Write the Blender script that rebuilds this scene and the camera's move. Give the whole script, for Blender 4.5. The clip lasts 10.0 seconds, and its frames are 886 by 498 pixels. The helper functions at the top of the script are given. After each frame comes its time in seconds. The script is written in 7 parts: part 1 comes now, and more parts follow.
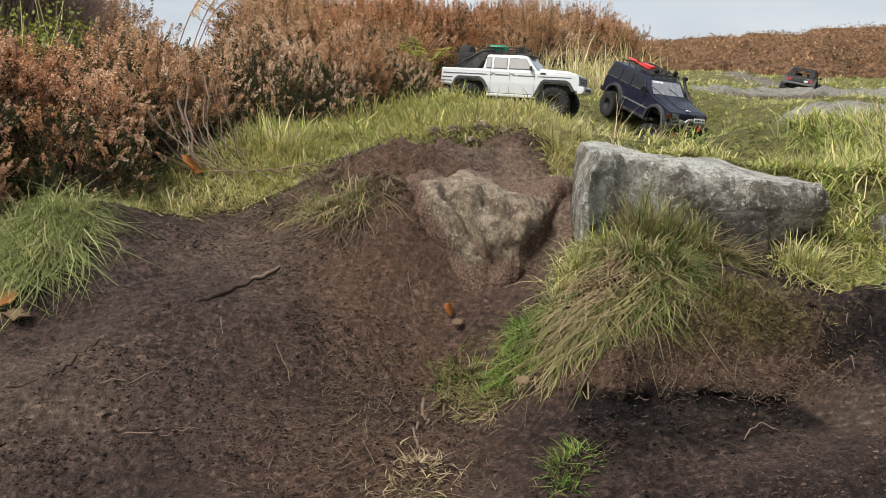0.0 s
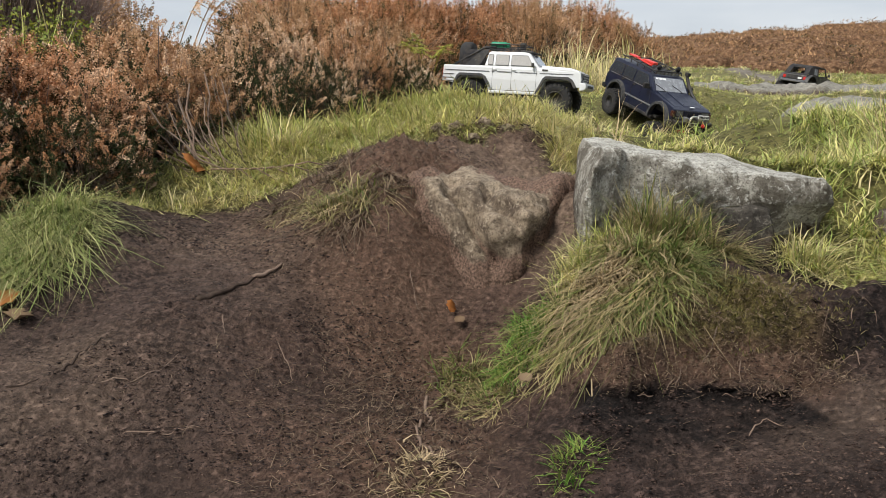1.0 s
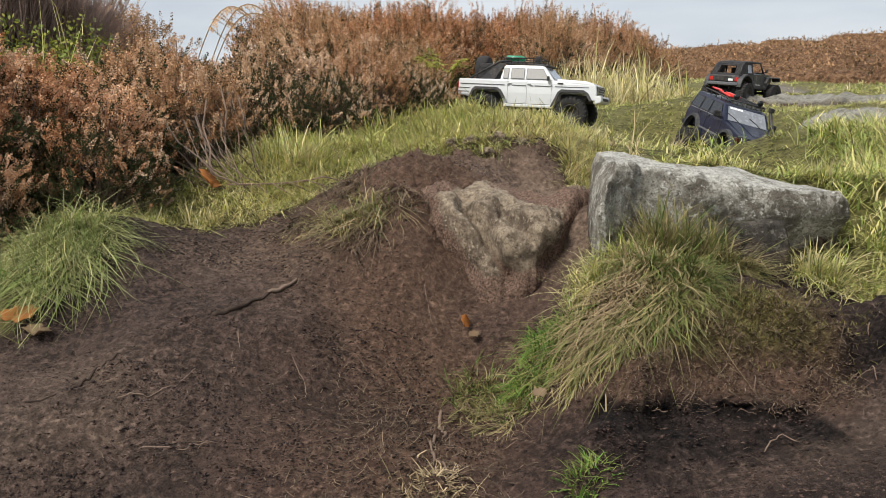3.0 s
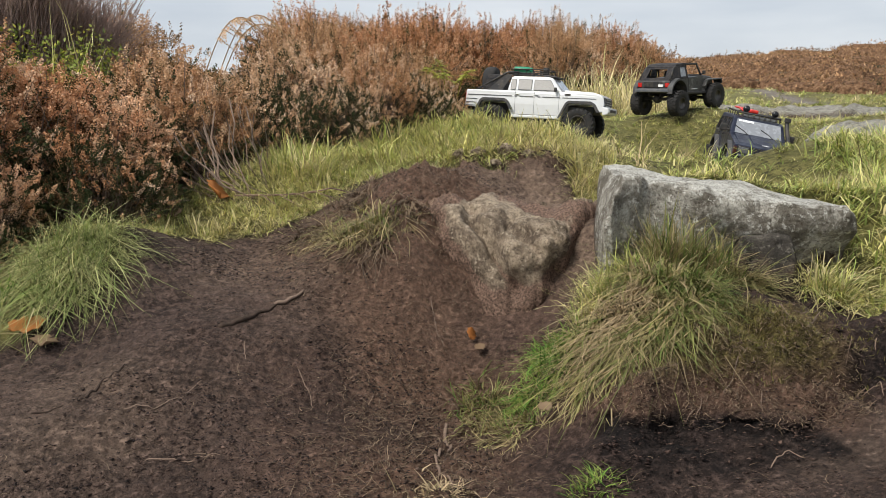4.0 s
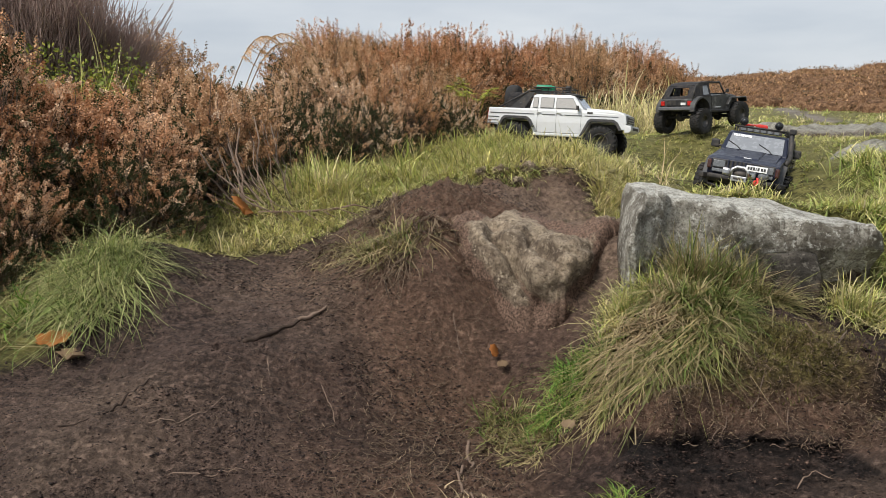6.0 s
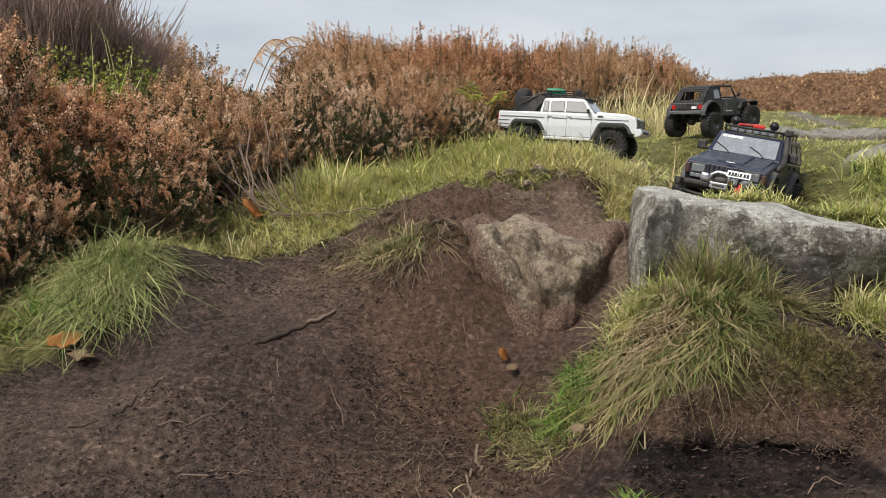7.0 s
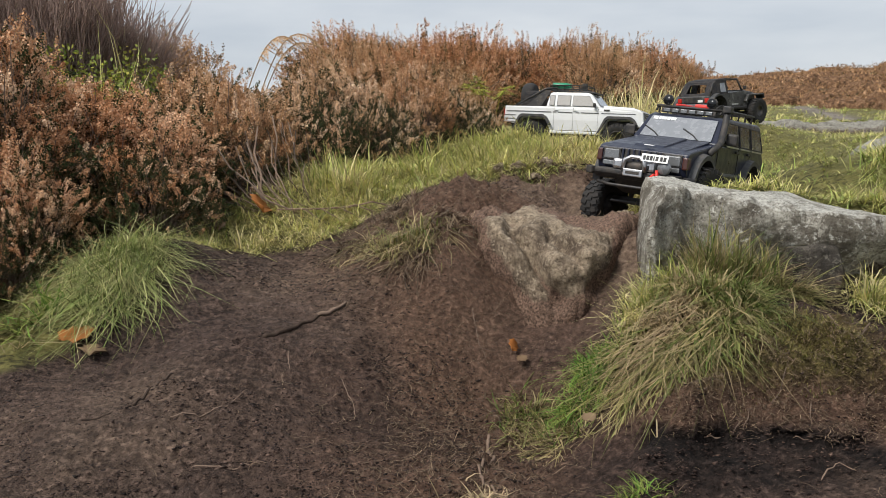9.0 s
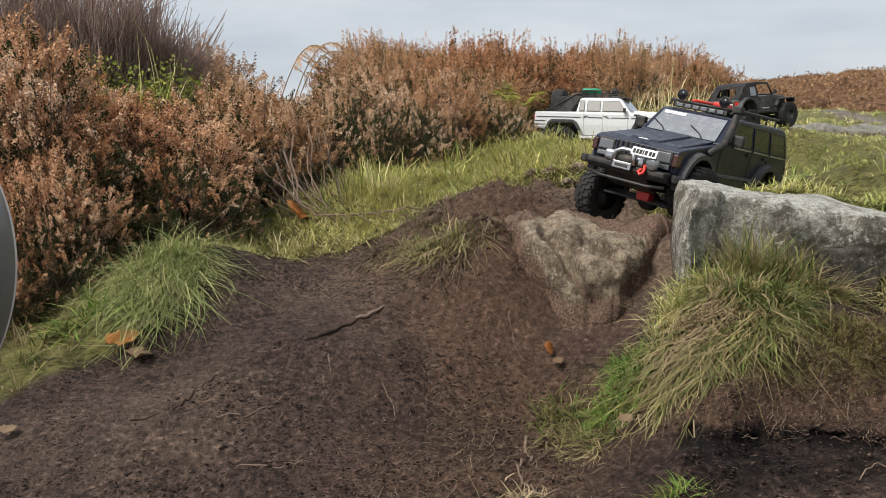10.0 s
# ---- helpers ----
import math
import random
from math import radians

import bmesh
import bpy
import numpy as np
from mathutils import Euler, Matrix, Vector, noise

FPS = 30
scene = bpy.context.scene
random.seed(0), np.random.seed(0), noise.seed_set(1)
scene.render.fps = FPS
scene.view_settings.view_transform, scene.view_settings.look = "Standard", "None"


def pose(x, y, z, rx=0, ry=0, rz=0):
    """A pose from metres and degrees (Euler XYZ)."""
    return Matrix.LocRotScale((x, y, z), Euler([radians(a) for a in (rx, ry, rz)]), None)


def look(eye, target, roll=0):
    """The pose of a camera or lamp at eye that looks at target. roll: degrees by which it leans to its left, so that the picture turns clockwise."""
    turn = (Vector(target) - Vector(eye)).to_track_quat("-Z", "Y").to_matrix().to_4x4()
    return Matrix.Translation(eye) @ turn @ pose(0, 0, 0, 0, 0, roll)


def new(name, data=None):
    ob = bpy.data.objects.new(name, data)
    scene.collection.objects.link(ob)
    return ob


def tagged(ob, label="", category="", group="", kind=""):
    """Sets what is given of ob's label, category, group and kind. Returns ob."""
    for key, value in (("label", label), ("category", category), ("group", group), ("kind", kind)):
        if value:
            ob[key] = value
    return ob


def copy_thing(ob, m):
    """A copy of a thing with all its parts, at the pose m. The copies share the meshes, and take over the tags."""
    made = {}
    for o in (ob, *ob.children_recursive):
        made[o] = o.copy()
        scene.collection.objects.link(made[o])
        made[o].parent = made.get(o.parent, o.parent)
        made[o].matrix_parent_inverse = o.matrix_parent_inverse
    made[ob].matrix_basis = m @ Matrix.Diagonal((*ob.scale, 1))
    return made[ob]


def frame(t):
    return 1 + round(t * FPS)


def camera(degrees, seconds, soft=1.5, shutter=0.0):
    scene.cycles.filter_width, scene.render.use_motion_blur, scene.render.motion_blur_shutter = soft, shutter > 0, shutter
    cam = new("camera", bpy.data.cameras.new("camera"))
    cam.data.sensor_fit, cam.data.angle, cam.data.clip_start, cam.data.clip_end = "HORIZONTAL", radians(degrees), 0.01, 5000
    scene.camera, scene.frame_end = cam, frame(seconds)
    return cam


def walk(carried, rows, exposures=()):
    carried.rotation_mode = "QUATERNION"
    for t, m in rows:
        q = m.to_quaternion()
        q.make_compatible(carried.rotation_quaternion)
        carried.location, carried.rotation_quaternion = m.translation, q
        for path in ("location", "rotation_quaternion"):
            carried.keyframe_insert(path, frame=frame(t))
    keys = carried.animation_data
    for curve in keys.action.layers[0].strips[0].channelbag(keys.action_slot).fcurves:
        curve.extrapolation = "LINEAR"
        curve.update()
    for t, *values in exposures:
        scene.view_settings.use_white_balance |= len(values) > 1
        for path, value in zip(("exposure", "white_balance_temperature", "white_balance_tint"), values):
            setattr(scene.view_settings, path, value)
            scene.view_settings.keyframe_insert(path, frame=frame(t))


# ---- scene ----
cam = camera(52.1, 10.0, soft=0.6)
PATH = [
    (0, (-0.002, 0.018, 0.686), (0.004, 1.983, 0.314), 0.5),
    (0.5, (-0.004, 0.019, 0.684), (0.003, 1.983, 0.304), 0.4),
    (1, (-0.001, 0.024, 0.683), (-0.001, 1.988, 0.307), 0.2),
    (1.5, (0.008, 0.023, 0.687), (-0.005, 1.991, 0.332), 0.3),
    (2, (0.006, 0.021, 0.69), (-0.026, 1.99, 0.339), 0.1),
    (2.5, (0.005, 0.021, 0.687), (-0.03, 1.989, 0.336), -0.2),
    (4, (0.007, 0.02, 0.696), (-0.048, 1.991, 0.365), -0.0),
    (4.5, (0.004, 0.021, 0.699), (-0.062, 1.996, 0.39), 0.0),
    (5, (0.002, 0.018, 0.7), (-0.073, 1.995, 0.409), 0.2),
    (5.5, (0.002, 0.017, 0.694), (-0.085, 1.994, 0.401), 0.1),
    (7, (0.003, 0.017, 0.694), (-0.119, 1.993, 0.409), 0.2),
    (7.5, (0.001, 0.016, 0.691), (-0.127, 1.992, 0.411), 0.1),
    (8, (0.0, 0.016, 0.686), (-0.123, 1.993, 0.408), -0.1),
    (8.5, (0.0, 0.019, 0.684), (-0.123, 1.996, 0.407), -0.3),
    (9, (-0.003, 0.014, 0.681), (-0.138, 1.988, 0.394), -0.4),
    (9.5, (-0.018, -0.012, 0.681), (-0.191, 1.96, 0.4), -0.7),
    (10, (-0.019, -0.013, 0.68), (-0.212, 1.959, 0.408), -0.9),
]
walk(cam, [(t, look(e, g, r)) for t, e, g, r in PATH], [(0, -0.02), (4.5, 0.0), (5.5, -0.08), (10, -0.1)])

# ---------------------------------------------------------------- world and light
SUN_EL, SUN_AZ = radians(52), radians(228)
world = bpy.data.worlds.new("overcast_sky")
scene.world = world
world.use_nodes = True
wn, wl = world.node_tree.nodes, world.node_tree.links
wn.clear()
w_out, w_bg = wn.new("ShaderNodeOutputWorld"), wn.new("ShaderNodeBackground")
sky = wn.new("ShaderNodeTexSky")
sky.sky_type, sky.sun_disc = "NISHITA", False
sky.sun_elevation, sky.sun_rotation = SUN_EL, SUN_AZ
sky_lvl = wn.new("ShaderNodeMixRGB")
sky_lvl.blend_type, sky_lvl.inputs[0].default_value = "MULTIPLY", 1.0
sky_lvl.inputs[2].default_value = (0.10, 0.10, 0.10, 1)
wc = wn.new("ShaderNodeTexCoord")
wm = wn.new("ShaderNodeMapping")
wm.inputs["Scale"].default_value = (1.6, 1.6, 7.0)
cl = wn.new("ShaderNodeTexNoise")
cl.inputs["Scale"].default_value, cl.inputs["Detail"].default_value, cl.inputs["Roughness"].default_value = 2.2, 5.0, 0.5
cr = wn.new("ShaderNodeValToRGB")
cr.color_ramp.elements[0].position, cr.color_ramp.elements[0].color = 0.30, (0.60, 0.665, 0.755, 1)
cr.color_ramp.elements[1].position, cr.color_ramp.elements[1].color = 0.72, (0.86, 0.90, 0.95, 1)
cm = wn.new("ShaderNodeMixRGB")
cm.inputs[0].default_value = 0.88
wl.new(wc.outputs["Generated"], wm.inputs[0])
wl.new(wm.outputs[0], cl.inputs["Vector"])
wl.new(cl.outputs["Fac"], cr.inputs[0])
wl.new(sky.outputs[0], sky_lvl.inputs[1])
wl.new(sky_lvl.outputs[0], cm.inputs[1])
wl.new(cr.outputs[0], cm.inputs[2])
wl.new(cm.outputs[0], w_bg.inputs[0])
w_bg.inputs[1].default_value = 0.95
wl.new(w_bg.outputs[0], w_out.inputs[0])

sun = new("sun", bpy.data.lights.new("sun", "SUN"))
sun.data.energy, sun.data.angle, sun.data.color = 4.6, radians(20), (1.0, 0.96, 0.90)
sun.matrix_world = look((0, 0, 10), Vector((0, 0, 10)) - Vector((math.sin(SUN_AZ) * math.cos(SUN_EL), math.cos(SUN_AZ) * math.cos(SUN_EL), math.sin(SUN_EL))))

# ---------------------------------------------------------------- materials


class Mat:
    """A small node material builder round one Principled BSDF."""

    def __init__(self, name, color=(0.5, 0.5, 0.5), rough=0.6, metal=0.0, coat=0.0, spec=0.5):
        self.m = bpy.data.materials.new(name)
        self.m.use_nodes = True
        self.t = self.m.node_tree
        self.p = self.t.nodes["Principled BSDF"]
        self.set("Base Color", (*color, 1))
        self.set("Roughness", rough)
        self.set("Metallic", metal)
        self.set("Coat Weight", coat)
        self.set("Specular IOR Level", spec)

    def set(self, key, v):
        self.p.inputs[key].default_value = v
        return self

    def node(self, kind, **inputs):
        n = self.t.nodes.new("ShaderNode" + kind)
        for k, v in inputs.items():
            n.inputs[k.replace("_", " ")].default_value = v
        return n

    def link(self, a, b):
        self.t.links.new(a, b)

    def coords(self, scale=(1, 1, 1), space="Object"):
        c, mp = self.node("TexCoord"), self.node("Mapping")
        mp.inputs["Scale"].default_value = scale
        self.link(c.outputs[space], mp.inputs[0])
        return mp.outputs[0]

    def noise(self, scale, detail=4.0, rough=0.55, at=None, stretch=(1, 1, 1)):
        n = self.node("TexNoise", Scale=scale, Detail=detail, Roughness=rough)
        self.link(at or self.coords(stretch), n.inputs["Vector"])
        return n.outputs["Fac"]

    def ramp(self, fac, *stops):
        r = self.node("ValToRGB")
        e = r.color_ramp.elements
        while len(e) < len(stops):
            e.new(0.5)
        for el, (pos, col) in zip(e, stops):
            el.position, el.color = pos, (*col, 1)
        self.link(fac, r.inputs[0])
        return r.outputs[0]

    def mix(self, fac, a, b, how="MIX"):
        n = self.node("MixRGB")
        n.blend_type = how
        for i, v in enumerate((fac, a, b)):
            if isinstance(v, (int, float)):
                n.inputs[i].default_value = v
            elif isinstance(v, tuple):
                n.inputs[i].default_value = (*v, 1)
            else:
                self.link(v, n.inputs[i])
        return n.outputs[0]

    def attr(self, name):
        n = self.node("Attribute")
        n.attribute_name = name
        return n.outputs["Fac"]

    def math(self, how, a, b=0.5):
        n = self.node("Math")
        n.operation = how
        for i, v in enumerate((a, b)):
            if isinstance(v, (int, float)):
                n.inputs[i].default_value = v
            else:
                self.link(v, n.inputs[i])
        return n.outputs[0]

    def island(self):
        return self.node("NewGeometry").outputs["Random Per Island"]

    def color(self, out):
        self.link(out, self.p.inputs["Base Color"])
        return self

    def rough(self, out):
        self.link(out, self.p.inputs["Roughness"])
        return self

    def bump(self, fac, strength=0.3, dist=0.002):
        b = self.node("Bump", Strength=strength, Distance=dist)
        self.link(fac, b.inputs["Height"])
        self.link(b.outputs[0], self.p.inputs["Normal"])
        return self


def ground_material():
    m = Mat("moorland_soil", rough=0.8, spec=0.2)
    at = m.coords()
    fine, mid, big = m.noise(95, 8, 0.72, at), m.noise(22, 7, 0.68, at), m.noise(5, 4, 0.5, at)
    grit = m.noise(420, 3, 0.6, at)
    seam = m.noise(70, 5, 0.66, m.coords((0.6, 1.25, 1.25)))
    patch = m.ramp(m.noise(7, 4, 0.55, at), (0.42, (0, 0, 0)), (0.58, (1, 1, 1)))
    soft = m.ramp(fine, (0.34, (0, 0, 0)), (0.68, (1, 1, 1)))
    fine = m.ramp(fine, (0.41, (0, 0, 0)), (0.60, (1, 1, 1)))
    mid = m.ramp(mid, (0.34, (0, 0, 0)), (0.68, (1, 1, 1)))
    peat = m.mix(fine, (0.016, 0.0093, 0.0078), (0.122, 0.078, 0.0655))
    peat = m.mix(m.math("MULTIPLY", m.ramp(m.noise(11, 6, 0.62, at), (0.48, (0, 0, 0)), (0.66, (1, 1, 1))), 0.6), peat, (0.125, 0.081, 0.069))
    brown = m.mix(soft, (0.052, 0.030, 0.021), (0.29, 0.178, 0.122))
    brown = m.mix(m.math("MULTIPLY", mid, 0.35), brown, (0.19, 0.108, 0.073))
    moss = m.mix(fine, (0.062, 0.050, 0.018), (0.22, 0.185, 0.060))
    turf = m.mix(mid, (0.105, 0.100, 0.032), (0.27, 0.245, 0.085))
    litter = m.mix(mid, (0.055, 0.033, 0.019), (0.14, 0.085, 0.045))
    stone = m.mix(m.noise(1.6, 8, 0.75, at), (0.15, 0.125, 0.105), (0.44, 0.39, 0.34))
    dust = m.mix(soft, (0.10, 0.066, 0.048), (0.40, 0.285, 0.205))
    peat = m.mix(m.ramp(big, (0.35, (0, 0, 0)), (0.7, (0.45, 0.45, 0.45))), peat, (0.03, 0.020, 0.017))
    c = m.mix(m.attr("dry"), peat, dust)
    c = m.mix(m.attr("fibrous"), c, brown)
    # black wet peat, and the shade of recesses painted in as soil colour
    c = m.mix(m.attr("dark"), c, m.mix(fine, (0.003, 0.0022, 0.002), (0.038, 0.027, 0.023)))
    c = m.mix(m.attr("moss"), c, moss)
    c = m.mix(m.attr("turf"), c, turf)
    c = m.mix(m.attr("litter"), c, litter)
    c = m.mix(m.attr("track"), c, stone)
    c = m.mix(m.math("MULTIPLY", m.ramp(grit, (0.66, (0, 0, 0)), (0.74, (1, 1, 1))), 0.3), c, (0.16, 0.12, 0.095))
    # shade between crumbs, painted as dark specks where the seams lie low
    pit_shade = m.ramp(seam, (0.43, (0.95, 0.95, 0.95)), (0.50, (0, 0, 0)))
    pit_shade = m.math("MULTIPLY", pit_shade, m.math("ADD", m.math("MULTIPLY", patch, 0.55), 0.18))
    c = m.mix(m.math("MULTIPLY", pit_shade, m.ramp(m.math("ADD", m.attr("dry"), m.attr("fibrous")), (0.0, (1, 1, 1)), (0.9, (0.3, 0.3, 0.3)))), c, (0.011, 0.0078, 0.007))
    m.color(c)
    m.rough(m.ramp(big, (0.35, (0.88, 0.88, 0.88)), (0.6, (0.66, 0.66, 0.66))))
    return m.bump(m.math("ADD", m.math("ADD", m.math("MULTIPLY", fine, 0.7), m.math("MULTIPLY", mid, 1.3)), m.math("MULTIPLY", seam, 2.0)), 1.0, 0.0055).m


def rock_material(name, lo, hi, lichen=(0.45, 0.46, 0.42), stain=(0.05, 0.047, 0.042), top_pale=0.6, earth=(0.085, 0.058, 0.044)):
    """Gritstone: mottled, stained, lichen-specked, paler on its upper faces, with earth smeared where the mesh says so.
    """
    m = Mat(name, rough=0.88, spec=0.25)
    at = m.coords()
    fine, mid, big = m.noise(230, 6, 0.7, at), m.noise(30, 8, 0.7, at), m.noise(9, 7, 0.66, at)
    c = m.mix(m.ramp(mid, (0.38, (0, 0, 0)), (0.60, (1, 1, 1))), lo, hi)
    c = m.mix(m.ramp(big, (0.44, (0, 0, 0)), (0.56, (0.9, 0.9, 0.9))), c, m.mix(mid, stain, lo))
    c = m.mix(m.ramp(m.noise(16, 7, 0.7, m.coords((1.5, 1.0, 0.8))), (0.54, (0, 0, 0)), (0.62, (0.75, 0.75, 0.75))), c, hi)
    c = m.mix(m.ramp(m.noise(85, 6, 0.7, at), (0.55, (0, 0, 0)), (0.63, (0.8, 0.8, 0.8))), c, lichen)
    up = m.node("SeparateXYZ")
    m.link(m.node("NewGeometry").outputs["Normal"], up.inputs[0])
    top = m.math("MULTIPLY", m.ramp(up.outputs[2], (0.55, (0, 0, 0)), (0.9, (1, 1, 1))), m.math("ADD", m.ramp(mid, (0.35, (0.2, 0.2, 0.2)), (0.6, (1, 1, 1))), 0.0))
    c = m.mix(m.math("MULTIPLY", top, top_pale), c, lichen)
    c = m.mix(m.ramp(m.noise(130, 7, 0.75, at), (0.38, (0.5, 0.5, 0.5)), (0.50, (0, 0, 0))), c, stain)
    c = m.mix(m.ramp(fine, (0.34, (0.85, 0.85, 0.85)), (0.48, (0, 0, 0))), c, stain)
    soil = m.math("ADD", m.attr("soil"), m.math("MULTIPLY", m.math("SUBTRACT", mid, 0.5), 1.3))
    soil = m.math("MULTIPLY", m.ramp(soil, (0.38, (0, 0, 0)), (0.62, (1, 1, 1))), m.ramp(m.attr("soil"), (0.02, (0, 0, 0)), (0.12, (1, 1, 1))))
    c = m.mix(soil, c, m.mix(m.ramp(fine, (0.36, (0, 0, 0)), (0.66, (1, 1, 1))), (earth[0] * 0.3, earth[1] * 0.3, earth[2] * 0.3), (earth[0] * 1.7, earth[1] * 1.7, earth[2] * 1.7)))
    m.color(c)
    h = m.math("ADD", m.math("MULTIPLY", fine, 0.5), m.math("MULTIPLY", mid, 2.0))
    return m.bump(h, 1.0, 0.008).m


def blade_material(name, dry, mid, green, thinness=0.28):
    m = Mat(name, rough=0.55, spec=0.2)
    isl = m.island()
    other = m.math("FRACT", m.math("MULTIPLY", isl, 57.3))
    t = m.math("ADD", m.attr("tone"), m.math("MULTIPLY", m.math("SUBTRACT", isl, 0.5), 0.7))
    c = m.ramp(t, (0.0, dry), (0.5, mid), (1.0, green))
    c = m.mix(m.math("MULTIPLY", m.noise(14, 2), 0.3), c, dry)
    c = m.mix(1.0, c, m.ramp(other, (0.0, (0.42, 0.42, 0.40)), (0.5, (1.05, 1.05, 1.05)), (1.0, (1.55, 1.55, 1.5))), "MULTIPLY")
    m.color(c)
    thin, both = m.node("BsdfTranslucent"), m.node("MixShader")
    m.link(c, thin.inputs["Color"])
    both.inputs[0].default_value = thinness
    m.link(m.p.outputs[0], both.inputs[1])
    m.link(thin.outputs[0], both.inputs[2])
    m.link(both.outputs[0], m.t.nodes["Material Output"].inputs["Surface"])
    return m.m


def heather_material():
    m = Mat("dry_heather_florets", rough=0.85, spec=0.15)
    isl = m.island()
    own = m.node("ObjectInfo").outputs["Random"]
    t = m.math("ADD", m.attr("tone"), m.math("MULTIPLY", m.math("SUBTRACT", isl, 0.5), 0.2))
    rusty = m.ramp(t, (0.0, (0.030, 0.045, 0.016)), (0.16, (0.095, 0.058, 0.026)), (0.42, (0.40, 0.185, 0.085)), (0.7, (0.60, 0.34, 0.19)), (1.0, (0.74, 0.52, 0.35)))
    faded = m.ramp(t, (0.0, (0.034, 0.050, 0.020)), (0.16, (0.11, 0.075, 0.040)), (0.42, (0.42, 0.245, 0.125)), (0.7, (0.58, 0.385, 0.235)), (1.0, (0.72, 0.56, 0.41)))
    c = m.mix(m.ramp(own, (0.35, (0, 0, 0)), (0.65, (1, 1, 1))), rusty, faded)
    other = m.math("FRACT", m.math("MULTIPLY", isl, 57.3))
    c = m.mix(1.0, c, m.ramp(other, (0.0, (0.75, 0.75, 0.75)), (0.5, (1.1, 1.1, 1.1)), (1.0, (1.3, 1.3, 1.3))), "MULTIPLY")
    m.color(c)
    thin, both = m.node("BsdfTranslucent"), m.node("MixShader")
    m.link(c, thin.inputs["Color"])
    both.inputs[0].default_value = 0.22
    m.link(m.p.outputs[0], both.inputs[1])
    m.link(thin.outputs[0], both.inputs[2])
    m.link(both.outputs[0], m.t.nodes["Material Output"].inputs["Surface"])
    return m.m


def twig_material(name, lo, hi):
    m = Mat(name, rough=0.9, spec=0.2)
    m.color(m.mix(m.noise(90, 5, 0.6), lo, hi))
    return m.bump(m.noise(220, 3), 0.6, 0.002).m


def moor_material():
    m = Mat("matted_heather", rough=0.95, spec=0.1)
    n = m.noise(18, 8, 0.75)
    m.color(m.ramp(n, (0.35, (0.055, 0.034, 0.022)), (0.5, (0.19, 0.105, 0.058)), (0.65, (0.38, 0.235, 0.14))))
    return m.bump(m.noise(30, 6, 0.7), 1.0, 0.06).m


SOIL = ground_material()
MOOR = moor_material()
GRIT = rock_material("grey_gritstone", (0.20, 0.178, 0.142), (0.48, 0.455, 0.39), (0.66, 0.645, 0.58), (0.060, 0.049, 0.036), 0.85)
BROWNSTONE = rock_material("brown_gritstone", (0.155, 0.114, 0.080), (0.40, 0.315, 0.222), (0.47, 0.385, 0.28), (0.048, 0.033, 0.024), 0.4, (0.17, 0.108, 0.078))
PALESTONE = rock_material("pale_path_stone", (0.16, 0.142, 0.112), (0.34, 0.315, 0.26), (0.40, 0.385, 0.33))
DARKSTONE = rock_material("dark_brown_gritstone", (0.060, 0.052, 0.042), (0.15, 0.13, 0.105), (0.20, 0.18, 0.15), (0.02, 0.017, 0.014), 0.2)
GRASS = blade_material("moor_grass_blades", (0.62, 0.53, 0.31), (0.46, 0.44, 0.135), (0.19, 0.28, 0.05))
TUSSOCK = blade_material("tussock_blades", (0.36, 0.28, 0.16), (0.20, 0.195, 0.06), (0.085, 0.165, 0.026))
SILKY = blade_material("silky_grass_blades", (0.46, 0.42, 0.22), (0.30, 0.33, 0.12), (0.14, 0.22, 0.05))
STRAW = blade_material("straw_grass_blades", (0.42, 0.32, 0.20), (0.27, 0.21, 0.12), (0.15, 0.18, 0.05))
LUSH = blade_material("lush_grass_blades", (0.26, 0.29, 0.08), (0.13, 0.24, 0.04), (0.06, 0.17, 0.025))
MOSS = blade_material("olive_moss", (0.24, 0.19, 0.095), (0.18, 0.155, 0.05), (0.13, 0.14, 0.032))
HEATHER = heather_material()
BARK = twig_material("heather_wood", (0.08, 0.058, 0.046), (0.27, 0.20, 0.155))
ROOT = twig_material("pale_root", (0.09, 0.06, 0.045), (0.28, 0.2, 0.15))
DEADROOT = blade_material("dead_rootlets", (0.24, 0.175, 0.118), (0.145, 0.102, 0.070), (0.08, 0.054, 0.040))
CRUMB = blade_material("peat_crumb", (0.016, 0.010, 0.0085), (0.05, 0.031, 0.025), (0.13, 0.085, 0.066), 0.0)
LEAF = blade_material("fallen_leaf", (0.50, 0.22, 0.07), (0.42, 0.15, 0.04), (0.30, 0.12, 0.05))
BRACKEN = blade_material("dead_bracken", (0.56, 0.38, 0.20), (0.48, 0.29, 0.14), (0.40, 0.22, 0.10))
FERN = blade_material("yellow_green_fern", (0.45, 0.42, 0.07), (0.34, 0.38, 0.06), (0.22, 0.32, 0.05))
GREYTWIG = twig_material("bare_purple_twigs", (0.19, 0.13, 0.11), (0.46, 0.34, 0.29))
DARKBARK = twig_material("rotten_wood", (0.018, 0.012, 0.009), (0.085, 0.058, 0.043))
LEAFY = blade_material("small_bush_leaves", (0.34, 0.32, 0.06), (0.19, 0.23, 0.045), (0.09, 0.14, 0.03))
PALELEAF = blade_material("pale_dead_leaf", (0.30, 0.21, 0.13), (0.26, 0.17, 0.10), (0.2, 0.13, 0.08))

# ---------------------------------------------------------------- mesh helpers


def part(name, bm, material, parent=None, label="", smooth=False):
    me = bpy.data.meshes.new(name)
    bm.to_mesh(me)
    bm.free()
    for p in me.polygons if smooth else ():
        p.use_smooth = True
    if material:
        me.materials.append(material)
    ob = new(name, me)
    if parent:
        ob.parent = parent
    return tagged(ob, label)


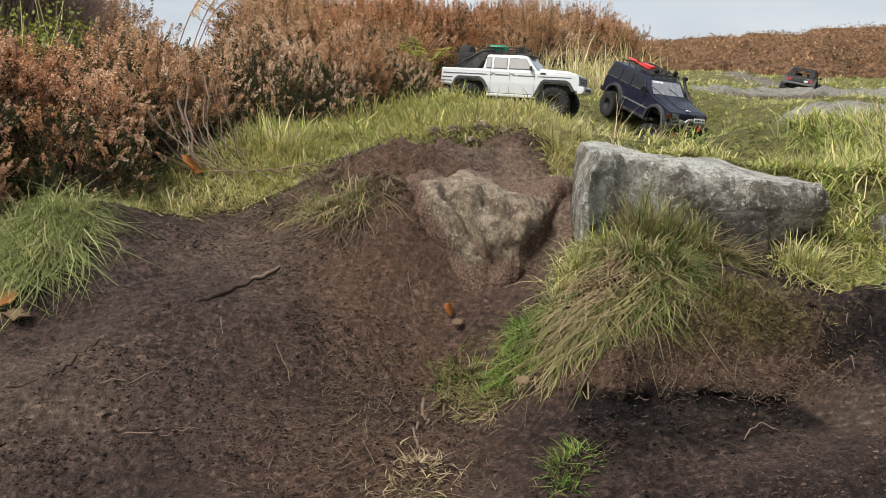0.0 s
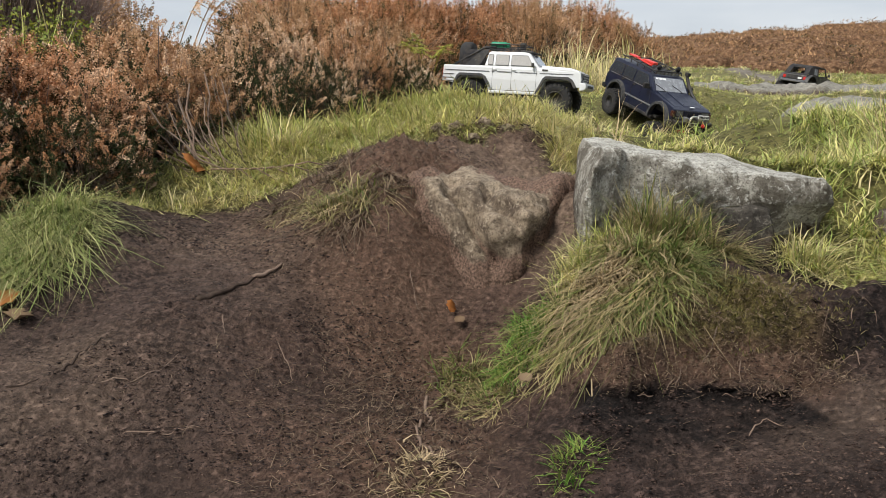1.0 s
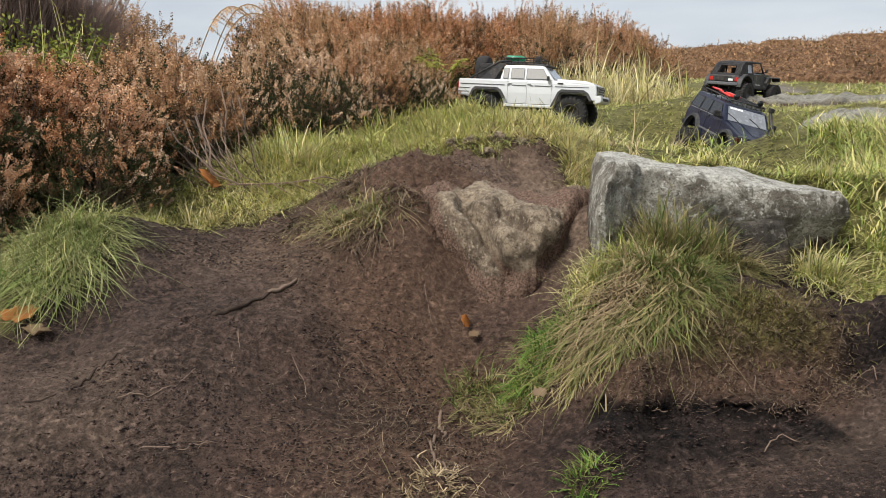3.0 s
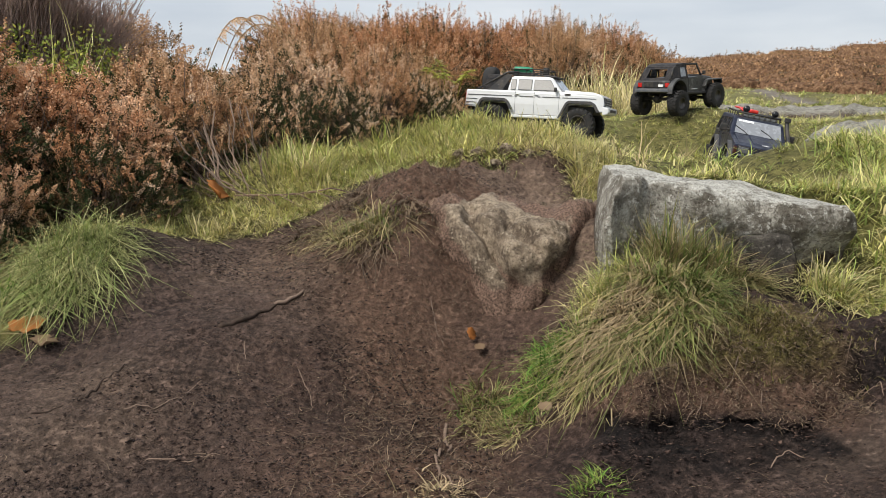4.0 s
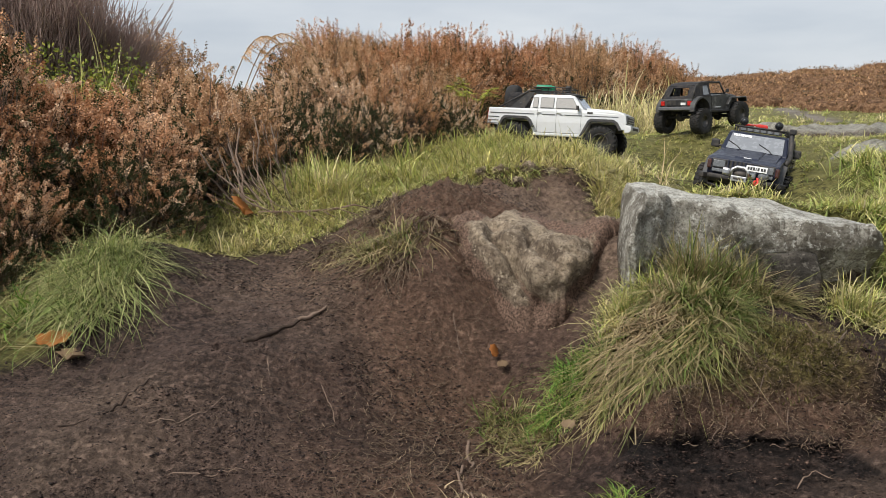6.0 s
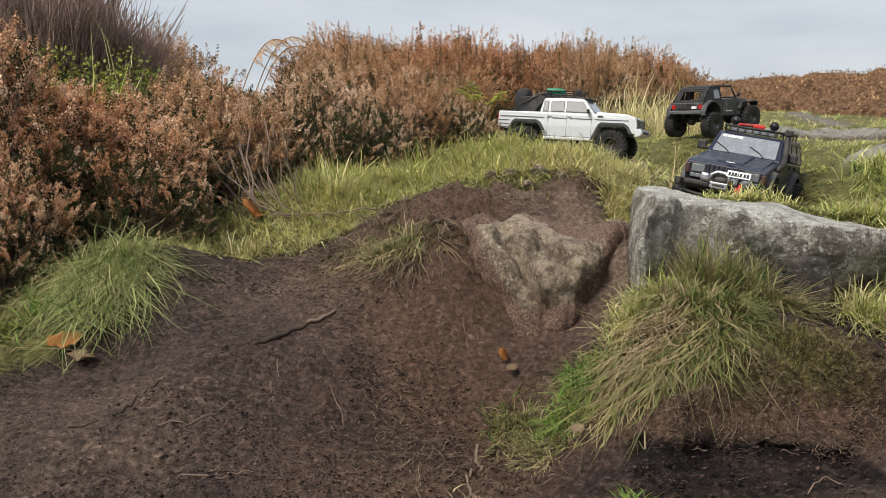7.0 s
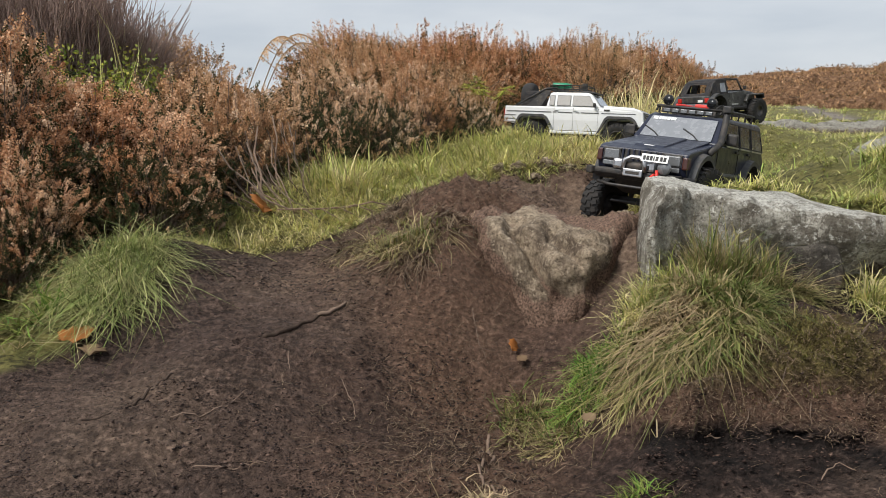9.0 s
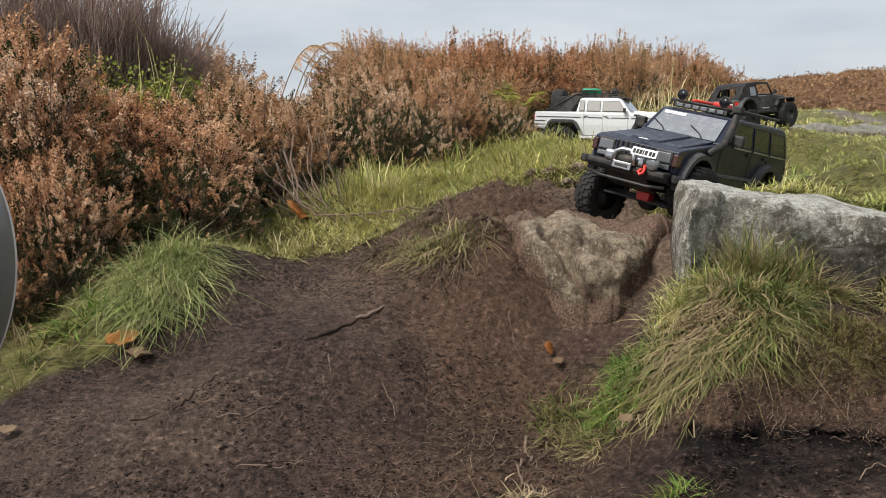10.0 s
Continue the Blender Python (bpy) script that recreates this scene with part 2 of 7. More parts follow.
def raw(name, verts, faces, material, parent=None, tone=None, smooth=False):
    """A mesh straight from arrays: verts (n, 3), faces a list of (k, 3 or 4) index arrays, tone one value a vertex."""
    me = bpy.data.meshes.new(name)
    loops = np.concatenate([f.ravel() for f in faces]).astype(np.int32)
    sizes = np.concatenate([np.full(len(f), f.shape[1]) for f in faces]).astype(np.int32)
    me.vertices.add(len(verts))
    me.vertices.foreach_set("co", np.asarray(verts, np.float32).ravel())
    me.loops.add(len(loops))
    me.loops.foreach_set("vertex_index", loops)
    me.polygons.add(len(sizes))
    me.polygons.foreach_set("loop_start", np.r_[0, np.cumsum(sizes)[:-1]].astype(np.int32))
    if smooth:
        me.polygons.foreach_set("use_smooth", np.ones(len(sizes), bool))
    for key, values in (tone or {}).items():
        me.attributes.new(key, "FLOAT", "POINT").data.foreach_set("value", np.asarray(values, np.float32))
    me.update(calc_edges=True)
    me.materials.append(material)
    ob = new(name, me)
    if parent:
        ob.parent = parent
    return ob


def smooth01(a):
    a = np.clip(a, 0, 1)
    return a * a * (3 - 2 * a)


def lattice(ix, iy, seed):
    h = (ix.astype(np.int64) * 374761393 + iy.astype(np.int64) * 668265263 + seed * 1274126177) & 0xFFFFFFFF
    h = ((h ^ (h >> 13)) * 1274126177) & 0xFFFFFFFF
    return ((h ^ (h >> 16)) & 0xFFFF) / 65535.0


def vnoise(x, y, size, seed=0):
    """Smooth value noise in 0..1 with features of the given size in metres."""
    u, v = np.asarray(x, float) / size, np.asarray(y, float) / size
    iu, iv = np.floor(u), np.floor(v)
    fu, fv = smooth01(u - iu), smooth01(v - iv)
    a, b = lattice(iu, iv, seed), lattice(iu + 1, iv, seed)
    c, d = lattice(iu, iv + 1, seed), lattice(iu + 1, iv + 1, seed)
    return (a * (1 - fu) + b * fu) * (1 - fv) + (c * (1 - fu) + d * fu) * fv


def lumps(x, y, size, seed=0):
    """Rounded crumbs packed side by side: 0 in the cracks, up to 1 on the tops."""
    u, v = np.asarray(x, float) / size, np.asarray(y, float) / size
    iu, iv = np.floor(u), np.floor(v)
    best, tall = np.full(u.shape, 9.0), np.zeros(u.shape)
    for du in (-1, 0, 1):
        for dv in (-1, 0, 1):
            cu, cv = iu + du, iv + dv
            d = np.hypot(cu + lattice(cu, cv, seed) - u, cv + lattice(cu, cv, seed + 1) - v)
            h = lattice(cu, cv, seed + 2)
            closer = d < best
            best, tall = np.where(closer, d, best), np.where(closer, h, tall)
    return np.clip(1 - best * 1.15, 0, 1) ** 0.75 * (0.2 + 0.8 * tall)


def fbm(x, y, size, octaves=4, seed=0):
    total, amp = 0, 0.5
    for k in range(octaves):
        total = total + amp * (vnoise(x, y, size / 2**k, seed + k) - 0.5)
        amp *= 0.55
    return total


# ---------------------------------------------------------------- the lie of the land
BANK = [(0.84, 1.38, 0.42, 0.175), (-0.72, 1.5, 0.28, 0.094), (0, 1.98, 0.19, 0.075), (-0.36, 1.62, 0.19, 0.081), (0.48, 1.86, 0.19, 0.086),
        (-1.2, 1.98, 0.19, 0.125), (-0.96, 1.02, 0.19, 0.065), (0.36, 1.38, 0.19, 0.041), (1.32, 1.74, 0.28, 0.07), (-0.36, 1.26, 0.19, 0.046)]
RISES = [(1.2, 4.74, 0.19, 0.063), (1.08, 2.94, 0.19, 0.042), (1.68, 3.78, 0.28, 0.072), (0, 2.82, 0.19, 0.037), (-0.6, 2.34, 0.19, 0.069), (0.6, 3.54, 0.19, 0.049)]
HOLLOWS = [(0.96, 3.54, 0.42, -0.163), (0.72, 2.46, 0.19, -0.227), (0.96, 4.14, 0.19, -0.165), (-0.84, 2.58, 0.28, -0.158), (0, 1.38, 0.19, -0.046),
           (0.84, 3.3, 0.19, -0.252), (0.48, 2.22, 0.19, -0.087), (0, 3.78, 0.19, -0.04), (0.72, 1.5, 0.19, -0.078), (-0.36, 0.9, 0.19, -0.048),
           (0, 1.62, 0.19, -0.044), (0.24, 0.9, 0.19, -0.05), (0.48, 2.94, 0.19, -0.028), (-0.48, 1.98, 0.19, -0.036), (2.5, 6.6, 0.7, -0.15)]

FOLDS = [(-0.04, 2.6, 0.2, -0.057), (0.28, 1.48, 0.1, 0.086), (0.68, 1.96, 0.2, -0.044), (0.44, 1.32, 0.1, -0.035), (0.04, 1.48, 0.1, -0.037), (-0.2, 1.8, 0.1, 0.063),
         (-0.68, 1.48, 0.1, -0.05), (-0.68, 1.24, 0.1, 0.023), (0.2, 2.12, 0.1, -0.059), (-0.68, 1.72, 0.14, 0.068), (-0.44, 1.8, 0.14, -0.043),
         (-0.04, 1.24, 0.1, 0.022), (0.2, 1.8, 0.1, 0.04), (-0.04, 1.72, 0.1, -0.022), (-0.2, 2.44, 0.1, -0.032), (-0.42, 1.57, 0.1, -0.03), (-0.09, 1.70, 0.07, 0.085), (-0.13, 2.0, 0.08, 0.035), (0.05, 1.61, 0.05, 0.018), (-0.07, 1.80, 0.05, 0.03), (-0.13, 1.88, 0.06, 0.022), (-0.05, 1.97, 0.06, 0.025), (0.25, 1.74, 0.04, 0.02)]


def near(x, y, cx, cy, rx, ry):
    return np.exp(-(((x - cx) / rx) ** 2 + ((y - cy) / ry) ** 2))


def along(x, y, ax, ay, bx, by, r):
    """1 on the line from a to b, falling off with the distance r."""
    dx, dy = bx - ax, by - ay
    s = np.clip(((x - ax) * dx + (y - ay) * dy) / (dx * dx + dy * dy), 0, 1)
    return np.exp(-((x - ax - s * dx) ** 2 + (y - ay - s * dy) ** 2) / (r * r))


def land(x, y):
    """Height of the ground, without its crumbs."""
    x, y = np.asarray(x, float), np.asarray(y, float)
    z = 0.12 + 0.46 * smooth01((y - 1.0) / 1.7)
    for cx, cy, r, h in BANK + RISES + HOLLOWS + FOLDS:
        z = z + h * np.exp(-((x - cx) ** 2 + (y - cy) ** 2) / (2 * r * r))
    z = z + 0.055 * (smooth01((y - 1.275 - 0.2 * (x - 0.3) + 0.09 * fbm(x, y, 0.12, 4, 7)) / 0.03) - 0.5) * smooth01((x - 0.2) / 0.1) * smooth01((1.6 - y) / 0.15) * smooth01((y - 1.05) / 0.12)
    z = z + 0.075 * along(x, y, 0.44, 1.89, 1.1, 1.86, 0.075)
    z = z + 0.028 * smooth01((y - 2.31 - 0.5 * x * x + 0.05 * fbm(x, y, 0.12, 3, 5)) / 0.05) * smooth01((0.36 - x) / 0.1) * smooth01((x + 0.5) / 0.3) * smooth01((3.3 - y) / 0.7)
    far = np.hypot(x, y)
    z = z + 0.10 * smooth01((y - 4.5) / 3) * (1 - 0.7 * smooth01((x - 1) / 1.5)) + 0.16 * smooth01((far - 7.5) / 5.5) * smooth01((x - 0.5) / 2) + (0.64 * smooth01((far - 9) / 20) + 0.072 * np.clip(x - 4, 0, 25) * smooth01((far - 12) / 10)) * smooth01((x + 0.12 * y + 1) / 4) * smooth01((y + 2) / 10)
    z = z + 0.5 * smooth01((far - 4) / 8) * smooth01((-x - 0.2 * y) / 3)
    return z + 0.5 * fbm(x, y, 9.0, 3, 40) * smooth01((far - 7) / 12)


EDGE_X = (-3.0, -1.0, -0.86, -0.74, -0.63, -0.4, -0.3, -0.2, 0.0, 0.15, 0.26, 0.31, 0.34, 0.31, 0.46, 0.52, 0.62, 0.68, 0.76, 0.92, 1.3, 3.0)
EDGE_Y = (0.9, 1.12, 1.35, 1.5, 1.94, 2.02, 2.1, 2.24, 2.33, 2.36, 2.36, 2.1, 1.8, 1.56, 1.56, 1.78, 1.76, 1.54, 1.5, 1.36, 1.2, 1.0)


def turf_edge(x):
    """The line in plan beyond which the bare peat gives way to grass."""
    return np.interp(x, sorted(EDGE_X), [y for _, y in sorted(zip(EDGE_X, EDGE_Y))])


def track_mask(x, y):
    return np.clip(along(x, y, 3.15, 8.6, 3.75, 12.2, 0.125) + 0 * x, 0, 1)


def rut_mask(x, y):
    return np.clip(along(x, y, 0.62, 3.95, 0.95, 3.75, 0.16) + 0.8 * along(x, y, 0.95, 3.75, 0.9, 3.0, 0.14) + along(x, y, 0.5, 2.3, 0.2, 2.0, 0.12), 0, 1)


def bare_relief(x, y):
    """The crumbs, seams and ridges of the bare peat above the lie of the land."""
    crumbly = (0.35 + 0.65 * smooth01((vnoise(x, y, 0.13, 19) - 0.36) / 0.3)) * (0.6 + 0.6 * along(x, y, -0.08, 1.95, -0.1, 1.25, 0.16))
    seam = 1 - np.abs(2 * vnoise(x * 0.42 + 0.1 * y, y * 1.1, 0.032, 31) - 1)
    z = crumbly * (0.014 * lumps(x * 0.75, y * 1.15, 0.024, 11) + 0.017 * lumps(x + 0.3, y, 0.0145, 15) + 0.012 * fbm(x, y, 0.03, 2, 23)) + 0.055 * fbm(x, y, 0.2, 4, 17) + 0.010 * seam * vnoise(x, y, 0.17, 33)
    peaty = along(x, y, 0.28, 1.26, 0.85, 1.42, 0.12)
    z = z + peaty * (0.07 * fbm(x, y, 0.09, 4, 37) + 0.010 * (1 - np.abs(2 * vnoise(x, y, 0.035, 39) - 1)))
    rugged = along(x, y, 0.5, 1.36, 0.9, 1.44, 0.09) + 0.45 * along(x, y, 0.22, 1.30, 0.5, 1.33, 0.07)
    z = z + rugged * (0.060 * (0.5 - np.abs(vnoise(x, y * 1.4, 0.075, 91) - 0.5) * 2) + 0.020 * lumps(x, y, 0.045, 93) + 0.012 * lumps(x, y, 0.02, 95) - 0.012)
    return z + near(x, y, 0.1, 2.34, 0.2, 0.10) * (0.11 * fbm(x, y, 0.07, 5, 47) + 0.016 * lumps(x * 0.6, y * 1.3, 0.04, 49)) - 0.004


def relief(x, y):
    return land(x, y) + bare_relief(x, y)


def turf_mask(x, y):
    wob = 0.10 * fbm(x, y, 0.22, 4, 5)
    return smooth01((y - turf_edge(x) + wob) / 0.07 + 0.3) * (1 - rut_mask(x, y)) * (1 - track_mask(x, y))


def surface(x, y):
    """Height of the ground with its crumbs and humps."""
    x, y = np.asarray(x, float), np.asarray(y, float)
    turf = turf_mask(x, y)
    return land(x, y) + smooth01((7 - np.hypot(x, y)) / 4) * ((1 - turf) * bare_relief(x, y) + turf * 0.03 * fbm(x, y, 0.2, 3, 43))


def make_ground():
    def stretch(start, step, ratio, end):
        out, s = [start], step
        while out[-1] < end:
            out.append(out[-1] + s)
            s *= ratio
        return out
    right, left = stretch(0.85, 0.0044, 1.07, 90), stretch(0.80, 0.0044, 1.07, 90)
    xs = np.array([-v for v in reversed(left)] + list(np.arange(-0.796, 0.849, 0.0044)) + right)
    ys = np.array([-v for v in reversed(stretch(-0.98, 0.02, 1.12, 30))] + list(np.arange(1.0, 2.44, 0.0042)) + stretch(2.444, 0.0052, 1.035, 160))
    X, Y = np.meshgrid(xs, ys)
    x, y = X.ravel(), Y.ravel()
    turf = turf_mask(x, y)
    bare = 1 - turf
    z = surface(x, y)
    edge = 0.03 * fbm(x, y, 0.1, 3, 101)
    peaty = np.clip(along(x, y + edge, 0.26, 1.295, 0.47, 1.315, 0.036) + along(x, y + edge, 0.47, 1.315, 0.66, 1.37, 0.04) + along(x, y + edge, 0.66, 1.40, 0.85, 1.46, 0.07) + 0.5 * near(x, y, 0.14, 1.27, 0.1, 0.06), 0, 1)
    # dry peat; the last two spots paint in the pale sheen of wet peat
    dry = np.clip(near(x, y, -0.33, 1.80, 0.24, 0.22) + 0.9 * near(x, y, 0.235, 1.82, 0.06, 0.12) + 0.7 * near(x, y, -0.12, 1.95, 0.12, 0.12) + 1.7 * along(x, y, 0.05, 2.30, 0.27, 1.84, 0.15) + 0.8 * near(x, y, -0.12, 1.78, 0.1, 0.16) + 0.6 * near(x, y, -0.6, 1.25, 0.25, 0.2) + 0.7 * near(x, y, 0.72, 1.17, 0.3, 0.1), 0, 1) * (0.5 + 0.7 * vnoise(x, y, 0.06, 59))
    crest = near(x, y, 0.1, 2.36, 0.2, 0.09)
    fibrous = np.clip(along(x, y, -0.07, 1.95, -0.08, 1.25, 0.19) * 1.05 + along(x, y, -0.3, 1.8, -0.05, 2.3, 0.1) * 0.7 + 0.5 * crest + 1.1 * along(x, y, 0.2, 1.36, 0.58, 1.375, 0.05), 0, 1) * (0.6 + 0.8 * vnoise(x, y, 0.07, 51))
    # wet peat patches; shade is painted in on the ledge face and under the slab
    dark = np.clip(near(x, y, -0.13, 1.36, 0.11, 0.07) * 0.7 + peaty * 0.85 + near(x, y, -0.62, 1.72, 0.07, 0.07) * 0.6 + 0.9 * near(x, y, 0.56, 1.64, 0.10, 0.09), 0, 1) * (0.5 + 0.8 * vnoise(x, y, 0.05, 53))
    nose = smooth01((x - 0.19) / 0.05) * smooth01((0.60 - x) / 0.10) * smooth01((1.50 - y) / 0.06) * smooth01((y - 1.2) / 0.05)
    wob = z + 0.02 * fbm(x, y, 0.06, 3, 111) + 0.25 * np.clip(x - 0.50, 0, 1)
    moss = nose * smooth01((wob - 0.275) / 0.05) * (0.5 + 0.7 * vnoise(x, y, 0.04, 55))
    mat = nose * smooth01((wob - 0.228) / 0.02)
    # undercut below the peat edge; its shade goes into the dark mask too
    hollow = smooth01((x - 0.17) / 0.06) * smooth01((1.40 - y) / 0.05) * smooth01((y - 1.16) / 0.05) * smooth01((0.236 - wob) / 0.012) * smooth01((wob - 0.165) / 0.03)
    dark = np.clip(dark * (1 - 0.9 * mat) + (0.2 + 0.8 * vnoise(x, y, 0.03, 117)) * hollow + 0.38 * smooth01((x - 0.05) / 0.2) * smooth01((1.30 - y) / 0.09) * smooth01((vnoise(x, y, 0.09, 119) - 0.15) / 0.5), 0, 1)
    fibrous = np.clip(fibrous + 0.85 * mat * (0.55 + 0.6 * vnoise(x, y, 0.03, 113)), 0, 1)
    far = smooth01((np.hypot(x, y) - 12.0) / 3)
    litter = np.clip(turf * smooth01((turf_edge(x) + 0.35 - y) / -0.4 + 0.2) * smooth01((-0.25 - x - 0.25 * (y - 2)) / 0.3), 0, 1)
    litter = np.clip(litter + far * 0.85 * smooth01((vnoise(x, y, 2.5, 57) - 0.25) / 0.3), 0, 1)
    n = len(xs)
    i = (np.arange(len(ys) - 1)[:, None] * n + np.arange(n - 1)).ravel()
    quads = np.stack([i, i + 1, i + n + 1, i + n], 1)
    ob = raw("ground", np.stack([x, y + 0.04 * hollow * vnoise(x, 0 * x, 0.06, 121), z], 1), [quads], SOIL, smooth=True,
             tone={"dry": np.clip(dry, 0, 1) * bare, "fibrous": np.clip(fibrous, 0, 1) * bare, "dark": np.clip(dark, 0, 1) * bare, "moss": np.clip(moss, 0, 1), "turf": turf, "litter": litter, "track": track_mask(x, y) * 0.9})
    return tagged(ob, "dark eroded peat bank with turf and heath behind", "ground", kind="structure")


# ---------------------------------------------------------------- rocks


def loft_rock(name, material, rows, rough=0.012, power=5.0, cuts=44, slices=70, seed=0, label="", grooves=(), undercut=None, soil=None, banked=0.6):
    """A stone lofted along x through rows of (x, top, bottom, front, back)."""
    rows = np.array(rows, float)
    s = np.linspace(0, 1, slices)
    keys = np.linspace(0, 1, len(rows))
    g = np.stack([np.interp(s, keys, rows[:, k]) for k in range(5)], 1)
    a = np.linspace(0, 2 * math.pi, cuts, endpoint=False)
    cs, sn = np.cos(a), np.sin(a)
    cs, sn = np.sign(cs) * np.abs(cs) ** (2 / power), np.sign(sn) * np.abs(sn) ** (2 / power)
    verts = []
    for k, (x, top, bot, fr, bk) in enumerate(g):
        e = min(s[k], 1 - s[k]) / 0.05
        shrink = 1 if e >= 1 else 0.55 + 0.45 * math.sqrt(max(0.0, 1 - (1 - e) ** 2))
        for c, v in zip(cs, sn):
            p = Vector((x, (fr + bk) / 2 + c * (bk - fr) / 2 * shrink, (top + bot) / 2 + v * (top - bot) / 2 * shrink))
            d = Vector((0, c, v))
            q = p * 9 + Vector((seed, 0, 0))
            amt = noise.fractal(q, 0.8, 2.1, 6) * rough + noise.noise(p * 4 + Vector((seed, 3, 1))) * rough * 0.6
            amt -= max(0.0, 0.25 - abs(noise.noise(p * 6 + Vector((2, seed, 5))))) * rough * 1.6
            for gx, gz, hx, hz, gr, deep in grooves:
                ux, uz = hx - gx, hz - gz
                s1 = min(1, max(0, ((p.x - gx) * ux + (p.z - gz) * uz) / (ux * ux + uz * uz)))
                far2 = (p.x - gx - s1 * ux) ** 2 + (p.z - gz - s1 * uz) ** 2
                if c < 0.4:
                    amt -= deep * math.exp(-far2 / (gr * gr))
            if undercut and c < 0:
                u0, u1, top_z, deep = undercut
                p.y += deep * min(1, max(0, (p.x - u0) / 0.06)) * min(1, max(0, (u1 - p.x) / 0.05)) * min(1, max(0, (top_z + 0.012 * noise.noise(p * 14) - p.z) / 0.05))
            verts.append(p + d * amt + Vector((noise.noise(q * 1.3) * rough * 0.6, 0, 0)))
    verts += [sum(verts[:cuts], Vector()) / cuts, sum(verts[-cuts:], Vector()) / cuts]
    i = (np.arange(slices - 1)[:, None] * cuts + np.arange(cuts)).ravel()
    j = (np.arange(slices - 1)[:, None] * cuts + (np.arange(cuts) + 1) % cuts).ravel()
    quads = np.stack([i, i + cuts, j + cuts, j], 1)
    k = np.arange(cuts)
    base = (slices - 1) * cuts
    caps = np.concatenate([np.stack([np.full(cuts, len(verts) - 2), k, (k + 1) % cuts], 1), np.stack([np.full(cuts, len(verts) - 1), base + (k + 1) % cuts, base + k], 1)])
    gap = np.array([v.z for v in verts]) - surface([v.x for v in verts], [v.y for v in verts])
    cover = np.clip((0.075 - gap) / 0.06, 0, 1) * banked + np.array([soil(v) if soil else 0.0 for v in verts])
    return tagged(raw(name, [tuple(v) for v in verts], [quads, caps], material, tone={"soil": cover}, smooth=True), label, "rock")


def pebble(name, m, material, seed, size, label):
    bm = bmesh.new()
    bmesh.ops.create_icosphere(bm, subdivisions=4, radius=1)
    for v in bm.verts:
        d = v.co.normalized()
        k = 1 + 0.28 * noise.fractal(d * 1.7 + Vector((seed, 0, 0)), 1, 2, 4) - 0.10 * max(0.0, 0.3 - abs(noise.noise(d * 2.4 + Vector((0, seed, 0))))) * 3
        v.co = Vector((d.x * size[0], d.y * size[1], d.z * size[2])) * k
    ob = part(name, bm, material, None, label, smooth=True)
    ob.matrix_basis = m
    return tagged(ob, category="rock")


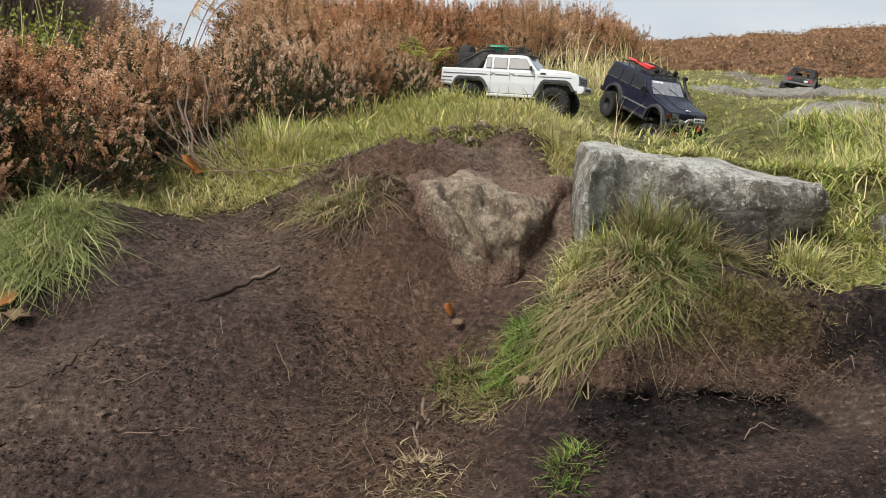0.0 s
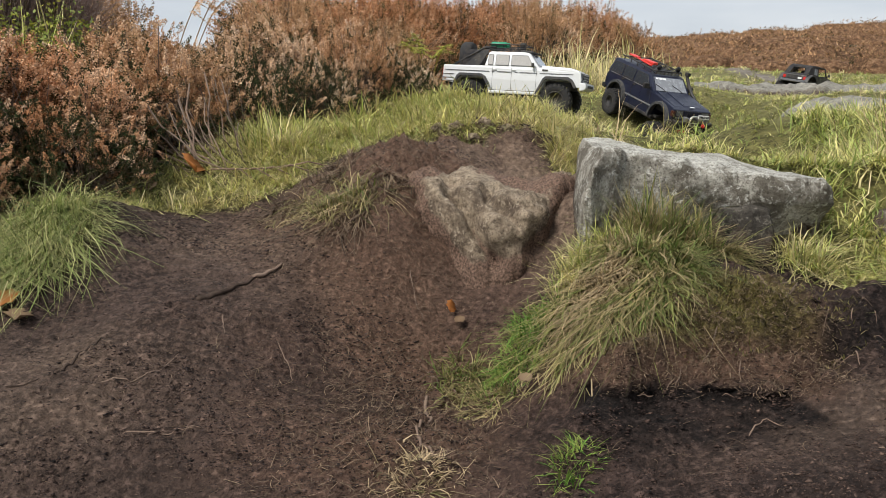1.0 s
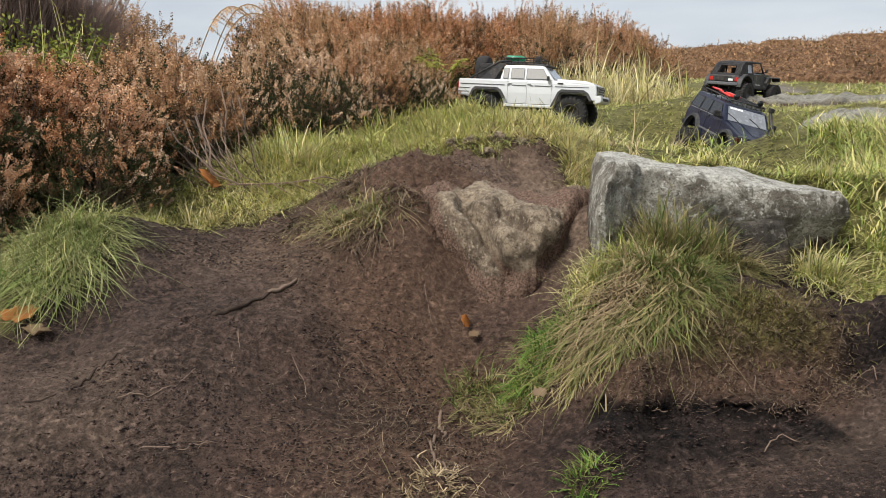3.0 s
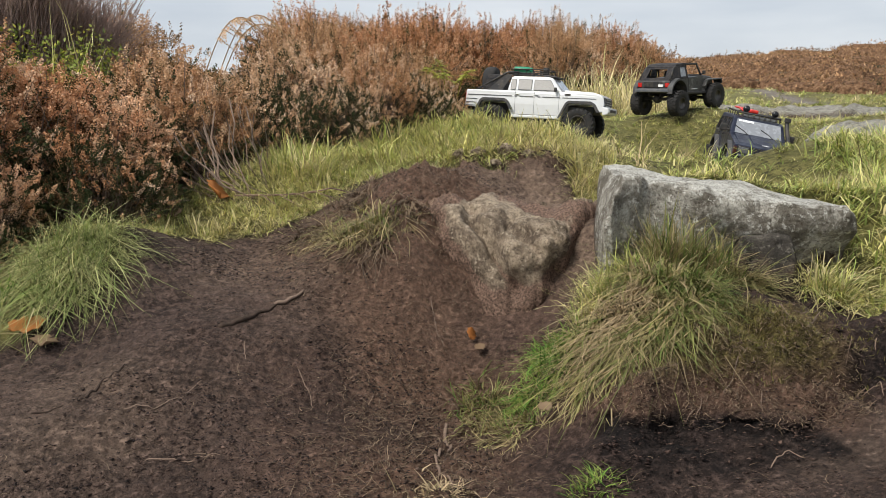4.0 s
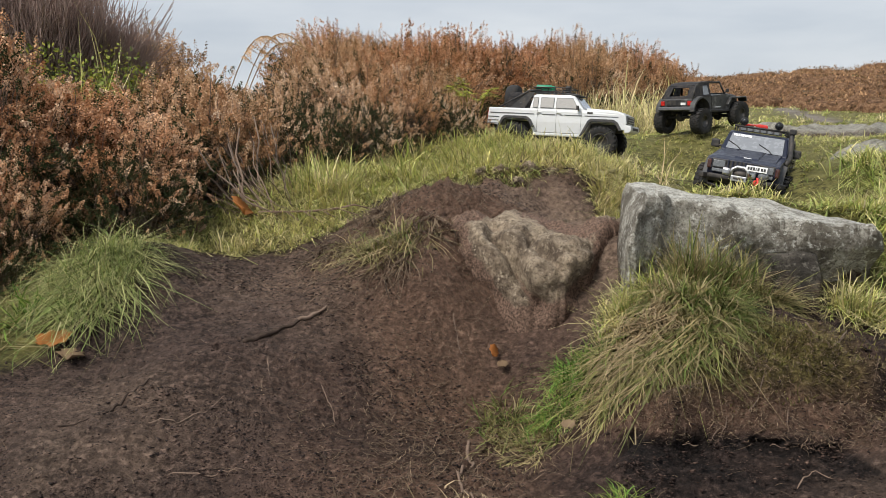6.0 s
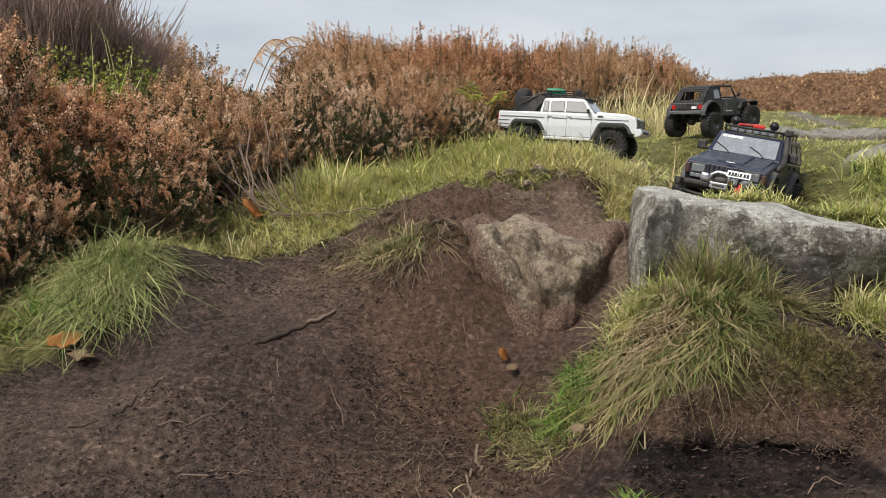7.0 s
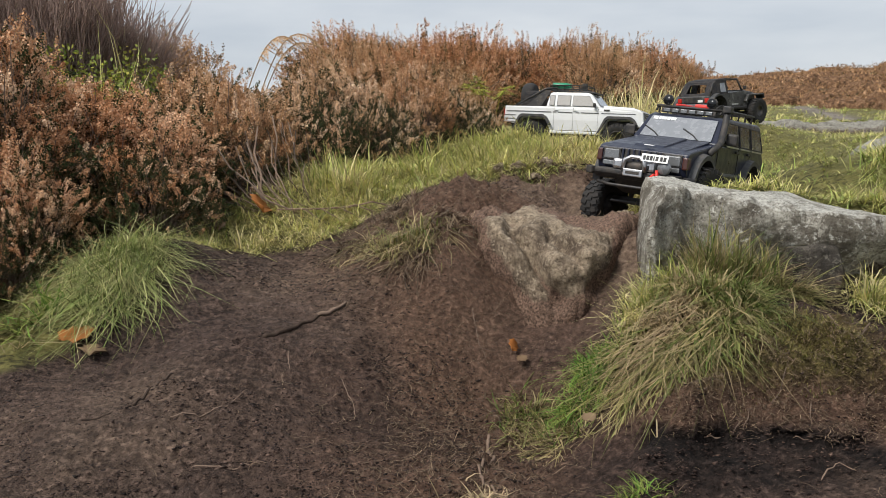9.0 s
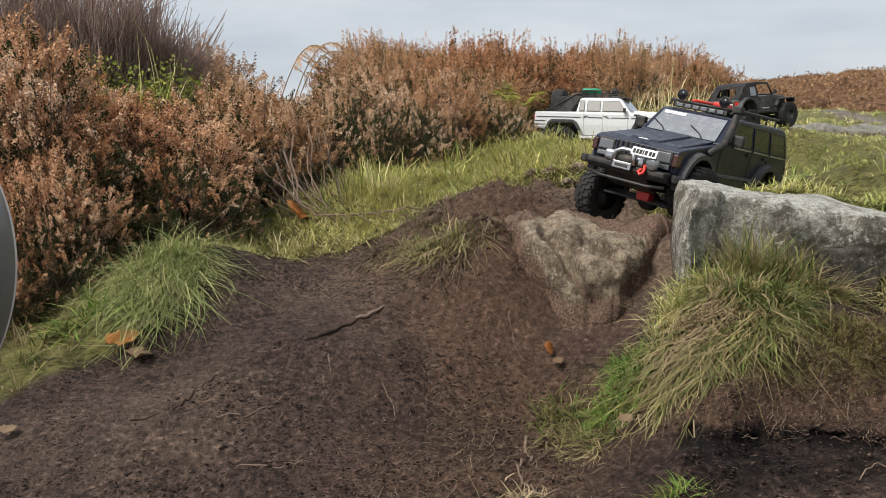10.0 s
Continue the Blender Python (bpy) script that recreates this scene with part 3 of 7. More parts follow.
def make_rocks():
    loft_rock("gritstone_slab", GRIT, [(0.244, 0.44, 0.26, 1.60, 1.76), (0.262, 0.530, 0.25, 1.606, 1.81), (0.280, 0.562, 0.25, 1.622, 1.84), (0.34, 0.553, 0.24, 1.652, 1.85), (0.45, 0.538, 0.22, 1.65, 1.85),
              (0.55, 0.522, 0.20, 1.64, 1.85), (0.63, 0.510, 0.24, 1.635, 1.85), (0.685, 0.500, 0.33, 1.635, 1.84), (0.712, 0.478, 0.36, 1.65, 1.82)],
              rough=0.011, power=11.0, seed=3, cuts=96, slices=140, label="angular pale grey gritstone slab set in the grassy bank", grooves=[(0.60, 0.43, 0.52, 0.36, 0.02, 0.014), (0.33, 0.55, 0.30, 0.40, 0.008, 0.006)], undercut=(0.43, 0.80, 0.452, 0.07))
    loft_rock("propping_stone", DARKSTONE, [(0.485, 0.40, 0.26, 1.66, 1.76), (0.505, 0.455, 0.26, 1.615, 1.78), (0.55, 0.46, 0.26, 1.605, 1.78), (0.585, 0.455, 0.26, 1.615, 1.78), (0.605, 0.42, 0.26, 1.65, 1.76)],
              rough=0.012, power=6.0, seed=41, label="dark stone wedged under the pale slab")
    loft_rock("embedded_boulder", BROWNSTONE, [(-0.16, 0.43, 0.15, 1.86, 2.05), (-0.10, 0.492, 0.15, 1.82, 2.09), (-0.04, 0.508, 0.15, 1.76, 2.09), (0.02, 0.505, 0.15, 1.705, 2.07), (0.08, 0.492, 0.15, 1.665, 2.03), (0.14, 0.484, 0.15, 1.652, 2.0), (0.195, 0.482, 0.15, 1.668, 1.99), (0.235, 0.480, 0.15, 1.72, 1.97), (0.275, 0.472, 0.15, 1.79, 1.95)],
              rough=0.026, power=3.3, seed=14, cuts=130, slices=170, label="rough brown boulder half buried in the peat mound",
              banked=1.0, grooves=[(0.012, 0.487, 0.095, 0.345, 0.013, 0.034), (0.085, 0.475, 0.14, 0.415, 0.011, 0.018), (-0.05, 0.455, 0.01, 0.36, 0.02, 0.012), (0.14, 0.37, 0.24, 0.40, 0.025, 0.014)],
              soil=lambda v: min(1.0, max(0.0, (-0.05 - v.x + 0.55 * max(0.0, 0.44 - v.z)) / 0.07 + 0.35) + max(0.0, (0.345 - v.z) / 0.06) + 0.9 * max(0.0, min(1.0, (v.y - 1.90) / 0.08))))
    loft_rock("stone_ledge", PALESTONE, [(1.25, 0.58, 0.4, 5.25, 5.6), (1.5, 0.642, 0.4, 5.1, 5.8), (1.9, 0.640, 0.4, 5.05, 5.8), (2.4, 0.632, 0.4, 4.95, 5.8), (3.0, 0.64, 0.4, 4.9, 5.8), (3.8, 0.65, 0.4, 4.9, 5.8)],
              rough=0.035, power=3.5, seed=21, slices=110, label="long weathered stone ledge across the grass")
    loft_rock("flat_boulder", PALESTONE, [(1.16, 0.55, 0.42, 3.0, 3.25), (1.25, 0.595, 0.42, 2.95, 3.35), (1.4, 0.605, 0.42, 2.95, 3.4), (1.65, 0.60, 0.42, 2.95, 3.4), (1.8, 0.57, 0.42, 3.0, 3.3)],
              rough=0.02, power=3.0, seed=27, label="low rounded pale boulder among the grass")
    loft_rock("side_boulder", PALESTONE, [(0.80, 0.39, 0.3, 1.66, 1.8), (0.83, 0.435, 0.3, 1.62, 1.86), (0.92, 0.45, 0.3, 1.62, 1.88), (1.02, 0.43, 0.3, 1.64, 1.84)],
              rough=0.012, power=2.8, seed=33, label="rounded brownish stone at the edge of the bank")
    for k, (x, y, s) in enumerate([(0.245, 1.885, 0.022), (0.215, 1.9, 0.013), (0.262, 1.93, 0.012), (0.10, 2.37, 0.03), (0.13, 2.33, 0.02), (0.27, 2.38, 0.018), (0.205, 1.86, 0.01), (0.16, 1.92, 0.012), (0.03, 2.36, 0.026), (0.07, 2.33, 0.022), (0.16, 2.37, 0.024), (-0.02, 2.37, 0.022), (0.25, 2.33, 0.016), (0.115, 2.30, 0.018), (0.28, 1.90, 0.018), (0.23, 1.86, 0.014)]):
        pebble("loose_stone", pose(x, y, float(land(x, y)) + s * 0.5, 20 * k, 10, 57 * k), BROWNSTONE, 3.7 * k, (s, s * 0.8, s * 0.6), "small brown stone lying on the peat")


# ---------------------------------------------------------------- grass


def blade_arrays(base, az, length, width, lean, droop, curl=0.0):
    """Blades of three joints: base (n, 3), azimuth of the lean, length, width, lean from upright in radians, droop 0..1, sideways curl in radians."""
    n = len(base)
    verts = np.zeros((n, 7, 3))
    for k, s in enumerate((0.0, 0.38, 0.72, 1.0)):
        out = length * (np.sin(lean) * s + droop * 0.35 * s * s)
        up = length * (np.cos(lean) * s - droop * 0.75 * s * s)
        hx, hy = np.cos(az + curl * s), np.sin(az + curl * s)
        sx, sy = -hy, hx
        px, py, pz = base[:, 0] + hx * out, base[:, 1] + hy * out, base[:, 2] + up
        w = width * (0.5, 0.46, 0.3, 0.0)[k]
        if k < 3:
            verts[:, 2 * k] = np.stack([px - sx * w, py - sy * w, pz], 1)
            verts[:, 2 * k + 1] = np.stack([px + sx * w, py + sy * w, pz], 1)
        else:
            verts[:, 6] = np.stack([px, py, pz], 1)
    o = np.arange(n)[:, None] * 7
    quads = np.concatenate([o + [0, 1, 3, 2], o + [2, 3, 5, 4]])
    tris = o + [4, 5, 6]
    return verts.reshape(-1, 3), quads, tris


class Sward:
    """Gathers blades and makes them one mesh."""

    def __init__(self, seed):
        self.r = np.random.RandomState(seed)
        self.v, self.q, self.t, self.tone, self.n = [], [], [], [], 0

    def add(self, base, az, length, width, lean, droop, tone, curl=0.0):
        v, q, t = blade_arrays(base, az, length, width, lean, droop, curl)
        self.v.append(v), self.q.append(q + self.n), self.t.append(t + self.n)
        self.tone.append(np.repeat(tone, 7))
        self.n += len(v)
        return self

    def field(self, x, y, height, tone, width=0.002, lean=0.5, droop=0.5, comb=None, sink=0.004):
        n, r = len(x), self.r
        m = max(1, n // 11)
        k = r.randint(0, m, n)
        x, y = x[:m][k] + r.normal(0, 3.5 * width, n), y[:m][k] + r.normal(0, 3.5 * width, n)
        z = surface(x, y) - sink
        clump = vnoise(x, y, 0.05, 71)
        az = r.uniform(0, 2 * math.pi, m) if comb is None else comb + r.normal(0, 0.9, m)
        az = az[k] + r.normal(0, 0.95, n)
        L = height * r.uniform(0.6, 1.25, m)[k] * r.uniform(0.5, 1.2, n) * (0.55 + 0.9 * clump)
        tn = tone + 0.5 * (vnoise(x, y, 0.25, 75) - 0.5) + r.normal(0, 0.2, m)[k] + r.normal(0, 0.13, n)
        return self.add(np.stack([x, y, z], 1), az, L, width * 1.45 * r.uniform(0.5, 1.3, n), np.abs(np.abs(r.normal(lean, 0.3, m))[k] + r.normal(0, 0.25, n)), droop * r.uniform(0.3, 1.6, n), np.clip(tn, 0, 1), r.normal(0, 0.7, n))

    def made(self, name, material, label, parent=None, kind="", category="grass"):
        ob = raw(name, np.concatenate(self.v), [np.concatenate(self.q), np.concatenate(self.t)], material, parent, tone={"tone": np.concatenate(self.tone)})
        return tagged(ob, label, category if not parent else "", kind=kind)


def scatter(seed, n, x0, x1, y0, y1, keep):
    r = np.random.RandomState(seed)
    x, y = r.uniform(x0, x1, n * 3), r.uniform(y0, y1, n * 3)
    k = keep(x, y) > r.uniform(0, 1, n * 3)
    return x[k][:n], y[k][:n]


def off_stone(x, y):
    """0 where a stone or a wheel track lies."""
    slab = (x > 0.22) & (x < 0.73) & (y > 1.6) & (y < 1.845)
    boulder = (x > -0.1) & (x < 0.2) & (y > 1.6) & (y < 2.02)
    ledge = (x > 1.3) & (x < 4) & (y > 4.95) & (y < 5.65)
    flat = (x > 1.18) & (x < 1.8) & (y > 3.0) & (y < 3.35)
    side = (x > 0.84) & (x < 1.0) & (y > 1.66) & (y < 1.82)
    return ~(slab | boulder | ledge | flat | side)


def make_swards():
    def turfy(x, y):
        d = y - turf_edge(x) + 0.10 * fbm(x, y, 0.22, 4, 5)
        return smooth01(d / 0.06 + 0.4) * off_stone(x, y) * (1 - 0.9 * rut_mask(x, y)) * (1 - track_mask(x, y))
    def crest(x, y):
        return turfy(x, y) * (y < 2.5 + 1.2 * (x + 0.4) + 0.12 * (vnoise(x, y, 0.12, 97) - 0.5))

    s = Sward(1)
    x, y = scatter(2, 30000, -0.45, 0.42, 1.98, 3.0, crest)
    s.field(x, y, 0.066, 0.38, comb=-1.4, lean=0.85, droop=0.65, width=0.0017)
    x, y = scatter(103, 4600, -0.32, 0.42, 2.36, 2.62, turfy)
    s.field(x, y, 0.10, 0.4, comb=-1.8, lean=0.85, droop=0.75, width=0.0024)
    x, y = scatter(3, 15000, -1.0, -0.15, 1.88, 2.6, crest)
    s.field(x, y, 0.052, 0.36, lean=0.85, droop=0.6, width=0.0016)
    s.made("grass", GRASS, "yellow-green moor grass on the crest of the bank", kind="stuff")
    s = Sward(4)
    x, y = scatter(5, 7500, 0.36, 1.25, 1.852, 1.97, turfy)
    s.field(x, y, 0.056, 0.58, lean=0.8, droop=0.6, width=0.0019)
    x, y = scatter(6, 15000, 0.72, 1.9, 1.9, 3.4, lambda x, y: turfy(x, y) * (0.12 + smooth01((x - 0.10 - 0.33 * y) / 0.15)))
    s.field(x, y, 0.10, 0.68, lean=0.7, droop=0.9, width=0.0026)
    x, y = scatter(106, 11000, 0.68, 1.45, 1.4, 2.1, turfy)
    s.field(x, y, 0.09, 0.52, lean=0.7, droop=0.9, width=0.0024)
    x, y = scatter(7, 52000, -0.05, 2.6, 2.3, 5.2, lambda x, y: turfy(x, y) * (y < 3.1 + 2.0 * np.clip(x, 0, 9) * 2) * (1 - 0.85 * along(x, y, 0.66, 2.3, 1.0, 3.6, 0.14)))
    s.field(x, y, 0.042, 0.6, lean=0.9, droop=0.7, width=0.0021)
    x, y = scatter(107, 3500, -0.1, 0.75, 2.75, 3.52, turfy)
    s.field(x, y, 0.085, 0.42, lean=0.6, droop=0.6, width=0.0028)
    s.made("grass", GRASS, "tussocky green and straw moor grass behind the slab", kind="stuff")
    s = Sward(8)
    x, y = scatter(9, 36000, -1.5, 6.5, 4.6, 11, lambda x, y: turfy(x, y) * smooth01((2.2 - np.abs(y - 6.6 - 0.35 * x)) / 1.0))
    s.field(x, y, 0.055, 0.6, lean=0.8, droop=0.5, width=0.0038)
    x, y = scatter(109, 20000, 1.0, 9.0, 6.5, 13.5, turfy)
    s.field(x, y, 0.06, 0.55, lean=0.9, droop=0.5, width=0.007)
    x, y = scatter(10, 1800, 0.55, 1.35, 5.1, 6.1, turfy)
    s.field(x, y, 0.30, 0.12, lean=0.35, droop=0.5, width=0.004)
    s.made("grass", GRASS, "short green turf with pale straw clumps beyond the trucks", kind="stuff")
    s = Sward(40)
    x, y = scatter(41, 6000, 0.26, 0.66, 1.32, 1.49, lambda x, y: near(x, y, 0.435, 1.39, 0.14, 0.06))
    s.add(np.stack([x, y, relief(x, y) - 0.002], 1), s.r.uniform(0, 6.28, len(x)), s.r.uniform(0.006, 0.017, len(x)), s.r.uniform(0.0012, 0.0022, len(x)), s.r.uniform(0.2, 1.2, len(x)), s.r.uniform(0, 0.6, len(x)), s.r.uniform(0.25, 0.75, len(x)))
    s.made("moss", MOSS, "olive moss and short dead grass on the peat ledge", kind="stuff", category="moss")
    s = Sward(42)
    x, y = scatter(43, 9000, 0.19, 0.60, 1.255, 1.42, lambda x, y: smooth01((surface(x, y) - 0.225) / 0.03) * (0.3 + 0.7 * vnoise(x, y, 0.04, 44)))
    n = len(x)
    s.add(np.stack([x, y, surface(x, y)], 1), -1.6 + s.r.normal(0, 1.1, n), s.r.uniform(0.005, 0.014, n), s.r.uniform(0.0008, 0.0014, n), s.r.uniform(0.7, 1.6, n), s.r.uniform(0.1, 1.0, n), s.r.uniform(0, 0.75, n), s.r.normal(0, 0.8, n))
    s.made("dead_thatch", DEADROOT, "matted brown dead grass on the rounded peat edge", kind="stuff")
    # sparse tall straw stems
    s = Sward(11)
    x, y = scatter(12, 110, 0.95, 1.9, 1.7, 3.2, turfy)
    s.field(x, y, 0.23, 0.05, lean=0.25, droop=0.25, width=0.0022)
    x, y = scatter(13, 90, -0.4, 0.7, 2.1, 2.9, turfy)
    s.field(x, y, 0.13, 0.1, lean=0.4, droop=0.3, width=0.0018)
    s.made("straw_stems", STRAW, "tall dry straw stems standing in the grass", kind="stuff")
    # dead blades and rootlets lying on the peat
    s = Sward(14)
    x, y = scatter(15, 13000, -0.75, 0.8, 1.05, 2.1, lambda x, y: (1 - turfy(x, y)) * (0.025 + 0.975 * np.clip(along(x, y, -0.1, 2.0, -0.08, 1.2, 0.13) + along(x, y, -0.25, 1.75, 0.0, 2.3, 0.12), 0, 1)))
    r = np.random.RandomState(16)
    n = len(x)
    s.add(np.stack([x, y, relief(x, y) + 0.002], 1), r.uniform(0, 6.28, n), r.uniform(0.008, 0.034, n), r.uniform(0.0006, 0.0013, n), r.uniform(1.0, 1.6, n), r.uniform(-0.2, 0.4, n), r.uniform(0, 0.7, n), r.normal(0, 1.0, n))
    s.made("dead_grass_litter", DEADROOT, "fine dead grass and rootlets lying on the peat", kind="stuff")


def tuft(label, cx, cy, spread, count, length, tone, comb, combed, lean, droop, seed, material=GRASS, width=0.0017, lift=0.0, dry_skirt=0.0):
    """A tuft of many small bundles of blades, each bundle leaning its own way."""
    thing = tagged(new("grass_tuft"), label, "grass tuft")
    r = np.random.RandomState(seed)
    count = int(count * 0.72)
    bundles = max(6, count // 11)
    ba, bd = r.uniform(0, 2 * math.pi, bundles), np.sqrt(r.uniform(0, 1, bundles))
    bx, by = cx + np.cos(ba) * bd * spread[0], cy + np.sin(ba) * bd * spread[1]
    baz = np.where(r.uniform(0, 1, bundles) < combed, comb + r.normal(0, 0.6, bundles), ba + r.normal(0, 0.7, bundles))
    blen, blean = length * r.uniform(0.55, 1.25, bundles), np.abs(r.normal(lean, 0.32, bundles)) * (0.45 + 0.75 * bd)
    btone = tone + r.normal(0, 0.36, bundles) - dry_skirt * bd

    def blades(name, n, thin, longer, more_lean, more_droop, shift, sub):
        s = Sward(seed + sub)
        q = s.r
        k = q.randint(0, bundles, n)
        spray = q.normal(0, 0.0045, (2, n)) + q.normal(0, 0.25, (2, n)) * 0.01
        x, y = bx[k] + spray[0], by[k] + spray[1]
        z = surface(x, y) - 0.006 + lift * (1 - bd[k] ** 2)
        s.add(np.stack([x, y, z], 1), baz[k] + q.normal(0, 0.8, n) + np.where(q.uniform(0, 1, n) < 0.12, q.uniform(-2, 2, n), 0), blen[k] * q.uniform(0.4, 1.25, n) * longer, width * 1.6 * thin * q.uniform(0.45, 1.25, n),
              np.abs(blean[k] + more_lean + q.normal(0, 0.24, n)), droop * more_droop * q.uniform(0.35, 1.6, n), np.clip(btone[k] + shift + q.normal(0, 0.18, n), 0, 1), q.normal(0, 0.9, n))
        s.made(name, material, "straw-coloured dead blades" if shift else "", thing)
    blades("leafage", count, 1.0, 1.0, 0.0, 1.0, 0.0, 0)
    blades("dry_thatch", min(count // 3, 800), 0.75, 1.0, 0.3, 1.2, -0.5, 500)
    return thing


def make_tufts():
    tuft("overhanging tuft of long pale green grass beside the heather", -0.73, 1.655, (0.08, 0.11), 4200, 0.125, 0.62, -0.75, 0.8, 0.85, 0.9, 21, SILKY, width=0.0012)
    tuft("mixed green and straw grass at the foot of the heather", -0.92, 1.50, (0.17, 0.16), 700, 0.10, 0.4, -0.6, 0.3, 0.9, 0.7, 22, TUSSOCK)
    tuft("few bright green blades at the heather's foot", -0.84, 1.56, (0.05, 0.04), 160, 0.10, 0.6, -0.6, 0.3, 0.7, 0.5, 36, LUSH, width=0.003)
    tuft("dark half-dead tuft clinging to the peat mound", -0.19, 1.80, (0.075, 0.05), 800, 0.085, 0.4, -1.5, 0.5, 0.8, 0.9, 23, TUSSOCK)
    tuft("dry drooping tuft on the shoulder of the mound", -0.27, 1.90, (0.07, 0.06), 500, 0.06, 0.2, -1.8, 0.5, 0.9, 0.9, 24, TUSSOCK)
    for k, (x, y, sx, sy, n, length) in enumerate(((-0.245, 2.0, 0.07, 0.05, 900, 0.06), (-0.33, 1.93, 0.06, 0.04, 600, 0.05), (-0.12, 1.83, 0.05, 0.04, 500, 0.06), (-0.19, 1.74, 0.05, 0.03, 500, 0.055), (-0.10, 2.2, 0.08, 0.05, 700, 0.05), (0.03, 2.33, 0.10, 0.04, 900, 0.05))):
        tuft("dark matted dead grass on the shoulder of the mound", x, y, (sx, sy), n, length, 0.6, -1.7, 0.6, 1.1, 0.9, 640 + k, DEADROOT)
    # the big tussock under the slab: one clump beside another
    for k, (x, y, sx, sy, n, length, tone, comb, combed, lean, droop, mat, label) in enumerate((
            (0.218, 1.405, 0.032, 0.022, 620, 0.080, 0.25, -1.85, 0.55, 0.75, 1.4, TUSSOCK, "long pale straw grass hanging down the bank"),
            (0.262, 1.385, 0.035, 0.022, 650, 0.072, 0.36, -1.65, 0.45, 0.75, 1.4, TUSSOCK, "long straw and olive grass hanging down the bank"),
            (0.312, 1.385, 0.035, 0.022, 700, 0.062, 0.48, -1.4, 0.4, 0.9, 1.2, TUSSOCK, "olive grass curling over the bank edge"),
            (0.352, 1.41, 0.03, 0.025, 600, 0.062, 0.6, -0.9, 0.4, 0.9, 1.1, TUSSOCK, "green and straw grass splaying over the ledge"),
            (0.262, 1.455, 0.055, 0.035, 1300, 0.052, 0.05, -2.0, 0.15, 0.95, 0.9, STRAW, "dry brown-tipped crown of the tussock"),
            (0.205, 1.475, 0.035, 0.03, 800, 0.075, 0.25, -2.6, 0.35, 0.85, 0.9, TUSSOCK, "bleached straw grass at the tussock's edge"),
            (0.325, 1.455, 0.035, 0.03, 800, 0.06, 0.55, -1.3, 0.15, 0.8, 0.8, TUSSOCK, "olive green grass in the tussock"),
            (0.375, 1.465, 0.035, 0.03, 900, 0.068, 0.95, -0.7, 0.3, 0.8, 0.85, TUSSOCK, "fresh green grass on the shoulder of the bank"),
            (0.225, 1.56, 0.035, 0.04, 700, 0.082, 0.55, -2.4, 0.15, 0.5, 0.6, GRASS, "upright yellow-green grass between boulder and slab"),
            (0.285, 1.565, 0.04, 0.03, 800, 0.075, 0.62, -1.6, 0.1, 0.55, 0.7, GRASS, "yellow-green grass at the slab's corner"),
            (0.30, 1.51, 0.05, 0.03, 900, 0.06, 0.4, -1.8, 0.1, 0.8, 0.8, TUSSOCK, "mixed straw and green grass under the slab"),
            (0.355, 1.585, 0.03, 0.02, 760, 0.140, 0.50, -1.4, 0.1, 0.42, 0.45, TUSSOCK, "wiry tussock standing against the slab"),
            (0.425, 1.585, 0.035, 0.022, 900, 0.125, 0.45, -0.9, 0.15, 0.62, 0.55, TUSSOCK, "spreading tussock with dry tips against the slab"),
            (0.485, 1.585, 0.03, 0.022, 620, 0.105, 0.3, -0.7, 0.45, 0.95, 0.85, TUSSOCK, "wiry half-dry tussock leaning out under the slab"))):
        tuft(label, x, y, (sx, sy), n, length, tone, comb, combed, lean, droop, 610 + k, mat, lift=0.008)
    tuft("lush bright green grass clump in the shade of the tussock", 0.145, 1.50, (0.05, 0.05), 1100, 0.065, 0.6, -2.0, 0.3, 0.75, 0.85, 28, LUSH, lift=0.025)
    tuft("dry yellowed grass trailing down to the peat", 0.085, 1.455, (0.08, 0.085), 1700, 0.055, 0.25, -1.7, 0.15, 0.95, 0.7, 29, TUSSOCK)
    tuft("small yellow-green tuft at the foot of the boulder", 0.03, 1.53, (0.035, 0.035), 600, 0.06, 0.6, -1.6, 0.3, 0.8, 0.6, 49, TUSSOCK)
    tuft("small bright green grass tuft on the wet peat", 0.18, 1.17, (0.035, 0.03), 340, 0.04, 0.35, 0, 0.0, 0.75, 0.5, 30, LUSH)
    tuft("spiky grass tuft at the corner of the slab", 0.645, 1.60, (0.05, 0.03), 900, 0.115, 0.55, -1.57, 0.2, 0.75, 0.7, 31)
    tuft("long green grass hanging over the peat edge", 0.85, 1.53, (0.11, 0.07), 2600, 0.095, 0.55, -2.0, 0.45, 0.75, 0.9, 32, width=0.0012)
    tuft("tall green and straw tussock beyond the slab", 0.86, 2.06, (0.14, 0.1), 1300, 0.13, 0.5, -1.5, 0.1, 0.45, 0.5, 51)
    tuft("tall green and straw tussock beyond the slab", 1.06, 2.16, (0.12, 0.1), 1000, 0.14, 0.45, -1.5, 0.1, 0.45, 0.5, 52)
    tuft("straw tuft hanging from the crumbling crest", 0.165, 2.42, (0.03, 0.03), 350, 0.085, 0.05, -1.57, 0.8, 1.1, 0.95, 33, STRAW)
    tuft("pale green grass clump among heather stems", -0.42, 2.25, (0.08, 0.07), 700, 0.13, 0.55, -1.0, 0.2, 0.55, 0.5, 34)
    tuft("matted straw at the bottom of the root", -0.035, 1.175, (0.05, 0.045), 650, 0.04, 0.0, -1.57, 0.2, 1.1, 0.6, 35, STRAW, width=0.0018)


# ---------------------------------------------------------------- heather
BEAD = np.array([(-1, 0, 0), (0.9, 0, 0.1), (0, 0.9, 0.5), (0, -0.9, 0.5)], float)
BEAD_F = np.array([(0, 1, 2), (1, 0, 3)])


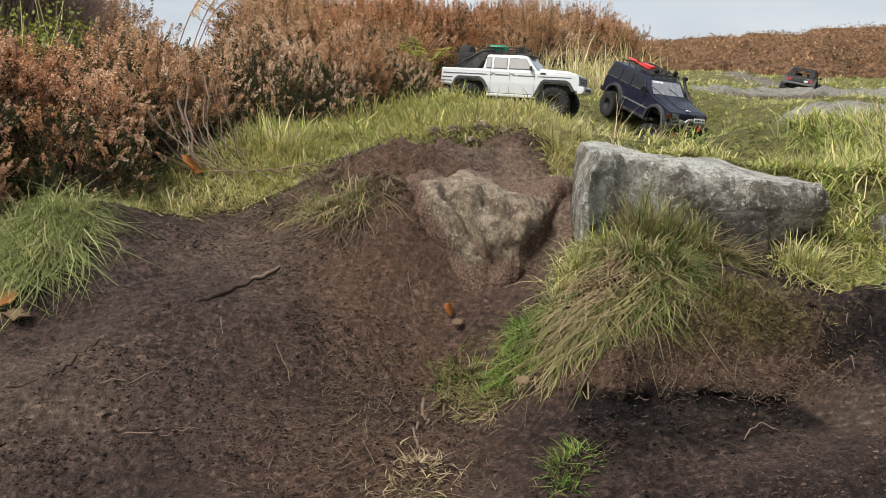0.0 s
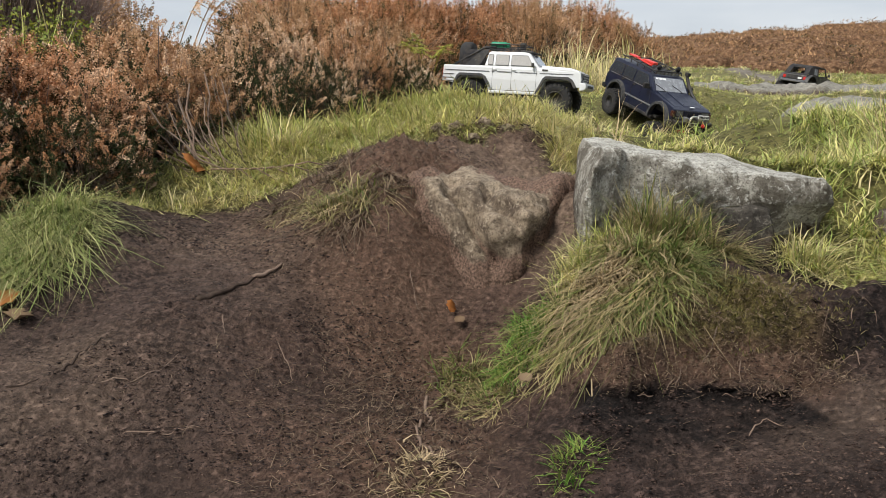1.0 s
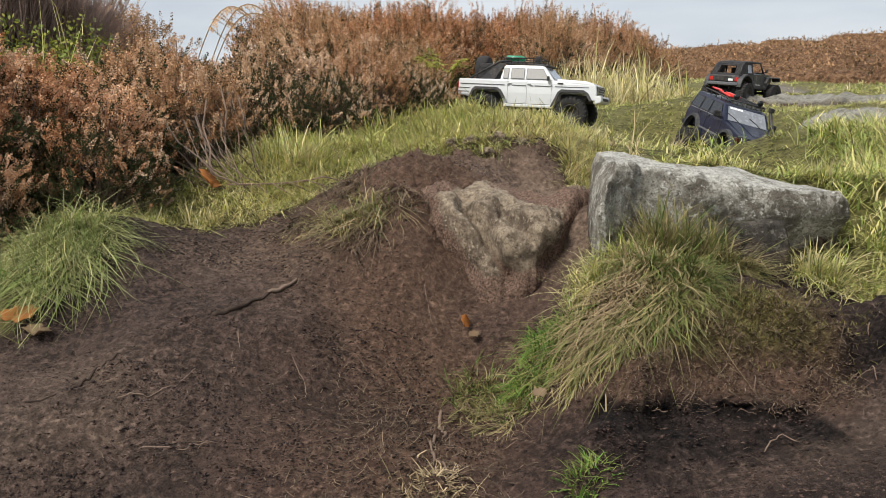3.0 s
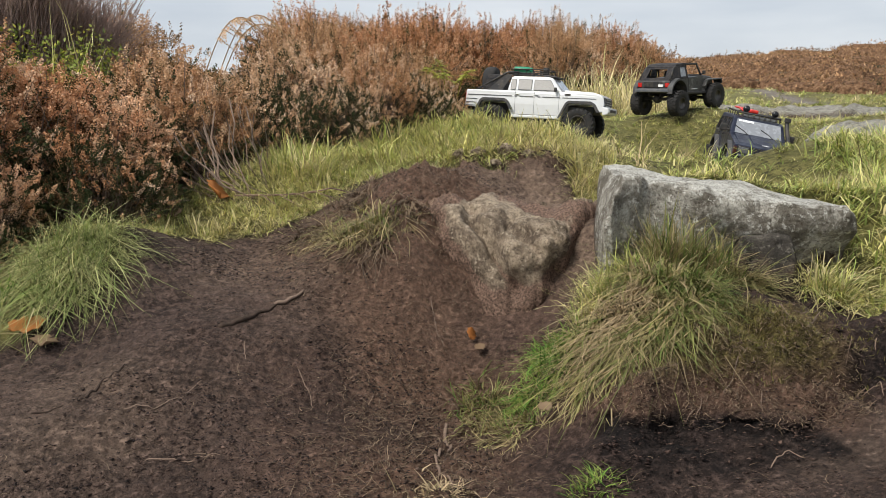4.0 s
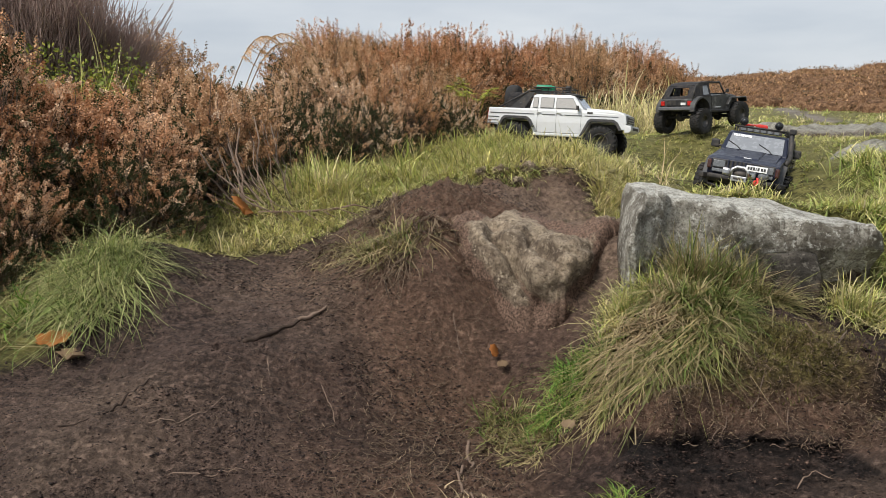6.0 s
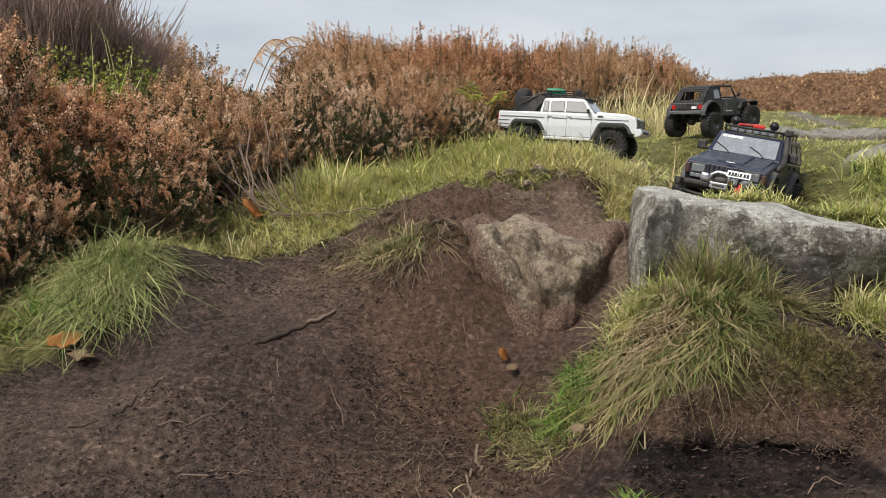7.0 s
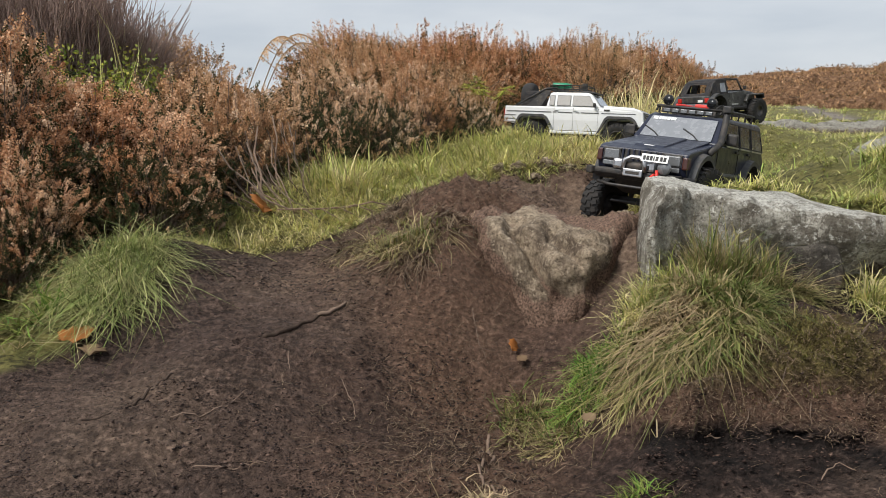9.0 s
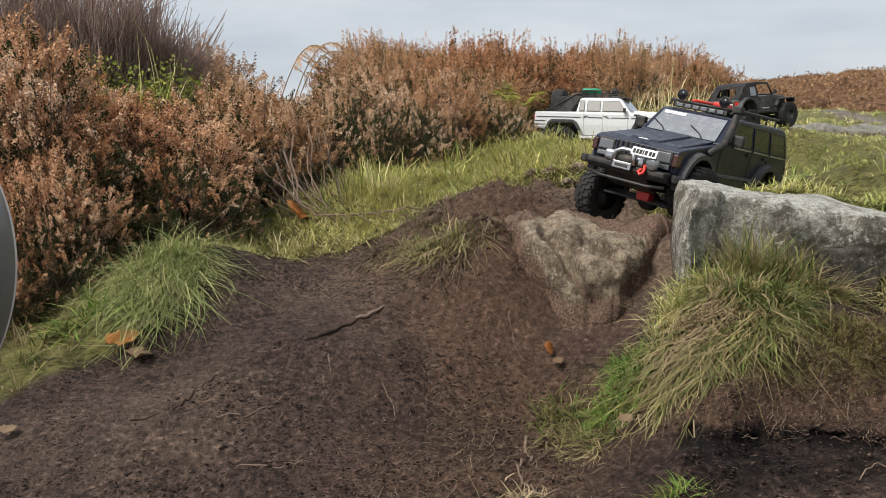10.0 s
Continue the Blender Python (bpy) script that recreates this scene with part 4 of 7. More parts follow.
def tubes(a, b, ra, rb, bend=None):
    """Three-sided twigs from points a to b, bent by an offset at the middle."""
    axis = b - a
    axis = axis / (np.linalg.norm(axis, axis=1, keepdims=True) + 1e-9)
    ref = np.where(np.abs(axis[:, 2:3]) > 0.9, [[1.0, 0, 0]], [[0, 0, 1.0]])
    u = np.cross(axis, ref)
    u /= np.linalg.norm(u, axis=1, keepdims=True)
    w = np.cross(axis, u)
    stops = [(a, ra), (b, rb)] if bend is None else [(a, ra), ((a + b) / 2 + bend, (ra + rb) / 2), (b, rb)]
    rings = [p + (u * math.cos(k * 2.0944) + w * math.sin(k * 2.0944)) * np.asarray(r).reshape(-1, 1) for p, r in stops for k in range(3)]
    n = len(rings)
    verts = np.stack(rings, 1).reshape(-1, 3)
    o = np.arange(len(a))[:, None] * n
    quads = np.concatenate([o + [3 * j + k, 3 * j + (k + 1) % 3, 3 * j + 3 + (k + 1) % 3, 3 * j + 3 + k] for j in range(len(stops) - 1) for k in range(3)])
    return verts, quads


def heather_meshes(seed, radius, height, spikes, beads, bead, spike_len, warm, green=0.2, sprigs=0.18):
    """The twigs and the florets of one heather bush, as two meshes round its foot."""
    r = np.random.RandomState(seed)
    sprays = max(8, spikes // 17)
    sa, su, sr = r.uniform(0, 2 * math.pi, sprays), r.uniform(0.05, 1.0, sprays), r.uniform(0.62, 1.08, sprays)
    which = r.randint(0, sprays, spikes)
    a, up = sa[which] + r.normal(0, 0.16, spikes), np.clip(su[which] + r.normal(0, 0.075, spikes), 0.02, 1)
    shell = sr[which] + r.normal(0, 0.07, spikes)
    lump = np.ones(spikes)
    el = np.arcsin(up)
    tip = np.stack([np.cos(a) * np.cos(el) * radius * shell, np.sin(a) * np.cos(el) * radius * shell, height * (0.12 + 0.88 * up * shell)], 1)
    tip += r.normal(0, 0.07 * radius, (spikes, 3)) * [1, 1, 0.5]
    way = np.stack([np.cos(a) * np.cos(el) * 0.7, np.sin(a) * np.cos(el) * 0.7, 0.45 + 0.5 * up], 1) + r.normal(0, 0.38, (spikes, 3))
    way /= np.linalg.norm(way, axis=1, keepdims=True)
    L = spike_len * r.uniform(0.6, 1.35, spikes)
    sprig = (up > 0.8) & (r.uniform(0, 1, spikes) < sprigs)
    way = np.where(sprig[:, None], [0.0, 0.0, 1.0] + 0.25 * way, way)
    way /= np.linalg.norm(way, axis=1, keepdims=True)
    tip[:, 2] += np.where(sprig, 0.6 * spike_len, 0)
    L = np.where(sprig, 1.6 * spike_len, L)
    root = tip - way * L[:, None]
    foot = np.stack([r.normal(0, radius * 0.13, spikes), r.normal(0, radius * 0.13, spikes), np.zeros(spikes)], 1)
    bend = np.stack([np.cos(a), np.sin(a), np.zeros(spikes)], 1) * radius * 0.14 + r.normal(0, radius * 0.05, (spikes, 3))
    h = spikes // 4
    v1, q1 = tubes(foot[:h], root[:h], np.full(h, 0.0026), np.full(h, 0.0010), bend[:h])
    g = spikes // 4
    v2, q2 = tubes(root[:g], tip[:g], np.full(g, 0.0013), np.full(g, 0.0006))
    s = np.linspace(0.08, 1.0, beads)[None, :] + r.normal(0, 0.02, (spikes, beads))
    th = np.arange(beads)[None, :] * 2.4 + r.uniform(0, 6.28, (spikes, 1))
    u = np.cross(way, [0.3, 0.5, 0.81])
    u /= np.linalg.norm(u, axis=1, keepdims=True)
    w = np.cross(way, u)
    off = (bead * 2.3 * (1.2 - 0.9 * s))[..., None] * (u[:, None] * np.cos(th)[..., None] + w[:, None] * np.sin(th)[..., None])
    c = root[:, None] + way[:, None] * (L[:, None] * s)[..., None] + off
    size = bead * r.uniform(0.6, 1.15, (spikes, beads))
    spin = r.normal(0, 1, (spikes * beads, 3, 3))
    spin = np.linalg.qr(spin)[0]
    fl = np.einsum("nij,kj->nki", spin, BEAD) * size.reshape(-1, 1, 1) + c.reshape(-1, 1, 3)
    faces = (np.arange(spikes * beads)[:, None, None] * 4 + BEAD_F).reshape(-1, 3)
    tone = warm + r.normal(0, 0.13, sprays)[which] + r.normal(0, 0.08, spikes) + 0.25 * (vnoise(tip[:, 0] + seed, tip[:, 2] + tip[:, 1], radius * 0.5, 3) - 0.5)
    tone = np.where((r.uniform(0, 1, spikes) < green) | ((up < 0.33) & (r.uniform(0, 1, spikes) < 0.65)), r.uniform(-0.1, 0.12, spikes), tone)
    return (np.concatenate([v1, v2]), np.concatenate([q1, q2 + len(v1)])), (fl.reshape(-1, 3), faces, np.repeat(np.clip(tone, 0, 1), beads * 4))


def heather_bush(label, *spec):
    (tv, tq), (fv, ff, tone) = heather_meshes(*spec)
    bush = tagged(new("heather_bush"), label, "heather", "heather bushes")
    tagged(raw("wood", tv, [tq], BARK, bush), kind="stuff")
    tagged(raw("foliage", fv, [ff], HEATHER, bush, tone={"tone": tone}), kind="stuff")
    return bush


def make_heather():
    heights = (0.40, 0.40, 0.32, 0.40)
    near_kinds = [heather_bush("bushy heather with faded rust-brown flower spikes", 101, 0.28, heights[0], 1500, 34, 0.0037, 0.050, 0.58),
                  heather_bush("tall heather with pale pinkish dried flower spikes", 102, 0.27, heights[1], 1500, 34, 0.0037, 0.052, 0.76, 0.25),
                  heather_bush("spreading heather with dark green shoots and faded flowers", 103, 0.29, heights[2], 1300, 32, 0.0036, 0.046, 0.70, 0.66),
                  heather_bush("open russet heather with bare lower stems", 104, 0.27, heights[3], 1400, 34, 0.0037, 0.052, 0.56, 0.12)]
    # x, y, kind, width and height
    spots = [(-1.14, 1.94, 1, 0.9, 0.40), (-1.30, 1.75, 3, 0.8, 0.36), (-1.0, 2.04, 0, 0.85, 0.28), (-0.87, 2.12, 1, 0.8, 0.29), (-0.815, 2.44, 0, 0.95, 0.385), (-0.80, 1.99, 2, 0.6, 0.21),
             (-0.70, 2.40, 3, 0.65, 0.28), (-0.667, 2.74, 0, 0.9, 0.30), (-0.573, 2.99, 1, 0.9, 0.30), (-0.449, 3.19, 0, 0.9, 0.31), (-0.308, 3.39, 3, 0.85, 0.315), (-0.24, 3.60, 0, 0.7, 0.335),
             (-0.37, 2.69, 2, 0.55, 0.20), (-0.52, 2.62, 2, 0.65, 0.25), (-0.17, 3.0, 2, 0.5, 0.18), (-0.13, 3.26, 0, 0.45, 0.20), (-0.95, 2.75, 1, 1.0, 0.34), (-1.17, 2.33, 3, 0.95, 0.31),
             (-0.30, 2.88, 3, 0.6, 0.24), (-0.97, 1.68, 2, 0.4, 0.17), (-1.05, 1.60, 3, 0.45, 0.20), (-0.99, 1.78, 1, 0.55, 0.25), (-1.12, 1.70, 0, 0.6, 0.28), (-1.35, 2.15, 1, 0.95, 0.43), (-1.6, 2.5, 0, 0.95, 0.46)]
    used = set()
    for k, (x, y, kind, s, h) in enumerate(spots):
        m = pose(x, y, float(land(x, y)) - 0.01, 0, 0, 77 * k)
        if kind in used:
            ob = copy_thing(near_kinds[kind], m)
        else:
            ob = near_kinds[kind]
            ob.matrix_basis = m
            used.add(kind)
        ob.scale = (s, s, h / heights[kind] * 0.97)
    mid_kinds = [heather_bush("russet heather bush of the open moor", 111, 0.38, 0.44, 1500, 26, 0.0044, 0.060, 0.47, 0.06, 0.5),
                 heather_bush("brown faded heather bush of the open moor", 112, 0.36, 0.44, 1500, 26, 0.0044, 0.060, 0.52, 0.10, 0.5)]
    r = random.Random(5)
    used = set()
    for k in range(28):
        if k < 20:
            x, y = -1.3 + 0.145 * k + r.uniform(-0.1, 0.1), r.uniform(6.3, 7.6)
            y += 0.9 * max(0, x - 0.8)
        else:
            x, y = r.uniform(-2.8, -0.4), r.uniform(3.7, 6.2)
        kind = k % 2
        m = pose(x, y, float(land(x, y)) - 0.02, 0, 0, r.uniform(0, 360))
        if kind in used:
            ob = copy_thing(mid_kinds[kind], m)
        else:
            ob, _ = mid_kinds[kind], used.add(kind)
            ob.matrix_basis = m
        s = r.uniform(0.95, 1.25)
        ob.scale = (s * 1.1, s * 1.1, s * r.uniform(1.05, 1.25))


def make_far_heath():
    """The heather hillside, too far off to tell the bushes apart."""
    r = np.random.RandomState(61)
    n = 2500
    x, y = r.uniform(-16, 40, n * 8), 9.5 + 42 * r.uniform(0, 1, n * 8) ** 1.5
    ok = (np.abs(x) < 0.72 * y + 2) & (track_mask(x, y) < 0.12)
    ok &= ~((x > 1.6) & (y < 13.0)) | ((x > 3.9) & (x < 9) & (y > 10) & (y < 12) & (vnoise(x, y, 0.9, 65) > 0.5))
    ok &= vnoise(x, y, 1.6, 63) > 0.15
    x, y = x[ok][:n], y[ok][:n]
    n, k = len(x), 84
    size = r.uniform(0.20, 0.40, (n, 1)) * (0.75 + y[:, None] / 45)
    a, up = r.uniform(0, 6.28, (n, k)), r.uniform(0.05, 1, (n, k))
    el = np.arcsin(up)
    shell = r.uniform(0.75, 1.12, (n, k))
    z0 = land(x, y)[:, None] - 0.05
    cx, cy = x[:, None] + np.cos(a) * np.cos(el) * size * shell * 1.25, y[:, None] + np.sin(a) * np.cos(el) * size * shell * 1.25
    cz = z0 + up * size * shell * 0.75
    L, W = size * r.uniform(0.06, 0.14, (n, k)), size * r.uniform(0.03, 0.055, (n, k))
    lean = r.normal(0, 0.7, (2, n, k))
    s2 = r.uniform(0, 3.14, (n, k))
    ux, uy = np.cos(s2) * W, np.sin(s2) * W
    v = np.stack([np.stack([cx - ux, cy - uy, cz], -1), np.stack([cx + ux, cy + uy, cz], -1), np.stack([cx + L * lean[0], cy + L * lean[1], cz + L], -1)], -2).reshape(-1, 3)
    # the dense heart of every clump: a lumpy low dome
    da, de = np.meshgrid(np.arange(9) * 0.6981, (0.0, 0.5, 1.0))
    dome = np.stack([np.cos(da) * np.cos(de) * 1.2, np.sin(da) * np.cos(de) * 1.2, np.sin(de) * 0.72], -1).reshape(-1, 3)
    d = dome[None] * size[:, :, None] * r.uniform(0.72, 1.05, (n, len(dome), 1)) + np.stack([x, y, z0[:, 0]], 1)[:, None]
    i = (np.arange(2)[:, None] * 9 + np.arange(9)).ravel()
    j = (np.arange(2)[:, None] * 9 + (np.arange(9) + 1) % 9).ravel()
    ring = np.stack([i, j, j + 9, i + 9], 1)
    quads = (np.arange(n)[:, None, None] * 27 + ring).reshape(-1, 4) + len(v)
    tops = (np.arange(n)[:, None] * 27 + np.arange(18, 27)) + len(v)
    tone = np.clip(0.30 + 0.07 * r.normal(0, 1, (n, 1)) + 0.05 * r.normal(0, 1, (n, k)), 0.03, 1)
    tris = np.arange(n * k * 3).reshape(-1, 3)
    caps = np.concatenate([tops[:, [0, q, q + 1]] for q in range(1, 8)]) - len(v)
    mounds = raw("heath_mounds", d.reshape(-1, 3), [quads - len(v), caps], MOOR, smooth=True)
    tagged(mounds, "matted brown heather mounds on the far hillside", "heather", kind="stuff")
    ob = raw("far_heather", v, [tris], HEATHER, tone={"tone": np.repeat(tone.ravel(), 3)})
    tagged(ob, "russet brown heather covering the far hillside", "heather", kind="stuff")


def make_clods():
    """Crumbs of peat lying loose on the bare bank."""
    r = np.random.RandomState(81)
    tetra = np.array([(1, 1, 1), (1, -1, -1), (-1, 1, -1), (-1, -1, 1)], float) * 0.7
    tri = np.array([(0, 1, 2), (0, 3, 1), (0, 2, 3), (1, 3, 2)])
    x, y = scatter(82, 60000, -0.8, 0.85, 1.0, 2.42, lambda x, y: (y < turf_edge(x) + 0.02) * off_stone(x, y) * (1 - 0.85 * along(x, y, 0.2, 1.36, 0.8, 1.42, 0.1)) * (0.22 + 0.8 * smooth01((vnoise(x, y, 0.10, 83) - 0.35) / 0.3) - 0.6 * along(x, y, 0.05, 2.3, 0.25, 1.86, 0.12)))
    n = len(x)
    size = 0.0010 + 0.0026 * r.uniform(0, 1, n) ** 4 + 0.006 * near(x, y, 0.1, 2.36, 0.22, 0.06) * r.uniform(0, 1, n) ** 2
    spin = np.linalg.qr(r.normal(0, 1, (n, 3, 3)))[0]
    p = np.einsum("nij,nkj->nki", spin, tetra[None] * (size[:, None, None] * r.uniform(0.5, 1.5, (n, 4, 1)))) * np.array([1.35, 0.9, 0.6])
    p += np.stack([x, y, relief(x, y) - size * 0.1], 1)[:, None]
    f = (np.arange(n)[:, None, None] * 4 + tri).reshape(-1, 3)
    tn = np.clip(0.5 + 0.2 * r.normal(0, 1, n) + 0.3 * (vnoise(x, y, 0.07, 85) - 0.5) + 0.4 * along(x, y, 0.05, 2.3, 0.25, 1.86, 0.16), 0, 1)
    ob = raw("peat_crumbs", p.reshape(-1, 3), [f], CRUMB, tone={"tone": np.repeat(tn, 4)})
    tagged(ob, "loose crumbs of dark peat on the bank", "soil", kind="stuff")


def make_litter():
    """Twigs, roots and leaves lying on the peat."""
    def twig(label, pts, r, mat, lift=None, name="twig"):
        """A crooked tapering stick or root, half sunk in the peat."""
        pts = np.array(pts, float)
        reach = np.r_[0, np.cumsum(np.hypot(*np.diff(pts, axis=0).T))]
        n = max(7, int(reach[-1] / 0.0055))
        u = np.linspace(0, reach[-1], n)
        x, y = np.interp(u, reach, pts[:, 0]), np.interp(u, reach, pts[:, 1])
        x, y = x + 0.009 * fbm(u + 3 * pts[0, 0], 0 * u, 0.035, 3, 7), y + 0.009 * fbm(u + 5 * pts[0, 1], 0 * u + 9, 0.035, 3, 8)
        z = surface(x, y) + (r * 0.35 if lift is None else lift) + 0.006 * fbm(u + pts[0, 0], 0 * u + 4, 0.03, 2, 9)
        fat = r * (1 - 0.55 * u / reach[-1]) * (0.8 + 0.5 * vnoise(u + pts[0, 0], 0 * u, 0.012, 10))
        fat[[0, -1]] *= 0.5
        ang = np.linspace(0, 2 * math.pi, 7, endpoint=False)
        dx, dy = np.gradient(x), np.gradient(y)
        side = np.stack([-dy, dx, 0 * x], 1) / np.hypot(dx, dy)[:, None]
        ring = np.stack([x, y, z], 1)[:, None] + fat[:, None, None] * (side[:, None] * np.cos(ang)[None, :, None] + np.array([0, 0, 1.0]) * np.sin(ang)[None, :, None])
        i = (np.arange(n - 1)[:, None] * 7 + np.arange(7)).ravel()
        j = (np.arange(n - 1)[:, None] * 7 + (np.arange(7) + 1) % 7).ravel()
        ends = np.array([(0, q + 1, q) for q in range(1, 6)] + [((n - 1) * 7, (n - 1) * 7 + q, (n - 1) * 7 + q + 1) for q in range(1, 6)])
        tagged(raw(name, ring.reshape(-1, 3), [np.stack([i, j, j + 7, i + 7], 1), ends], mat, smooth=True), label, "twig")
    twig("dead branch with a pale broken end on the peat", [(-0.412, 1.49), (-0.38, 1.515), (-0.355, 1.55), (-0.33, 1.575)], 0.0058, DARKBARK, 0.002)
    twig("pale broken end of a dead branch", [(-0.335, 1.57), (-0.315, 1.585), (-0.29, 1.62)], 0.0046, ROOT, 0.004)
    twig("dark rotten twig on the peat", [(-0.565, 1.275), (-0.55, 1.315), (-0.525, 1.36)], 0.0026, DARKBARK)
    twig("dark rotten twig on the peat", [(-0.61, 1.235), (-0.575, 1.26)], 0.0022, DARKBARK)
    for pts in ([(-0.49, 1.26), (-0.45, 1.275), (-0.415, 1.30), (-0.395, 1.34)], [(-0.435, 1.19), (-0.38, 1.2), (-0.33, 1.21)], [(-0.27, 1.42), (-0.245, 1.39), (-0.23, 1.355)], [(-0.02, 1.50), (0.02, 1.47), (0.05, 1.455)],
                [(-0.07, 1.30), (-0.045, 1.33), (-0.02, 1.335)], [(-0.53, 1.31), (-0.50, 1.315)], [(-0.36, 1.45), (-0.345, 1.40)], [(0.42, 1.20), (0.45, 1.23), (0.47, 1.21)], [(0.55, 1.1), (0.60, 1.105), (0.63, 1.12)], [(-0.06, 1.66), (-0.05, 1.62), (-0.03, 1.60)]):
        twig("thin pale rootlet lying on the peat", pts, 0.0013, ROOT, name="rootlet")
    twig("bleached winding root hanging down the bank", [(-0.025, 1.46), (-0.03, 1.41), (-0.02, 1.36), (-0.04, 1.30), (-0.03, 1.25), (-0.01, 1.21)], 0.0035, ROOT, name="root")
    twig("dark root breaking out of the turf edge", [(-0.60, 1.93), (-0.55, 1.95), (-0.49, 1.95)], 0.0028, DARKBARK, name="root")
    twig("dark root breaking out of the turf edge", [(-0.62, 1.83), (-0.57, 1.84)], 0.004, DARKBARK, name="root")
    r = random.Random(9)
    for k in range(34):
        x, y = r.uniform(0.3, 0.82), 0
        y = 1.33 + 0.16 * (x - 0.3) + r.uniform(-0.07, 0.07)
        a, n = r.uniform(0, 6.28), r.uniform(0.012, 0.035)
        twig("fine root hanging from the peat face", [(x, y), (x + n * math.cos(a), y - abs(n * math.sin(a)))], r.uniform(0.0007, 0.0015), ROOT if k % 3 else BARK, r.uniform(0.003, 0.014), "rootlet")

    def leaf(label, x, y, size, turn, tone, tilt=10, lift=0.008, mat=LEAF):
        n = 9
        v, f = [], []
        for k in range(n):
            s = k / (n - 1)
            w = math.sin(math.pi * min(1, 0.08 + s * 0.92)) ** 0.7 * 0.42 * (1 + 0.25 * math.sin(s * 19))
            for u in (-1, 0, 1):
                v.append(((s - 0.5) * size, u * w * size, size * (0.22 * abs(u) * (1 - s) + 0.16 * (s - 0.5) ** 2 * 2)))
        i = (np.arange(n - 1)[:, None] * 3 + np.arange(2)).ravel()
        ob = raw("fallen_leaf", np.array(v), [np.stack([i, i + 1, i + 4, i + 3], 1)], mat, tone={"tone": np.full(len(v), tone)}, smooth=True)
        solid = ob.modifiers.new("thickness", "SOLIDIFY")
        solid.thickness = 0.0008
        ob.matrix_basis = pose(x, y, float(land(x, y)) + lift, tilt, -tilt, turn)
        tagged(ob, label, "leaf")
    leaf("large curled orange-brown dead leaf beside the tuft", -0.735, 1.495, 0.06, 20, 0.2, 18, 0.014)
    leaf("small pale brown dead leaf", -0.70, 1.47, 0.05, 100, 0.0, mat=PALELEAF)
    leaf("upright orange-brown dead leaf at the boulder's foot", 0.012, 1.622, 0.026, 80, 0.4, 50, 0.014)
    leaf("dry brown leaf in the grass", 0.03, 1.60, 0.022, 40, 0.7, 20, 0.012, PALELEAF)
    leaf("orange dead leaf caught under heather stems", -0.585, 2.12, 0.07, 120, 0.3, 35, 0.03)
    leaf("brown dead leaf under the heather", -0.66, 2.05, 0.045, 20, 0.8, 30, 0.01, PALELEAF)
    leaf("dark red-brown leaf at the peat edge", 0.715, 1.42, 0.045, 90, 0.9, 70, 0.03)
    leaf("pale dry leaf on trailing grass", 0.129, 1.37, 0.024, 30, 0.0, 20, 0.03, PALELEAF)
    leaf("pale leaf fragment on the peat", -0.79, 1.21, 0.03, 30, 0.0, mat=PALELEAF)


def make_stems():
    """Bare woody heather stems leaning out over the turf."""
    thing = tagged(new("heather_plant"), "bare woody heather stems leaning over the turf", "heather")
    r = random.Random(3)
    for k in range(52):
        a = r.uniform(-0.08, 0.10)
        x0, y0 = -0.50 + r.uniform(-0.10, 0.06), 2.15 + r.uniform(-0.03, 0.14)
        dx, dz = r.uniform(-0.30, -0.03), r.uniform(0.04, 0.22)
        z0 = float(land(x0, y0)) - 0.01
        pts = [(x0, y0, z0)]
        for f in (0.2, 0.4, 0.6, 0.8, 1.0):
            pts.append((x0 + dx * f + r.uniform(-0.008, 0.008), y0 + a * f + 0.1 * f * f + r.uniform(-0.006, 0.006), z0 + dz * f**1.5 + r.uniform(-0.006, 0.006)))
        pipe("stem", (BARK, DARKBARK, BARK, ROOT)[k % 4], thing, pts, r.uniform(0.0009, 0.0022), 6)
    for k in range(5):
        x0 = -0.42 + 0.04 * k
        pipe("stem", ROOT, thing, [(x0 - 0.12, 2.12, float(land(x0 - 0.12, 2.12)) + 0.02), (x0 - 0.05, 2.10, float(land(x0 - 0.05, 2.1)) + 0.035), (x0, 2.08 + 0.01 * k, float(land(x0, 2.08)) + 0.012)], 0.0018, 6)


